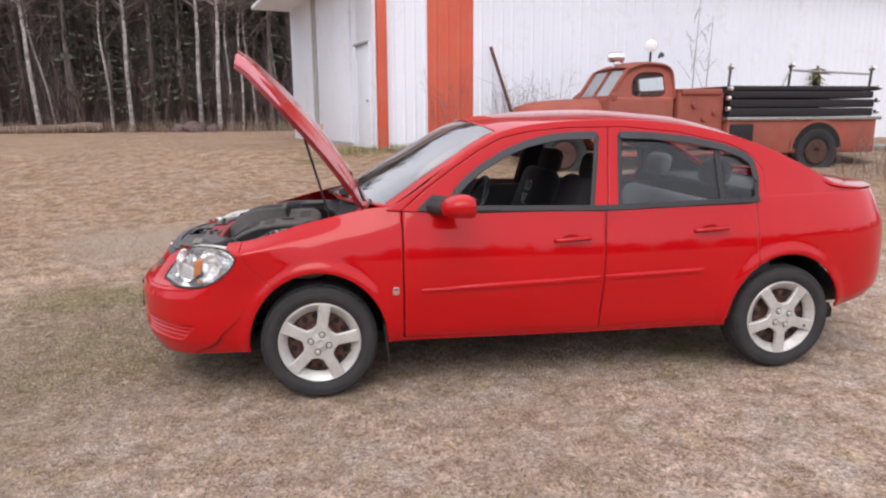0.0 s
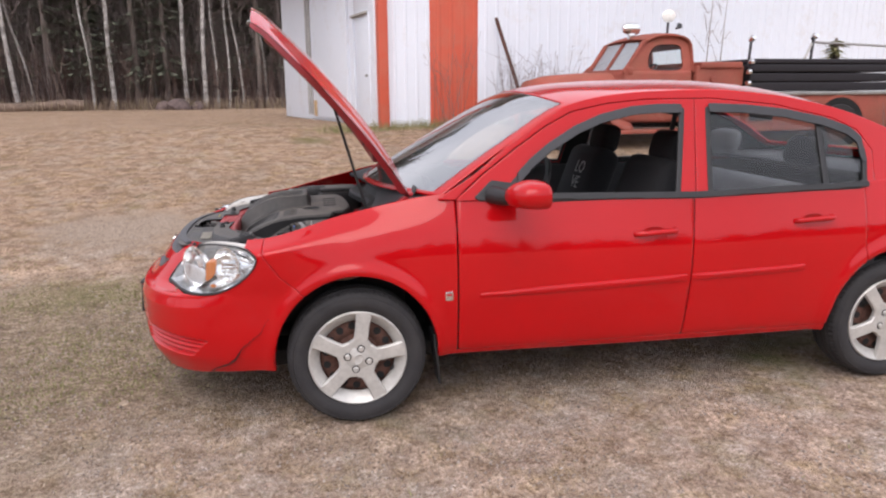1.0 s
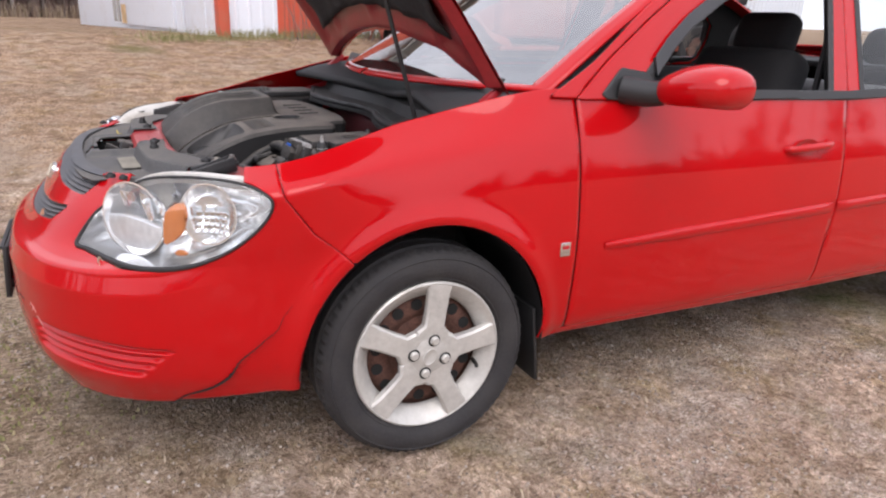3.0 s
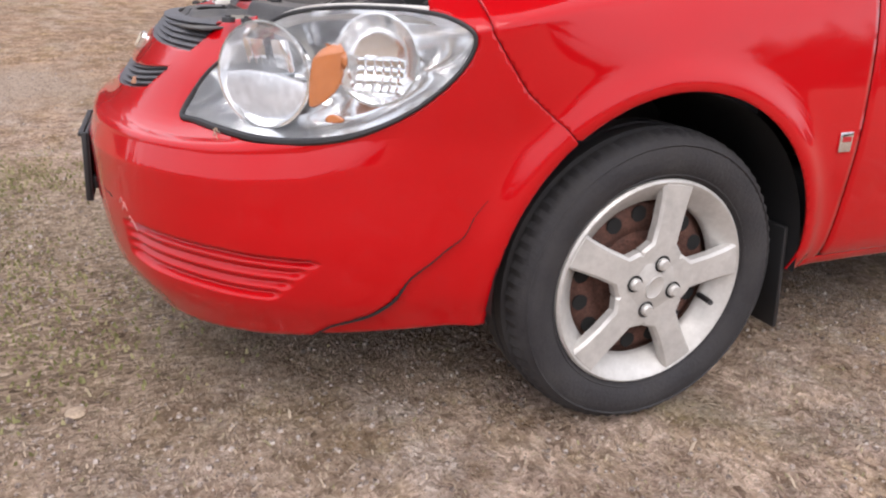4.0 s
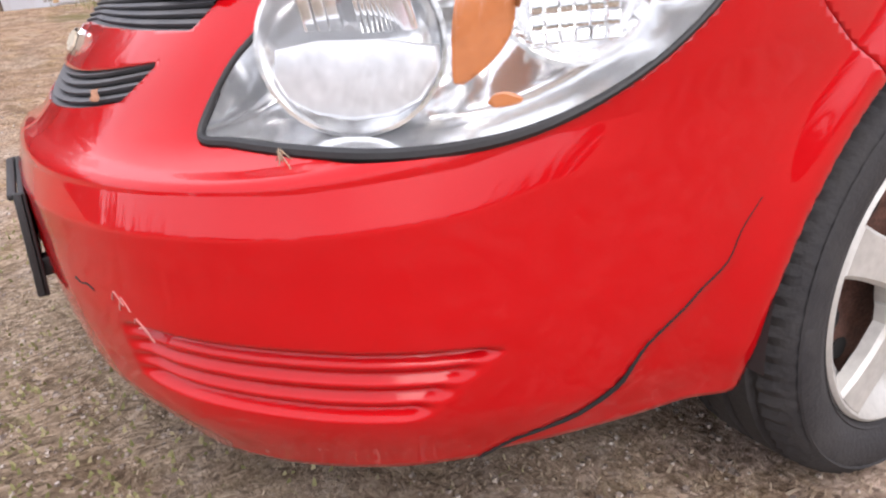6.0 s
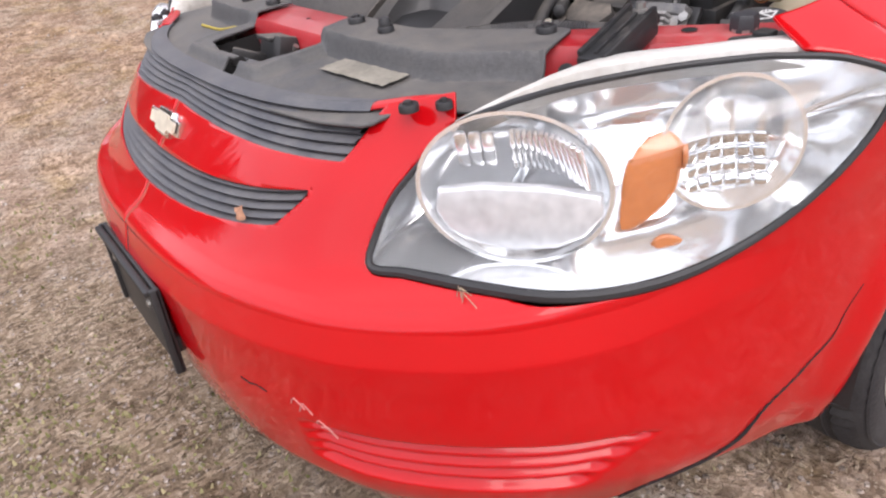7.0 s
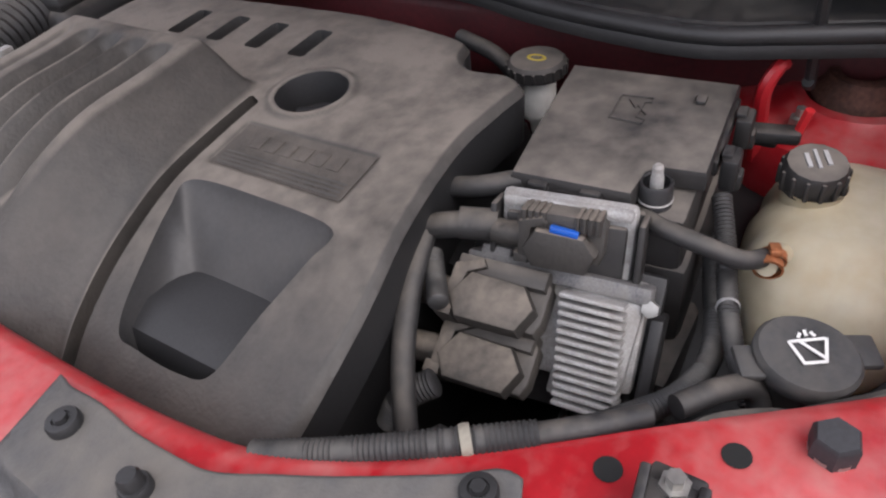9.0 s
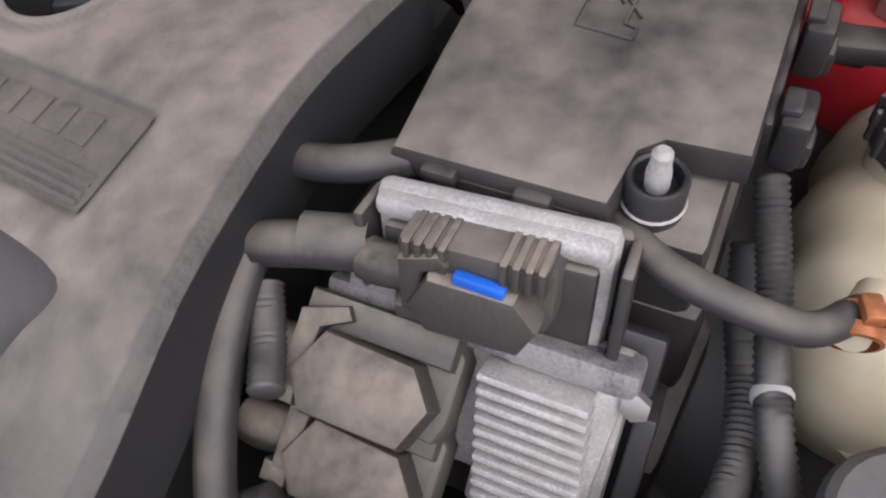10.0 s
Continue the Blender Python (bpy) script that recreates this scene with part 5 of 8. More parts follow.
for flip in (False, True):
    side_of = mirrored if flip else (lambda m: m)
    for fr_ in frames:
        part("door_frame", side_of(fr_), PAINT, car, "", 40, .012)
    part("body_pillar", side_of(pillar), PAINT, car, "", 40, .012)
    part("frame_backing", offset(side_of(side_up), -.016), DARK, car, "", 40, .01)
    rearp = clip(pane, lambda r: r[:, 0] - 1.58)
    part("rear_window", offset(side_of(clip(rearp, lambda r: 2.222 - r[:, 0])), -.012), GLASS, car)
    part("quarter_window", offset(side_of(clip(rearp, lambda r: r[:, 0] - 2.24)), -.012), GLASS, car)
    if flip:
        part("front_window", offset(side_of(clip(pane, lambda r: 1.58 - r[:, 0])), -.012), GLASS, car)
    part("window_divider", offset(side_of(clip(upper, lambda r: np.minimum.reduce([.016 - np.abs(r[:, 0] - 2.231), in_win(r) + .002]))), -.004), BLACK, car, "", 40, .008)
    seal = lambda w, k: clip(clip(upper, lambda r: inside(w, r[:, 0], r[:, 2]) + .010), lambda r: .014 * k - inside(w, r[:, 0], r[:, 2]))
    for w in (WIN_F, WIN_R):
        part("window_seal", offset(side_of(seal(w, 1.0)), .003), BLACK, car, "black rubber seal", 40, .008)
    # smoked wind deflectors over the windows
    for w, va, vb in ((WIN_F[1:9], .72, 1.525), (WIN_R[2:9], 1.66, 2.45)):
        visor = clip(clip(upper, lambda r: .032 - near_line([(a, b + .014) for a, b in w], r[:, 0], r[:, 2])[0]), lambda r: np.minimum.reduce([np.interp(r[:, 0], *zip(*[(a, b + .022) for a, b in w])) - r[:, 2], rail(r[:, 0]) - r[:, 2], r[:, 0] - va, vb - r[:, 0]]))
        part("wind_deflector", offset(side_of(visor), .012), TRIM, car, "dark smoked plastic", 40, .003)
    part("belt_moulding", side_of(clip(offset(upper, .010), lambda r: np.minimum.reduce([.014 - np.abs(r[:, 2] - BELT(r[:, 0]) - .004), r[:, 0] - .60, 2.45 - r[:, 0]]))), BLACK, car, "black moulding under the windows", 40, .014)
    corner = clip(offset(upper, .004), lambda r: inside([(.52, .985), (.60, 1.055), (.70, 1.04), (.665, .962), (.54, .972)], r[:, 0], r[:, 2]))
    part("mirror_patch", side_of(corner), BLACK, car, "", 40, .01)

# roof, screens and boot lid: stations from the cowl back, middle line and rail
CEN_X = [.10, .50, .90, 1.2, 1.65, 2.05, 2.36, 2.75, 3.05, 3.25, 3.52]
CEN_Z = [.985, 1.225, 1.432, 1.472, 1.486, 1.463, 1.405, 1.215, 1.075, 1.066, 1.030]
EDG_X = [.38, .69, 1.00, 1.25, 1.65, 2.02, 2.28, 2.62, 2.95, 3.12, 3.36]
EDG_Y = [.752, .705, .652, .635, .632, .640, .655, .683, .735, .712, .535]
EDG_Z = [.99, 1.198, 1.368, 1.413, 1.430, 1.402, 1.352, 1.24, 1.056, 1.036, 1.024]
K = np.arange(11.0)


def top_point(k, w):
    """k along the car by station, w from the rail (0) to the middle (1)."""
    cx, cz, ex, ey, ez = (float(smooth(K, c, k)) for c in (CEN_X, CEN_Z, EDG_X, EDG_Y, EDG_Z))
    e = 1 - (1 - w) ** 2.1
    return (ex + (cx - ex) * (1 - (1 - w) ** 2), -ey * (1 - w), ez + (cz - ez) * e, k, w)


top = sheet(np.arange(0, 10.001, .03), np.concatenate([np.linspace(0, .2, 9), np.linspace(.23, 1, 22)]), top_point)
top = (np.array(top[0]), top[1])
top = (np.concatenate([top[0], mirrored(top)[0]]), top[1] + [tuple(i + len(top[0]) for i in q) for q in mirrored(top)[1]])
screen = lambda r: np.minimum.reduce([r[:, 4] - .075, r[:, 3] - .06, 1.96 - r[:, 3]])
backlight = lambda r: np.minimum.reduce([r[:, 4] - .13, r[:, 3] - 6.12, 7.75 - r[:, 3]])
roof_skin = clip(clip(clip(top, lambda r: -screen(r)), lambda r: -backlight(r)), lambda r: 8.02 - r[:, 3])
part("roof", roof_skin, PAINT, car, "", 40, .01)
part("boot_lid", clip(top, lambda r: r[:, 3] - 8.04), PAINT, car, "", 40, .01)
windscreen = part("windscreen", offset(clip(top, lambda r: screen(r) + .003), -.004), SCREEN, car, "clear glass reflecting the sky", 60)
part("screen_band", offset(clip(top, lambda r: np.minimum(screen(r) + .002, .045 - screen(r))), -.009), BLACK, windscreen, "black band round the glass", 60)
part("rear_screen", offset(clip(top, lambda r: backlight(r) + .003), -.004), GLASS, car, "", 60)

# side trim, handles, badge, mirrors
def side_y(x, z):
    """How far out the left body side stands."""
    i = np.argmin(np.hypot(side[0][:, 0] - x, side[0][:, 2] - z))
    return float(side[0][i, 1])


for flip in (1, -1):
    for x0, x1 in ((.535, 1.505), (1.530, 2.105)):
        line = [(x, side_y(x, .564 + .030 * (x - .535)) - .004, .564 + .030 * (x - .535)) for x in np.linspace(x0, x1, 18)]
        v, f = [], []
        for i, (x, y, z) in enumerate(line):
            t = min(1, i / 1.5, (17 - i) / 1.0) if i < 17 else 0.2
            h = .009 + .008 * min(1, i / 5) if x0 < 1 else .016
            for dy, dz in ((.006, -h), (-.003, -h * .9), (-.008, -h * .3), (-.008, h * .4), (-.003, h * .9), (.006, h)):
                v.append((x, (y + dy * max(t, .2)) * flip, z + dz))
        for i in range(17):
            for j in range(5):
                q = (i * 6 + j, (i + 1) * 6 + j, (i + 1) * 6 + j + 1, i * 6 + j + 1)
                f.append(q if flip > 0 else q[::-1])
        part("side_moulding", (v, f), PAINT, car, "red rubbing strip along the doors", 50)
    for hx, hz in ((1.345, .806), (2.145, .835)):
        y = side_y(hx, hz)
        handle = part("door_handle", [tube([(hx - .095, (y + .012) * flip, hz - .006), (hx - .08, (y - .016) * flip, hz - .003), (hx, (y - .026) * flip, hz + .003), (hx + .085, (y - .020) * flip, hz + .007), (hx + .10, (y + .010) * flip, hz + .008)], .0125, 10, 5)][0], PAINT, car, "red pull handle")
        part("recess", lathe([(0, -.006), (.03, -.004), (.046, .002), (.05, .0045)], pose(hx - .005, (y - .001) * flip, hz - .01, 90 * flip, 0, 0) @ Matrix.Diagonal((1.25, .72, 1, 1)), 24), PAINT, handle)
    base = part("door_mirror", tube([(.60, -.790 * flip, .995), (.64, -.85 * flip, .990), (.665, -.885 * flip, .995)], lambda u: .040 - .006 * u, 12, 5), BLACK, car, "black mirror foot")
    shellm = bmesh.new()
    bmesh.ops.create_uvsphere(shellm, u_segments=28, v_segments=18, radius=1.0)
    for v_ in shellm.verts:
        x, y, z = v_.co
        k = (abs(x) ** 2.6 + abs(y) ** 2.6 + abs(z) ** 2.4) ** (-1 / 2.5)
        x, y, z = x * k, y * k, z * k
        x, z = min(x, .55), max(z, -.70)
        v_.co = Vector((.702 + .085 * x - .03 * y * (x > 0), (-.975 + .125 * y) * flip, 1.010 + .068 * z * (1 - .22 * max(0, -x)) * (1 - .20 * max(0, y)) - .010 * y))
    bmesh.ops.recalc_face_normals(shellm, faces=shellm.faces)
    part("mirror_shell", shellm, PAINT, base, "red mirror cap", 50)
by = side_y(.398, .569)
badge = part("fender_badge", box((.398, by - .002, .569), (.034, .004, .040), .002, (0, 0, 0)), CHROME, car, "small chrome badge")
part("badge_mark", box((.398, by - .0045, .575), (.022, .002, .010), 0), REDPL, badge)

# ---- wheels ----
def wheel_at(ax, sg, steer, spin=0):
    """A tyre, a rusty steel wheel and a five-spoke silver cover; sg -1: the left side."""
    w = thing("wheel", (ax, sg * .745, .302), "worn black tyre with a silver five-spoke plastic wheel cover", "wheel")
    w.parent = car
    w.matrix_basis = Matrix.Translation((ax - 1.3, sg * .745, .302)) @ pose(0, 0, 0, 0, 0, steer) @ (pose(0, 0, 0, 90, 0, 0) if sg < 0 else pose(0, 0, 0, -90, 0, 0))
    del w["category"]

    def on(name, bm, mat, under, label="", sharp=38):
        o = part(name, bm, mat, None, label, sharp)
        o.parent = under
        return o
    prof = [(.205, .055), (.212, .078), (.225, .090), (.245, .098), (.268, .098), (.284, .092), (.294, .084), (.300, .070)]
    segs = 72
    v, f = [], []
    cross = prof + [(.303, .052), (.2955, .048), (.2955, .042), (.304, .038), (.304, .008), (.2965, .004), (.2965, -.004), (.304, -.008), (.304, -.038), (.2955, -.042), (.2955, -.048), (.303, -.052)] + [(r, -h) for r, h in prof[::-1]]
    k = len(cross)
    for i in range(segs * 2):
        a = math.pi * i / segs
        for j, (r, h) in enumerate(cross):
            notch = .005 if (i % 2 == 0 and 5 <= j <= 9 or i % 2 == 1 and k - 10 <= j <= k - 6) else 0
            v.append(((r - notch) * math.cos(a), (r - notch) * math.sin(a), h))
    n = segs * 2
    for i in range(n):
        for j in range(k - 1):
            f.append((i * k + j, i * k + j + 1, ((i + 1) % n) * k + j + 1, ((i + 1) % n) * k + j))
    tyre = on("tyre", (v, f), RUBBER, w, "worn black tyre", 30)
    for rr in (.222, .279):
        on("sidewall_ring", lathe([(rr - .003, .0), (rr, .003), (rr + .003, .0)], pose(0, 0, np.interp(rr, [p[0] for p in prof[:6]], [p[1] for p in prof[:6]])), 64), RUBBER, tyre)
    rim = on("rim", lathe([(.212, .076), (.203, .078), (.198, .066), (.186, .04), (.178, .02), (.170, -.06), (.19, -.08)], None, 56), RUST, w, "rusty steel rim")
    on("steel_disc", lathe([(.185, .018), (.165, .030), (.150, .040), (.125, .045), (.095, .030), (.07, .038), (.0, .038)], None, 48), RUST, w, "rusty steel wheel disc")
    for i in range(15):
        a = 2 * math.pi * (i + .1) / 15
        # flat near-black disc as the shade of a vent hole
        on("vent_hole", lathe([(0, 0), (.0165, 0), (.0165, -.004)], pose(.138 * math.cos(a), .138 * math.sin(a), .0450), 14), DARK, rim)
    cover = on("wheel_cover", lathe([(.214, .078), (.213, .085), (.208, .089), (.203, .087), (.190, .074), (.168, .058), (.164, .050), (.164, .044)], None, 80), SILVER, w, "silver plastic wheel cover")
    for i in range(5):
        a = 90 + spin + 72 * i
        poly = [(.020, -.050), (.070, -.048), (.088, -.030), (.13, -.0295), (.170, -.0315), (.206, -.036), (.208, 0), (.206, .036), (.170, .0315), (.13, .0295), (.088, .030), (.070, .048), (.020, .050)]
        sp = prism(poly, .022, None, .0055, 1)
        for q in sp.verts:
            q.co.z += .066 + .005 * math.sin(min(1, q.co.x / .21) * 3.1) - .05 * abs(q.co.y) ** 1.0 * .10
        bmesh.ops.transform(sp, matrix=pose(0, 0, 0, 0, 0, a), verts=sp.verts)
        on("spoke", sp, SILVER, cover, "", 30)
    on("hub", lathe([(.070, .060), (.068, .086), (.058, .0905), (.030, .0915), (.028, .0925), (.0, .093)], None, 40), SILVER, cover)
    on("oval_emblem", lathe([(.026, .0), (.024, .004), (.022, .003), (.0, .003)], pose(0, 0, .092) @ pose(0, 0, 0, 0, 0, -35) @ Matrix.Diagonal((.72, 1.0, 1, 1)), 24), SILVER, cover, "small raised oval emblem")
    for i in range(4):
        a = radians(45 + 90 * i + 39 + spin)
        nut = pose(.048 * math.cos(a), .048 * math.sin(a), .0)
        on("nut_cap", lathe([(.0125, .080), (.0125, .098), (.009, .102), (.0, .102)], nut, 14), SILVER, cover)
        # flat near-black ring as the shade round the nut
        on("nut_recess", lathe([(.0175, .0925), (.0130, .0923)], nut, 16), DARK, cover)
    va = radians(-20)
    on("valve", tube([(.165 * math.cos(va), .165 * math.sin(va), .05), (.158 * math.cos(va), .158 * math.sin(va), .082), (.150 * math.cos(va), .150 * math.sin(va), .100)], .006, 8, 3), BLACK, rim)
    return w


for ax in (0.0, 2.624):
    for sg in (-1, 1):
        wheel_at(ax, sg, 0, -9 if ax == 0 else 36)
# wheel wells, mud flaps, underbody
for ax in (0.0, 2.624):
    for sg in (-1, 1):
        well = sheet(np.linspace(-.03 if ax == 0 else .36, math.pi + .03, 36), np.linspace(.845, .42, 10), lambda a, y: (ax + .354 * math.cos(a), sg * y, .30 + .366 * math.sin(a) + .01 * (a > 0)))
        w_ = part("wheel_well", well, BLACK, car, "black ribbed inner arch", 50)
        # near-black half disc stands for the shade deep in the arch
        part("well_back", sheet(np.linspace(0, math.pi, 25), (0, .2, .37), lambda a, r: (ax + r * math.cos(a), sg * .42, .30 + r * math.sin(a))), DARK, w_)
        if ax == 0:
            part("mud_flap", box((.350, sg * .760, .265), (.012, .125, .24), .005, (0, -6, 0)), BLACK, car, "black rubber mud flap")
part("underbody", join(box((1.3, 0, .26), (3.6, 1.30, .08), .02), box((-.45, 0, .30), (.55, .9, .08), .02), box((3.0, 0, .36), (.5, 1.1, .12), .02)), DARK, car)
part("axle", join(box((0, 0, .30), (.06, 1.3, .06), .01), box((2.624, 0, .30), (.06, 1.3, .06), .01)), DARK, car)

# ---- cabin ----
part("cabin_floor", box((1.7, 0, .33), (2.6, 1.5, .04), .01), DASH, car)
dash_line = [(.16, .93), (.30, .965), (.55, .985), (.70, .965), (.80, .90), (.83, .80), (.78, .60)]
part("dashboard", sheet(rounded([(x, 0, z) for x, z in dash_line], 4), np.linspace(-.74, .74, 26), lambda p, y: (p.x - .10 * (y / .74) ** 2 * (p.x < .5), y, p.z + .02 * math.exp(-((y + .36) / .16) ** 2) * (p.z > .9))), DASH, car, "dark dashboard", 50, .02)
sw = part("steering_wheel", lathe([(.185 + .015 * math.cos(a), .015 * math.sin(a)) for a in np.linspace(0, 6.283, 10)[:-1]], pose(.90, -.36, .93, 0, -65, 0), 36, True), BLACK, car)
part("wheel_hub", join(box((.895, -.36, .925), (.04, .16, .12), .015, (0, 25, 0)), box((.90, -.36, .925), (.02, .36, .03), .008, (0, 25, 0)), box((.79, -.36, .87), (.2, .06, .06), .01, (0, -25, 0))), BLACK, sw)
for sg in (-1, 1):
    part("door_trim", box((1.5, sg * .775, .66), (2.1, .03, .58), .012), DASH, car, "dark inner door panel")


GREYCLOTH = material("dark_grey_cloth", (0.16, 0.16, 0.17), 0.95, fine=(400, 0.3), broad=(12, 0.2), bump=(500, 0.2))


def seat(x, y, mat, head=True):
    s = part("seat", join(box((x + .02, y, .50), (.52, .50, .20), .06, (0, -8, 0), 4), box((x + .30, y, .55), (.16, .46, .2), .05, (0, 0, 0), 3)), mat, car, "", 60)
    part("backrest", box((x + .35, y, .80), (.16, .48, .62), .07, (0, 20, 0), 4), mat, s, "", 60)
    if head:
        part("headrest", box((x + .50, y, 1.145), (.11, .26, .17), .05, (0, 14, 0), 4), mat, s, "", 60)
        for d in (-.05, .05):
            part("headrest_post", tube([(x + .46, y + d, 1.02), (x + .49, y + d, 1.10)], .006, 6, 1), STEEL, s)
    return s


seat(1.14, -.36, BLACKCLOTH)
passenger = seat(1.10, .36, BLACKCLOTH)
rear = part("rear_bench", join(box((1.98, 0, .52), (.52, 1.36, .18), .06, (0, -6, 0), 4), box((2.27, 0, .70), (.18, 1.38, .52), .07, (0, 26, 0), 4)), CLOTH, car, "grey cloth rear bench", 60)
# the near headrest is black to stand for its shadow, the far one grey
for y, hm in ((-.38, BLACKCLOTH), (.38, GREYCLOTH)):
    part("headrest", box((2.41, y, 1.11), (.11, .27, .16), .06, (0, 20, 0), 4), hm, rear, "", 60)
part("parcel_shelf", box((2.78, 0, 1.01), (.52, 1.30, .03), .01), DASH, car)
part("roof_lining", offset(clip(roof_skin, lambda r: np.minimum(r[:, 3] - 2.1, 6.0 - r[:, 3])), -.03), CLOTH, car, "grey cloth headliner", 60)
part("seat_belt", tube([(1.56, -.69, 1.25), (1.52, -.70, .95), (1.50, -.70, .60)], .012, 6, 3), BLACK, car)

# ---- nose: grilles, emblem, plate bracket, head lamps ----
def on_shell(s, z, out=0.0):
    """The place on the left body side at s round the plan and height z, moved out by some metres."""
    v = np.linspace(0, 6, 1201)
    x, y, zz = shell(np.full(1201, s), v)
    i = int(np.argmin(np.abs(zz - z) + (v < 3) * 0.0))
    _, _, nx, ny = outline(np.array([s]))
    return Vector((float(x[i] + nx[0] * out), float(y[i] - ny[0] * out), z))


def slat(fn_z, s1, depth, tall, out):
    """A bar of the grille across the nose."""
    v, f = [], []
    ss = np.linspace(-s1, s1, 61)
    for s in ss:
        p = on_shell(abs(s), fn_z(abs(s)), out)
        sy = -1 if s < 0 else 1
        for dx, dz in ((0.0, -tall * .3), (-.003, tall * .15), (.004, tall * .5), (depth, tall * .62), (depth, -tall * .5), (.008, -tall * .5)):
            v.append((p.x + dx, -p.y * sy, p.z + dz))
    for i in range(60):
        for j in range(6):
            f.append((i * 6 + j, i * 6 + (j + 1) % 6, (i + 1) * 6 + (j + 1) % 6, (i + 1) * 6 + j))
    return v, f


GRILLE = material("dark_grey_grille", (0.055, 0.058, 0.068), 0.5, fine=(300, 0.2), broad=(10, 0.2), dust=(0.15, 0.145, 0.145), dust_amount=0.55, up=True)
upper_grille = part("grille", merge(*[slat(lambda s, q=q: (lambda lo: lo + (.762 - lo) * q)(.728 - .03 * s), .490 + .040 * q, .03, .0092, -.007) for q in (-.10, .11, .32, .53, .74, .95)]), GRILLE, car, "dark grey slatted upper grille", 50)
lower_grille = part("grille", merge(*[slat(lambda s, q=q: .622 + .02 * (s / .38) ** 2 + (.046 - .004 * (s / .4) ** 2) * q, .390 + .058 * q, .03, .0092, -.007) for q in (-.12, .11, .34, .57, .80, 1.03)]), GRILLE, car, "dark grey slatted lower grille", 50)
# near-black sheets put the shade behind the slats into colour
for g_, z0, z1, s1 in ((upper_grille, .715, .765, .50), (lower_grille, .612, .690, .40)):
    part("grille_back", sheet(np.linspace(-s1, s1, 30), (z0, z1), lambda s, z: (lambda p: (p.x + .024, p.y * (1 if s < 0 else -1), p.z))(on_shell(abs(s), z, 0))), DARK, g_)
bow = [(1.12 * a_, 1.0 * b_) for a_, b_ in [(-.062, -.010), (-.058, .014), (-.028, .014), (-.024, .022), (.030, .022), (.028, .014), (.062, .014), (.058, -.010), (.028, -.010), (.024, -.020), (-.030, -.020), (-.028, -.010)]]
ep = on_shell(0, .697, 0)
emblem = part("emblem", prism(bow, .012, Matrix.Translation((ep.x + .004, 0, .697)) @ pose(0, 0, 0, 0, -62, 0) @ pose(0, 0, 0, 0, 0, -90), .003), CHROME, car, "gold and chrome emblem bar on the grille")
part("emblem_face", prism([(x * .82, y * .72) for x, y in bow], .003, Matrix.Translation((ep.x - .0064, 0, .7025)) @ pose(0, 0, 0, 0, -62, 0) @ pose(0, 0, 0, 0, 0, -90)), material("worn_gold", (0.68, 0.62, 0.50), 0.4, metal=0.3), emblem, "worn gold face")
bracket = part("plate_bracket", join(box((-1.014, 0, .445), (.008, .31, .155), .003, (0, 4, 0)), box((-1.021, 0, .517), (.012, .30, .010), .003, (0, 4, 0)), box((-1.017, -.150, .445), (.016, .010, .155), .003, (0, 4, 0)), box((-1.017, .150, .445), (.016, .010, .155), .003, (0, 4, 0)), box((-1.005, -.12, .405), (.03, .03, .03), .005), box((-1.005, .12, .405), (.03, .03, .03), .005)), BLACK, car, "empty black number plate bracket")
for y in (-.10, .10):
    part("screw", lathe([(0, .006), (.007, .004), (.007, 0)], pose(-1.018, y, .475, 0, -90, 0), 10), STEEL, bracket)

part("scuff", merge(*[tube([tuple(on_shell(s + ds, z, .0006)), tuple(on_shell(s + ds * .5 + .010, z + .006 + dz, .0008)), tuple(on_shell(s + ds + .022, z - .010 + dz, .0006))], .0011, 5, 2) for s, z, ds, dz in ((.44, .425, 0, .012), (.455, .414, .01, .0), (.47, .408, 0, -.004), (.425, .436, .004, .006))]), material("bare_scuffed_plastic", (0.55, 0.20, 0.18), 0.8), car, "pale scuffed paint on the bumper corner")
part("crack_line", tube([tuple(on_shell(s, z, .0002)) for s, z in ((.335, .444), (.352, .440), (.368, .443), (.385, .438))], .0012, 6, 3), DARK, car, "short dark crack beside the plate bracket")
# the fine start of the crack, before it opens
part("crack_line", tube([tuple(on_shell(s, z, .0000)) for s, z in CRACK], lambda u: float(np.interp(u, [0, .45, .65, .85, 1], [.0006, .0016, .0030, .0022, .0015])), 6, 3), DARK, car, "thin dark crack")

# head lamps
lens_grid = body_grid(np.arange(.52, 1.16, .008), np.arange(3.0, 6.001, .05))
lens = clip(lens_grid, lambda r: inside(LAMP, r[:, 3], r[:, 2]))
CENT = np.array([.84, .712])


def bowl(depth, shrink):
    """The lamp's inside: its outline drawn in and back into a bowl."""
    rings = []
    for t in np.linspace(0, 1, 7):
        ring = []
        for s, z in LAMP:
            k = 1 - shrink * t ** 2.2
            p = on_shell(CENT[0] + (s - CENT[0]) * k, CENT[1] + (z - CENT[1]) * k, -.004 - depth * math.sin(t * math.pi / 2))
            ring.append((p.x, p.y, p.z - .07 * math.sin(t * math.pi / 2) * min(1, max(0, (z - .70) / .1))))
        rings.append(ring)
    n = len(LAMP)
    v = [p for r in rings for p in r]
    f = [(i * n + j, i * n + (j + 1) % n, (i + 1) * n + (j + 1) % n, (i + 1) * n + j) for i in range(6) for j in range(n)]
    f.append(tuple(6 * n + j for j in range(n)))
    return v, f


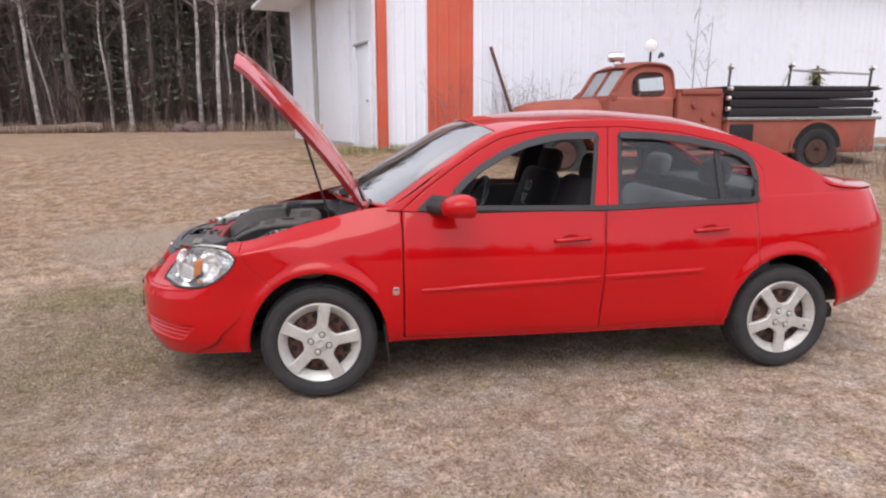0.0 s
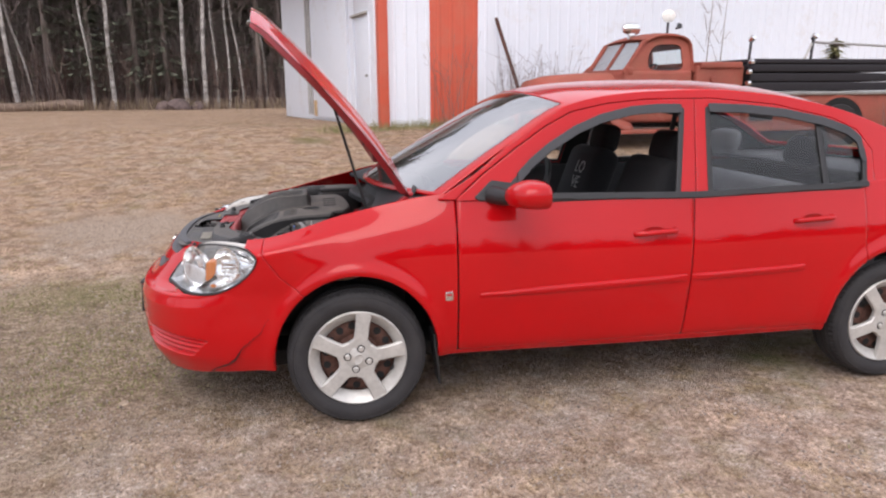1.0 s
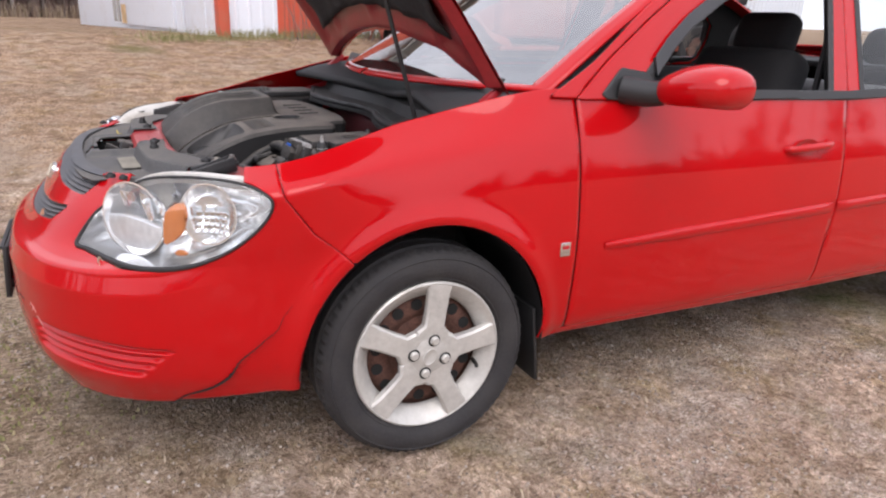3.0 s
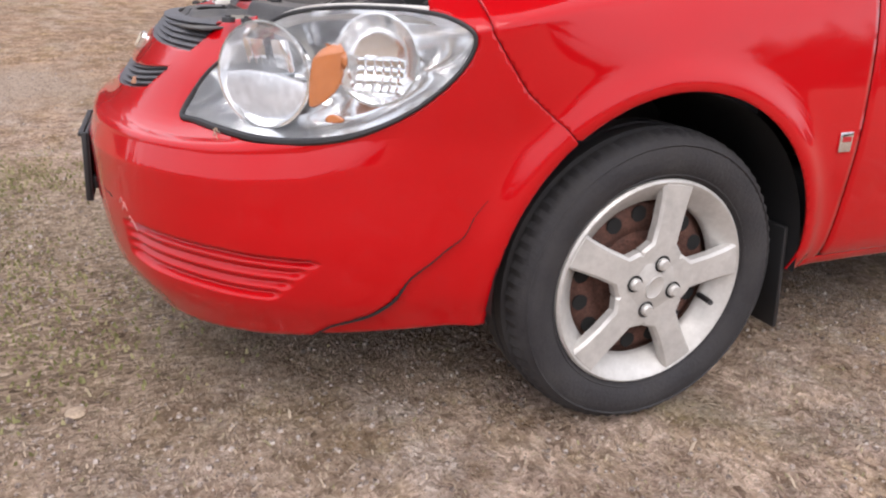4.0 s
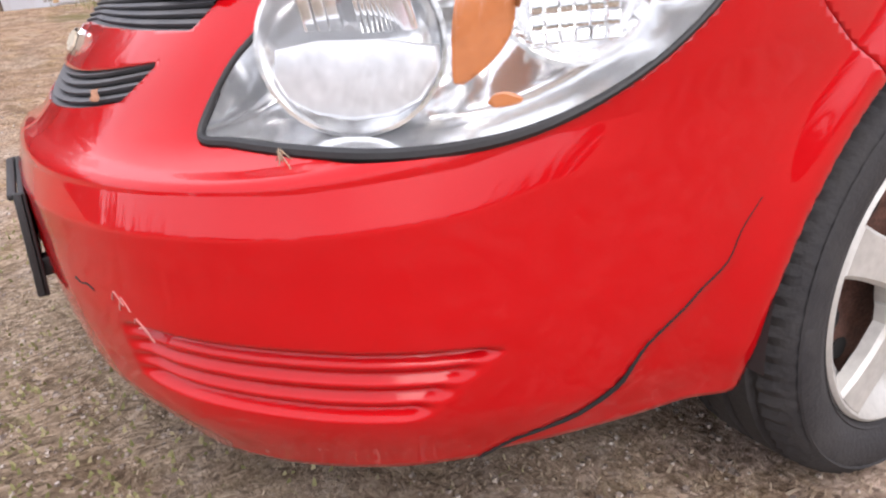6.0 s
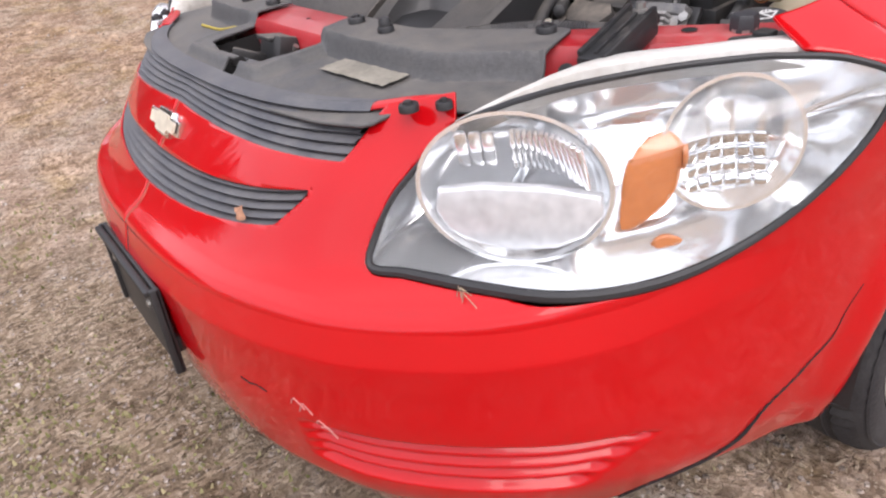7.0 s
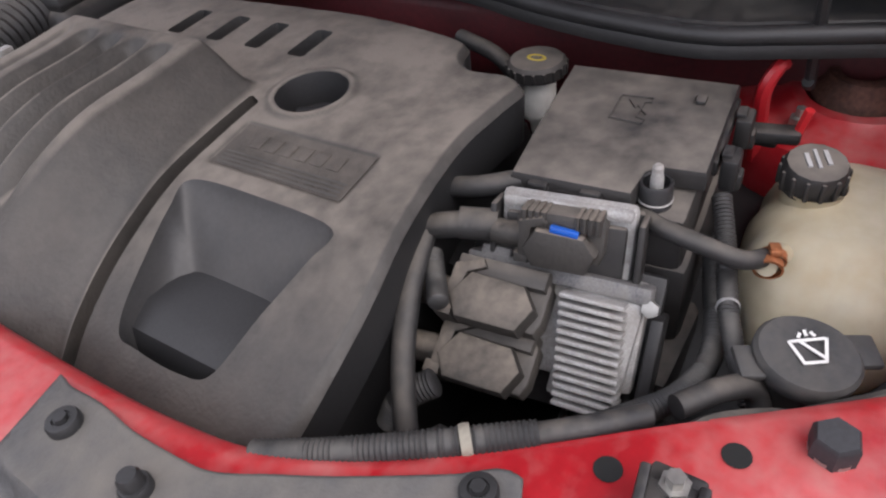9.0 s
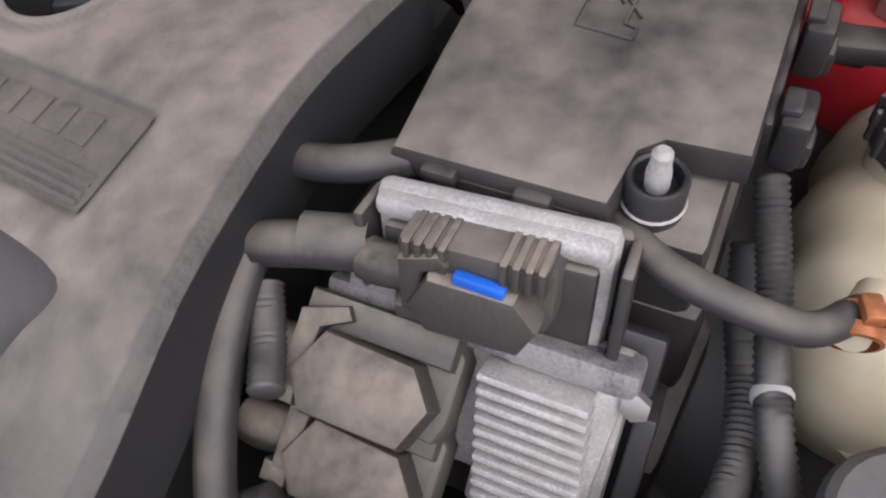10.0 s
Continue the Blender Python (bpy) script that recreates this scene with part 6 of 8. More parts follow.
def frame_at(s, z, back):
    """A pose at a point of the lamp: its z axis looks out of the lamp, its y axis up."""
    p = on_shell(s, z, -back)
    _, _, nx, ny = outline(np.array([s]))
    d = Vector((float(nx[0]) - .35, -float(ny[0]) * .9, .10)).normalized()
    r = Vector((0, 0, 1)).cross(d).normalized()
    u = d.cross(r)
    return Matrix(((r.x, u.x, d.x, p.x), (r.y, u.y, d.y, p.y), (r.z, u.z, d.z, p.z), (0, 0, 0, 1)))


def flipped(bm):
    bmesh.ops.scale(bm, vec=(1, -1, 1), verts=bm.verts)
    bmesh.ops.reverse_faces(bm, faces=bm.faces)
    return bm


lamps = [thing("headlamp", (-.6, sg * .65, .60), "clear wrap-around headlamp with chrome reflectors and an amber marker", "headlamp") for sg in (-1, 1)]
for l_ in lamps:
    l_.parent = car
    del l_["category"]
    l_.location = l_.matrix_basis.translation - car.location


def lamp_part(name, make, mat, label="", sharp=40, thick=0.0):
    for flip in (0, 1):
        m_ = make()
        if isinstance(m_, tuple):
            o = part(name, mirrored(m_) if flip else m_, mat, None, label, sharp, thick)
        else:
            o = part(name, flipped(m_) if flip else m_, mat, None, label, sharp, thick)
        o.parent = lamps[flip]
        o.location = Vector((.6, .65 if not flip else -.65, -.60))


lamp_part("reflector_bowl", lambda: bowl(.085, .22), REFLECTOR, "bright chrome inside", 35)
lamp_part("main_reflector", lambda: join(lathe([(.0, -.05), (.03, -.047), (.055, -.035), (.072, -.012), (.078, .012), (.082, .012)], frame_at(.750, .688, .040) @ Matrix.Diagonal((1.36, 1.10, 1, 1)), 40)), REFLECTOR, "large round chrome reflector")
lamp_part("main_bulb", lambda: lathe([(0, .020), (.006, .018), (.008, .008), (.008, -.05)], frame_at(.752, .682, .050), 12), CHROME)
lamp_part("shade_plate", lambda: prism([(-.070, .004), (-.074, -.020), (-.062, -.044), (-.036, -.058), (0, -.064), (.036, -.060), (.062, -.046), (.078, -.022), (.076, .0), (.03, .008), (-.03, .010)], .012, frame_at(.752, .684, .040) @ Matrix.Diagonal((1.26, 1.08, 1, 1)), .005, 3), material("grey_lamp_lower", (0.76, 0.77, 0.79), 0.36, metal=0.5), "grey lower reflector plate")
lamp_part("turn_reflector", lambda: lathe([(.0, -.048), (.034, -.043), (.056, -.024), (.068, .004), (.072, .004)], frame_at(.990, .728, .034), 32), REFLECTOR, "round chrome turn reflector")


def facets():
    m = frame_at(.990, .728, .034)
    out = []
    for i in range(6):
        for j in range(4):
            b = box((.014 * i - .035, .014 * j - .046, -.030 + .0016 * (i - 2.5) ** 2 + .0010 * (j - 3) ** 2), (.0125, .0125, .006), .002, (7 * (j - 2), -8 * (i - 2.5), 0))
            bmesh.ops.transform(b, matrix=m, verts=b.verts)
            out.append(b)
    return join(*out)


def steps():
    """Fine upright flutes over the outer half of the main reflector."""
    m = frame_at(.750, .690, .036)
    out = []
    for k in range(13):
        b = box((-.004 + .0072 * k, .034, -.028 + .0005 * (k - 1) ** 2), (.0062, .052, .008), .002, (20, -2.5 * (k - 3), 0))
        bmesh.ops.transform(b, matrix=m, verts=b.verts)
        out.append(b)
    for k in range(3):
        b = box((-.060 + .0150 * k, .036, -.022 + .001 * (2 - k) ** 2), (.0140, .046, .008), .002, (20, 6, 0))
        bmesh.ops.transform(b, matrix=m, verts=b.verts)
        out.append(b)
    return join(*out)


lamp_part("facet", facets, CHROME)
lamp_part("reflector_step", steps, REFLECTOR)
amber_poly = loop2([(.866, .650), (.862, .665), (.868, .72), (.880, .752), (.900, .766), (.924, .768), (.928, .735), (.926, .700), (.912, .676), (.884, .656)], 4)
lamp_part("amber_marker", lambda: offset(clip(lens_grid, lambda r: inside(amber_poly, r[:, 3], r[:, 2])), -.026), AMBER, "orange amber marker", 40, .008)
amber_low = loop2([(.896, .631), (.902, .640), (.914, .642), (.926, .638), (.932, .632), (.914, .629)], 4)
lamp_part("amber_marker", lambda: offset(clip(lens_grid, lambda r: inside(amber_low, r[:, 3], r[:, 2])), -.020), AMBER, "small amber reflector", 40, .006)
lamp_part("lens", lambda: lens, LENS, "clear plastic lens", 60)
rim_line = [on_shell(s, z, .001) for s, z in LAMP]
lamp_part("gasket", lambda: tube([tuple(p) for p in rim_line] + [tuple(rim_line[0])], .0035, 8, 1), BLACK, "black rubber gasket")


def lamp_back():
    """The lamp's white body behind the lens, towards the bay."""
    front_ = rounded([(-.690, -.512, .748), (-.642, -.576, .783), (-.601, -.618, .798), (-.551, -.668, .804), (-.502, -.710, .804), (-.470, -.742, .803), (-.448, -.760, .802), (-.425, -.774, .800)], 8)
    rear_ = rounded([(-.676, -.508, .742), (-.625, -.548, .768), (-.572, -.572, .784), (-.515, -.598, .788), (-.470, -.655, .792), (-.440, -.705, .798), (-.415, -.735, .799), (-.395, -.752, .799)], 8)
    v, f = [], []
    for a, b in zip(front_, rear_):
        for t, dz in ((0, -.02), (0, .001), (.10, .003), (.5, .003), (.92, .001), (1.0, -.006), (1.02, -.05), (1.0, -.16)):
            p = a.lerp(b, t)
            v.append((p.x, p.y, p.z + dz))
    for i in range(len(front_) - 1):
        for j in range(7):
            f.append((i * 8 + j, (i + 1) * 8 + j, (i + 1) * 8 + j + 1, i * 8 + j + 1))
    return v, [q[::-1] for q in f]


low_rim = [on_shell(s, z, -.001) for s, z in LAMP if z < .66]
lamp_part("gasket", lambda: tube([tuple(p) for p in sorted(low_rim, key=lambda p: p.y)], lambda u: .0035 + .004 * math.sin(math.pi * u), 8, 1), BLACK)
# near-black disc laid on the housing as a shaded hole
lamp_part("housing_hole", lambda: lathe([(0, .0), (.011, .0), (.012, -.002)], pose(-.586, -.583, .7940, 0, -4, 40) @ Matrix.Diagonal((1.4, .7, 1, 1)), 16), DARK)
lamp_part("housing", lamp_back, WHITE_PL, "white plastic housing", 50, .004)

# ---- the raised bonnet ----
PIVOT, OPEN = Vector((.24, 0, .975)), -63.8


def bonnet_closed(a, b):
    """a from the rear edge (0) to the front edge (1), b across from left (-1) to right (1)."""
    half = float(smooth([0, .3, .62, .80, 1], [.745, .725, .712, .62, .47], a))
    xr, xf = .085 + .165 * b * b, -.815 + .10 * b * b
    x = xr + (xf - xr) * a
    z = float(smooth([0, .25, .6, .85, 1], [1.0, .965, .885, .81, .762], a)) + .028 * (1 - b * b) * math.sin(math.pi * min(1, .25 + .75 * (1 - a))) ** .5 - .004 * abs(b) ** 6
    z += .010 * math.exp(-((abs(b) - .62) / .10) ** 2) * (1 - .5 * a)       # two raised lines
    if a > .9:
        z -= (a - .9) ** 2 * 1.6
    return Vector((x, half * b, z))


def lifted(p):
    d = Vector(p) - PIVOT
    c, s = math.cos(radians(-OPEN)), math.sin(radians(-OPEN))
    return PIVOT + Vector((d.x * c + d.z * s, d.y, -d.x * s + d.z * c))


skin = sheet(np.linspace(0, 1, 46), np.linspace(-1, 1, 49), lambda a, b: tuple(lifted(bonnet_closed(a, b))))
bonnet = part("bonnet", ([p for p in skin[0]], [q[::-1] for q in skin[1]]), PAINT, car, "red bonnet propped open", 40)
edge = .030
under = sheet(np.linspace(.012, .99, 60), np.linspace(-.985, .985, 61), lambda a, b: (*bonnet_closed(a, b), a, b))
HOOD_PAD = material("bonnet_insulation", (0.020, 0.018, 0.018), 0.95, fine=(120, 0.3), broad=(9, 0.3), bump=(60, 0.4))
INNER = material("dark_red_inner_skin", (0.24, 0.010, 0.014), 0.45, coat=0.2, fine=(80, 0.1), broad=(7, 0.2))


def under_shape(row):
    x, y, z, a, b = row
    rib = max(math.exp(-((abs(b) - .93) / .05) ** 2), math.exp(-((a - .04) / .035) ** 2), math.exp(-((a - .95) / .04) ** 2),
              .8 * math.exp(-((b) / .05) ** 2), .8 * math.exp(-((abs(b) - .50 - .15 * (1 - a)) / .05) ** 2), .8 * math.exp(-((a - .5) / .03) ** 2))
    lip = 1 if (a < .02 or a > .985 or abs(b) > .975) else 0
    return tuple(lifted((x, y, z - (.005 if lip else .014 + .022 * rib))))


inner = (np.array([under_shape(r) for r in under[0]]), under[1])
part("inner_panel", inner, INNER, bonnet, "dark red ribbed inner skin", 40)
pad = sheet(np.linspace(.12, .90, 30), np.linspace(-.80, .80, 33), lambda a, b: tuple(lifted(bonnet_closed(a, b) - Vector((0, 0, .034 + .006 * math.sin(a * 40) * math.sin(b * 30))))))
part("insulation_pad", (pad[0], pad[1]), HOOD_PAD, bonnet, "black insulation mat", 50, .006)
part("latch_striker", tube([tuple(lifted(bonnet_closed(.96, -.05) - Vector((0, 0, .02)))), tuple(lifted(bonnet_closed(.95, -.05) - Vector((0, 0, .08)))), tuple(lifted(bonnet_closed(.95, .05) - Vector((0, 0, .08)))), tuple(lifted(bonnet_closed(.96, .05) - Vector((0, 0, .02))))], .006, 8, 2), STEEL, bonnet)
rod_top = lifted(bonnet_closed(.50, -.72) - Vector((0, 0, .03)))
part("prop_rod", tube([(.095, -.535, .80), (.093, -.535, .84), tuple(Vector((.09, -.535, .86)).lerp(rod_top, .96)), tuple(rod_top)], .0065, 8, 3), BLACK, car, "thin black prop rod holding the bonnet")
for sg in (-1, 1):
    part("bonnet_hinge", join(box((.20, sg * .70, .955), (.16, .025, .02), .004, (0, -35, 0)), box((.25, sg * .70, .925), (.10, .03, .03), .004)), PAINT_IN, car)

# ---- engine bay: sheet metal ----
def arc_x(y):
    """The line of the radiator support across the car."""
    return float(smooth([0, .12, .25, .36, .46, .55, .64, .70], [-.598, -.597, -.588, -.552, -.488, -.425, -.365, -.325], abs(y)))


def bay_sheet(ys, prof, fn):
    """A pressing that runs across the car: at each y, a profile of (along, up) from fn(y)."""
    v, f = [], []
    k = len(prof)
    for y in ys:
        for dx, dz in prof:
            v.append(fn(y, dx, dz))
    for i in range(len(ys) - 1):
        for j in range(k - 1):
            f.append((i * k + j, (i + 1) * k + j, (i + 1) * k + j + 1, i * k + j + 1))
    return v, f


bar_z = lambda y: .788 - .012 * max(0, (abs(y) - .4) / .3)
bar_prof = [(-.05, -.10), (-.05, -.012), (-.042, -.002), (-.020, .0), (.035, .0), (.046, -.004), (.052, -.014), (.052, -.10)]
support = part("radiator_support", bay_sheet(np.linspace(-.70, .70, 85), bar_prof, lambda y, dx, dz: (arc_x(y) + dx * (1 + (.5 if dx > 0 else -.45) * max(0, (abs(y) - .45) / .25)), y, bar_z(y) + dz)), PAINT_IN, car, "red painted cross member", 40)
for y, x in ((-.52, -.43), (-.59, -.38), (0.0, -.60), (.52, -.43), (.59, -.38)):
    # near-black disc on the metal as the shade in a hole
    part("hole", lathe([(0, .0006), (.010 if abs(y) > .1 else .004, .0006)], pose(x, y, bar_z(y) + .0005), 16), DARK, support)
# inner fender aprons, strut towers, firewall
for sg in (-1, 1):
    part("apron", bay_sheet(np.linspace(-.40, .24, 40), [(-.03, -.01), (-.012, .004), (.004, .004), (.012, -.006), (.016, -.03), (.020, -.12), (.022, -.165)], lambda t, dx, dz: (t, sg * (.734 - dx), float(np.interp(t, [-.40, 0, .24], [.790, .845, .915])) - .022 + dz)), PAINT_IN, car, "red painted inner fender", 50, .003)
    tower = part("strut_tower", lathe([(.142, -.075), (.145, -.03), (.135, -.006), (.115, .0), (.085, .004), (.075, .012), (.060, .012)], pose(.175, sg * .585, .745), 40), PAINT_IN, car, "red painted strut tower")
    part("strut_mount", lathe([(.052, .006), (.050, .016), (.042, .026), (.038, .036), (.028, .038), (.024, .028), (.012, .022), (.0, .022)], pose(.175, sg * .585, .745), 28), RUST, tower, "rusty strut mount")
    for a in (30, 150, 270):
        part("strut_nut", lathe([(.011, 0), (.011, .012), (.006, .014), (.006, .024), (0, .024)], pose(.175 + .098 * math.cos(radians(a)), sg * .585 + .098 * math.sin(radians(a)), .747), 6), STEEL, tower)
# firewall red painted much darker in place of the shade under the cowl
SHADED_RED = material("firewall_red_with_shade", (0.070, 0.007, 0.010), 0.6, fine=(120, 0.2), broad=(9, 0.3))
fire_at = lambda y, dx, dz: (.145 + dx + .06 * (y / .7) ** 2, y, .825 - .01 * (y / .7) ** 2 + dz)
firewall = part("firewall", bay_sheet(np.linspace(-.70, .70, 30), [(0, .0), (-.01, -.02), (.0, -.10), (.005, -.15)], fire_at), SHADED_RED, car, "firewall with its red darkened for shade", 50, .004)
part("firewall_foot", bay_sheet(np.linspace(-.41, .41, 20), [(.005, -.15), (.03, -.2), (.05, -.55)], fire_at), SHADED_RED, firewall, "", 50, .004)
part("bay_floor", box((-.20, 0, .36), (.75, 1.2, .03), .01), DARK, car)
part("radiator", join(box((-.66, 0, .52), (.05, .75, .42), .01), box((-.60, 0, .50), (.05, .55, .34), .02)), BLACK, car, "black radiator and fan shroud")
for sg in (-1, 1):
    part("bay_side", box((-.10, sg * .47, .47), (.70, .02, .26), .004), BLACK, car)

# cowl: black plastic with a rubber seal along its front
COWL = material("grey_black_cowl", (0.018, 0.018, 0.019), 0.55, fine=(200, 0.2), broad=(6, 0.2), dust=(0.08, 0.074, 0.066), dust_amount=0.4, up=True)
COWL_X = lambda y: float(smooth([0, .10, .20, .32, .42, .52, .60, .70], [.125, .115, .085, .060, .050, .075, .100, .125], abs(y)))
cowl = part("cowl", bay_sheet(np.linspace(-.66, .66, 61), [(-.01, -.018), (.0, .0), (.012, .010), (.04, .006), (.07, .012), (.085, .045), (.11, .052), (.15, .075), (.18, .11), (.21, .155)],
            lambda y, dx, dz: (COWL_X(y) + dx * (1 + (.085 - COWL_X(y)) / .21), y, .852 + dz + .010 * (y / .72) ** 2)), COWL, car, "grey-black plastic cowl", 40, .004)
part("cowl_seal", tube([(COWL_X(y), y, .856 + .010 * (y / .72) ** 2) for y in np.linspace(-.65, .65, 27)], .011, 10, 3), BLACK, cowl, "black rubber seal")
for k in range(34):
    y = -.62 + k * .012
    part("vent_slat", box((COWL_X(y) + .14, y, .905), (.055, .004, .012), .001, (0, -25, 0)), BLACK, cowl)
for y0, y1, x0, x1 in ((-.52, .02, .42, .33), (.04, .58, .34, .44)):
    wiper = part("wiper", tube([(x0 - .06, y0, .985), (x0 - .05, (y0 + y1) / 2, 1.035), (x1 - .05, y1, 1.01)], .010, 8, 4), BLACK, car, "black wiper arm")
    part("blade", tube([(x0 - .02, y0 + .05, 1.02), ((x0 + x1) / 2 - .03, (y0 + y1) / 2 + .02, 1.055), (x1 - .02, y1 - .02, 1.02)], .006, 6, 4), BLACK, wiper)

# ---- grey shroud over the radiator ----
def nose_x(y):
    return float(on_shell(abs(y) if abs(y) < .36 else .36 + (abs(y) - .36) * 1.22, .762, -.004).x) if abs(y) < .5 else -.72


nose_table = {round(y, 2): nose_x(y) for y in np.arange(0, .57, .02)}


def shroud_z(x, y):
    """Low deck in front, a raised step behind, a hollow for the latch."""
    ay = abs(y)
    step_x = float(smooth([0, .11, .17, .24, .36, .39, .444, .512, .56], [-.640, -.636, -.644, -.642, -.632, -.625, -.590, -.545, -.52], ay))
    t = min(1, max(0, (x - step_x + .012) / .017))
    t = t * t * (3 - 2 * t)
    low = .758 + .006 * math.cos(y * 3) - .010 * max(0, (-.72 - x) / .1)
    high = .797 - .006 * max(0, (ay - .3) / .2)
    z = low + (high - low) * t
    dx, dy = max(-.755 - x, 0), max(-.125 - y, 0, y - .135)
    d = math.hypot(dx, dy)
    return z + .016 * math.exp(-((d - .006) / .011) ** 2) * (1 - t)


def shroud_rear(y):
    ay = abs(y)
    return float(smooth([0, .08, .10, .12, .153, .21, .27, .33, .433, .467, .50, .54], [-.585, -.575, -.562, -.566, -.565, -.570, -.568, -.543, -.486, -.465, -.480, -.55], ay))


ys_ = np.linspace(-.545, .545, 150)
sh = sheet(ys_, np.linspace(0, 1, 80), lambda y, t: (lambda x: (x, y, shroud_z(x, y)))((lambda a, b: a + (b - a) * t)(float(np.interp(abs(y), list(nose_table), list(nose_table.values()))), shroud_rear(y))))
sh = (np.array(sh[0]), [q[::-1] for q in sh[1]])
latch_hole = [(-.64, .128), (-.735, .11), (-.750, .04), (-.742, -.105), (-.70, -.118), (-.63, -.116), (-.52, -.09), (-.52, .13)]
sh = clip(sh, lambda r: -inside(latch_hole, r[:, 0], r[:, 1]))
sh = clip(sh, lambda r: -inside([(-.780, -.075), (-.745, -.075), (-.745, -.030), (-.780, -.030)], r[:, 0], r[:, 1]))
sh = clip(sh, lambda r: inside([(-1.0, 0), (-.95, -.25), (-.80, -.40), (-.755, -.435), (-.716, -.438), (-.692, -.475), (-.655, -.530), (-.60, -.522), (-.547, -.510), (-.50, -.490), (-.462, -.474), (-.42, -.3), (-.45, 0), (-.42, .3), (-.462, .474), (-.50, .490), (-.547, .510), (-.60, .522), (-.655, .530), (-.692, .475), (-.716, .438), (-.755, .435), (-.80, .40), (-.95, .25)], r[:, 0], r[:, 1]))
shroud = part("radiator_shroud", sh, RADCOVER, car, "grey dusty plastic shroud with push clips", 35, .004)
# near-black floor and sides stand for the shade under the latch
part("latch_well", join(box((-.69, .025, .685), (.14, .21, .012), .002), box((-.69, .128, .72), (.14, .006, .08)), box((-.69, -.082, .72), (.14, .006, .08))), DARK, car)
latch = part("bonnet_latch", join(box((-.66, .02, .735), (.03, .10, .06), .006, (0, 15, 0)), box((-.655, -.035, .755), (.07, .022, .045), .006, (0, 20, 10)), box((-.70, .055, .74), (.06, .012, .03), .004, (0, 25, -20)), box((-.665, .0, .775), (.05, .05, .008), .003, (0, 12, 0))), BAYBLACK, car, "black dusty bonnet latch")
part("latch_rod", tube([(-.67, .08, .73), (-.68, .0, .72), (-.655, -.05, .765)], .005, 8, 4), STEEL, latch)
label = part("paper_label", sheet(np.linspace(0, 1, 20), np.linspace(0, 1, 8), lambda u, w: (-.700 + .046 * w + .010 * u, -.212 - .150 * u + .004 * w, shroud_z(-.700 + .04 * w + .01 * u, -.212 - .15 * u) + .0055 + .002 * noise.noise((u * 9, w * 5, 2)))), PAPER, shroud, "faded torn paper label", 60)


def push_clip(x, y, z, r=.0135):
    c = part("push_clip", lathe([(r, -.004), (r, .002), (r * .9, .0045), (r * .55, .005), (r * .5, .0035), (r * .42, .0035), (r * .38, .008), (0, .008)], pose(x, y, z), 20), BLACK, shroud)
    return c


# thin yellow tube draws the highlight along the shroud's edge
part("yellow_mark", tube([(-0.683, 0.308, shroud_z(-0.683, 0.308) + .003), (-0.68, 0.22, shroud_z(-0.68, 0.22) + .003), (-0.674, 0.148, shroud_z(-0.674, 0.148) + .003)], .0028, 6, 3), YELLOW, shroud, "faint yellowish edge highlight drawn as a line on the shroud")
for sg in (-1, 1):
    push_clip(-.490, sg * .456, .796)
    push_clip(-.601, sg * .247, .801, .012)
    push_clip(-.592, sg * .150, .801)
    push_clip(-.722, sg * .470, .772, .012)
    push_clip(-.694, sg * .500, .772, .010)
    part("clip_stem", lathe([(.009, 0), (.009, .012), (.007, .016), (0, .016)], pose(-.601, sg * .247, .801), 12), BLACK, shroud)
# bumper's top flange between grille and lamp
for flip in (0, 1):
    fl = sheet(np.linspace(.530, .668, 16), np.linspace(0, 1, 6), lambda s, t: (lambda p: (p.x, p.y, p.z + .004 * math.sin(t * 3)))(on_shell(s, float(np.interp(s, [.5, .6, .7], [.762, .768, .772])), -.0 - .024 * t)))
    part("bumper_flange", mirrored(fl) if flip else (fl[0], fl[1]), PAINT, car, "red bumper flange", 50, .003)

BRACKET = material("black_bracket_plastic", (0.014, 0.014, 0.015), 0.45, fine=(200, 0.2), broad=(14, 0.2), dust=(0.10, 0.088, 0.078), dust_amount=0.28, dust_scale=12, up=True)
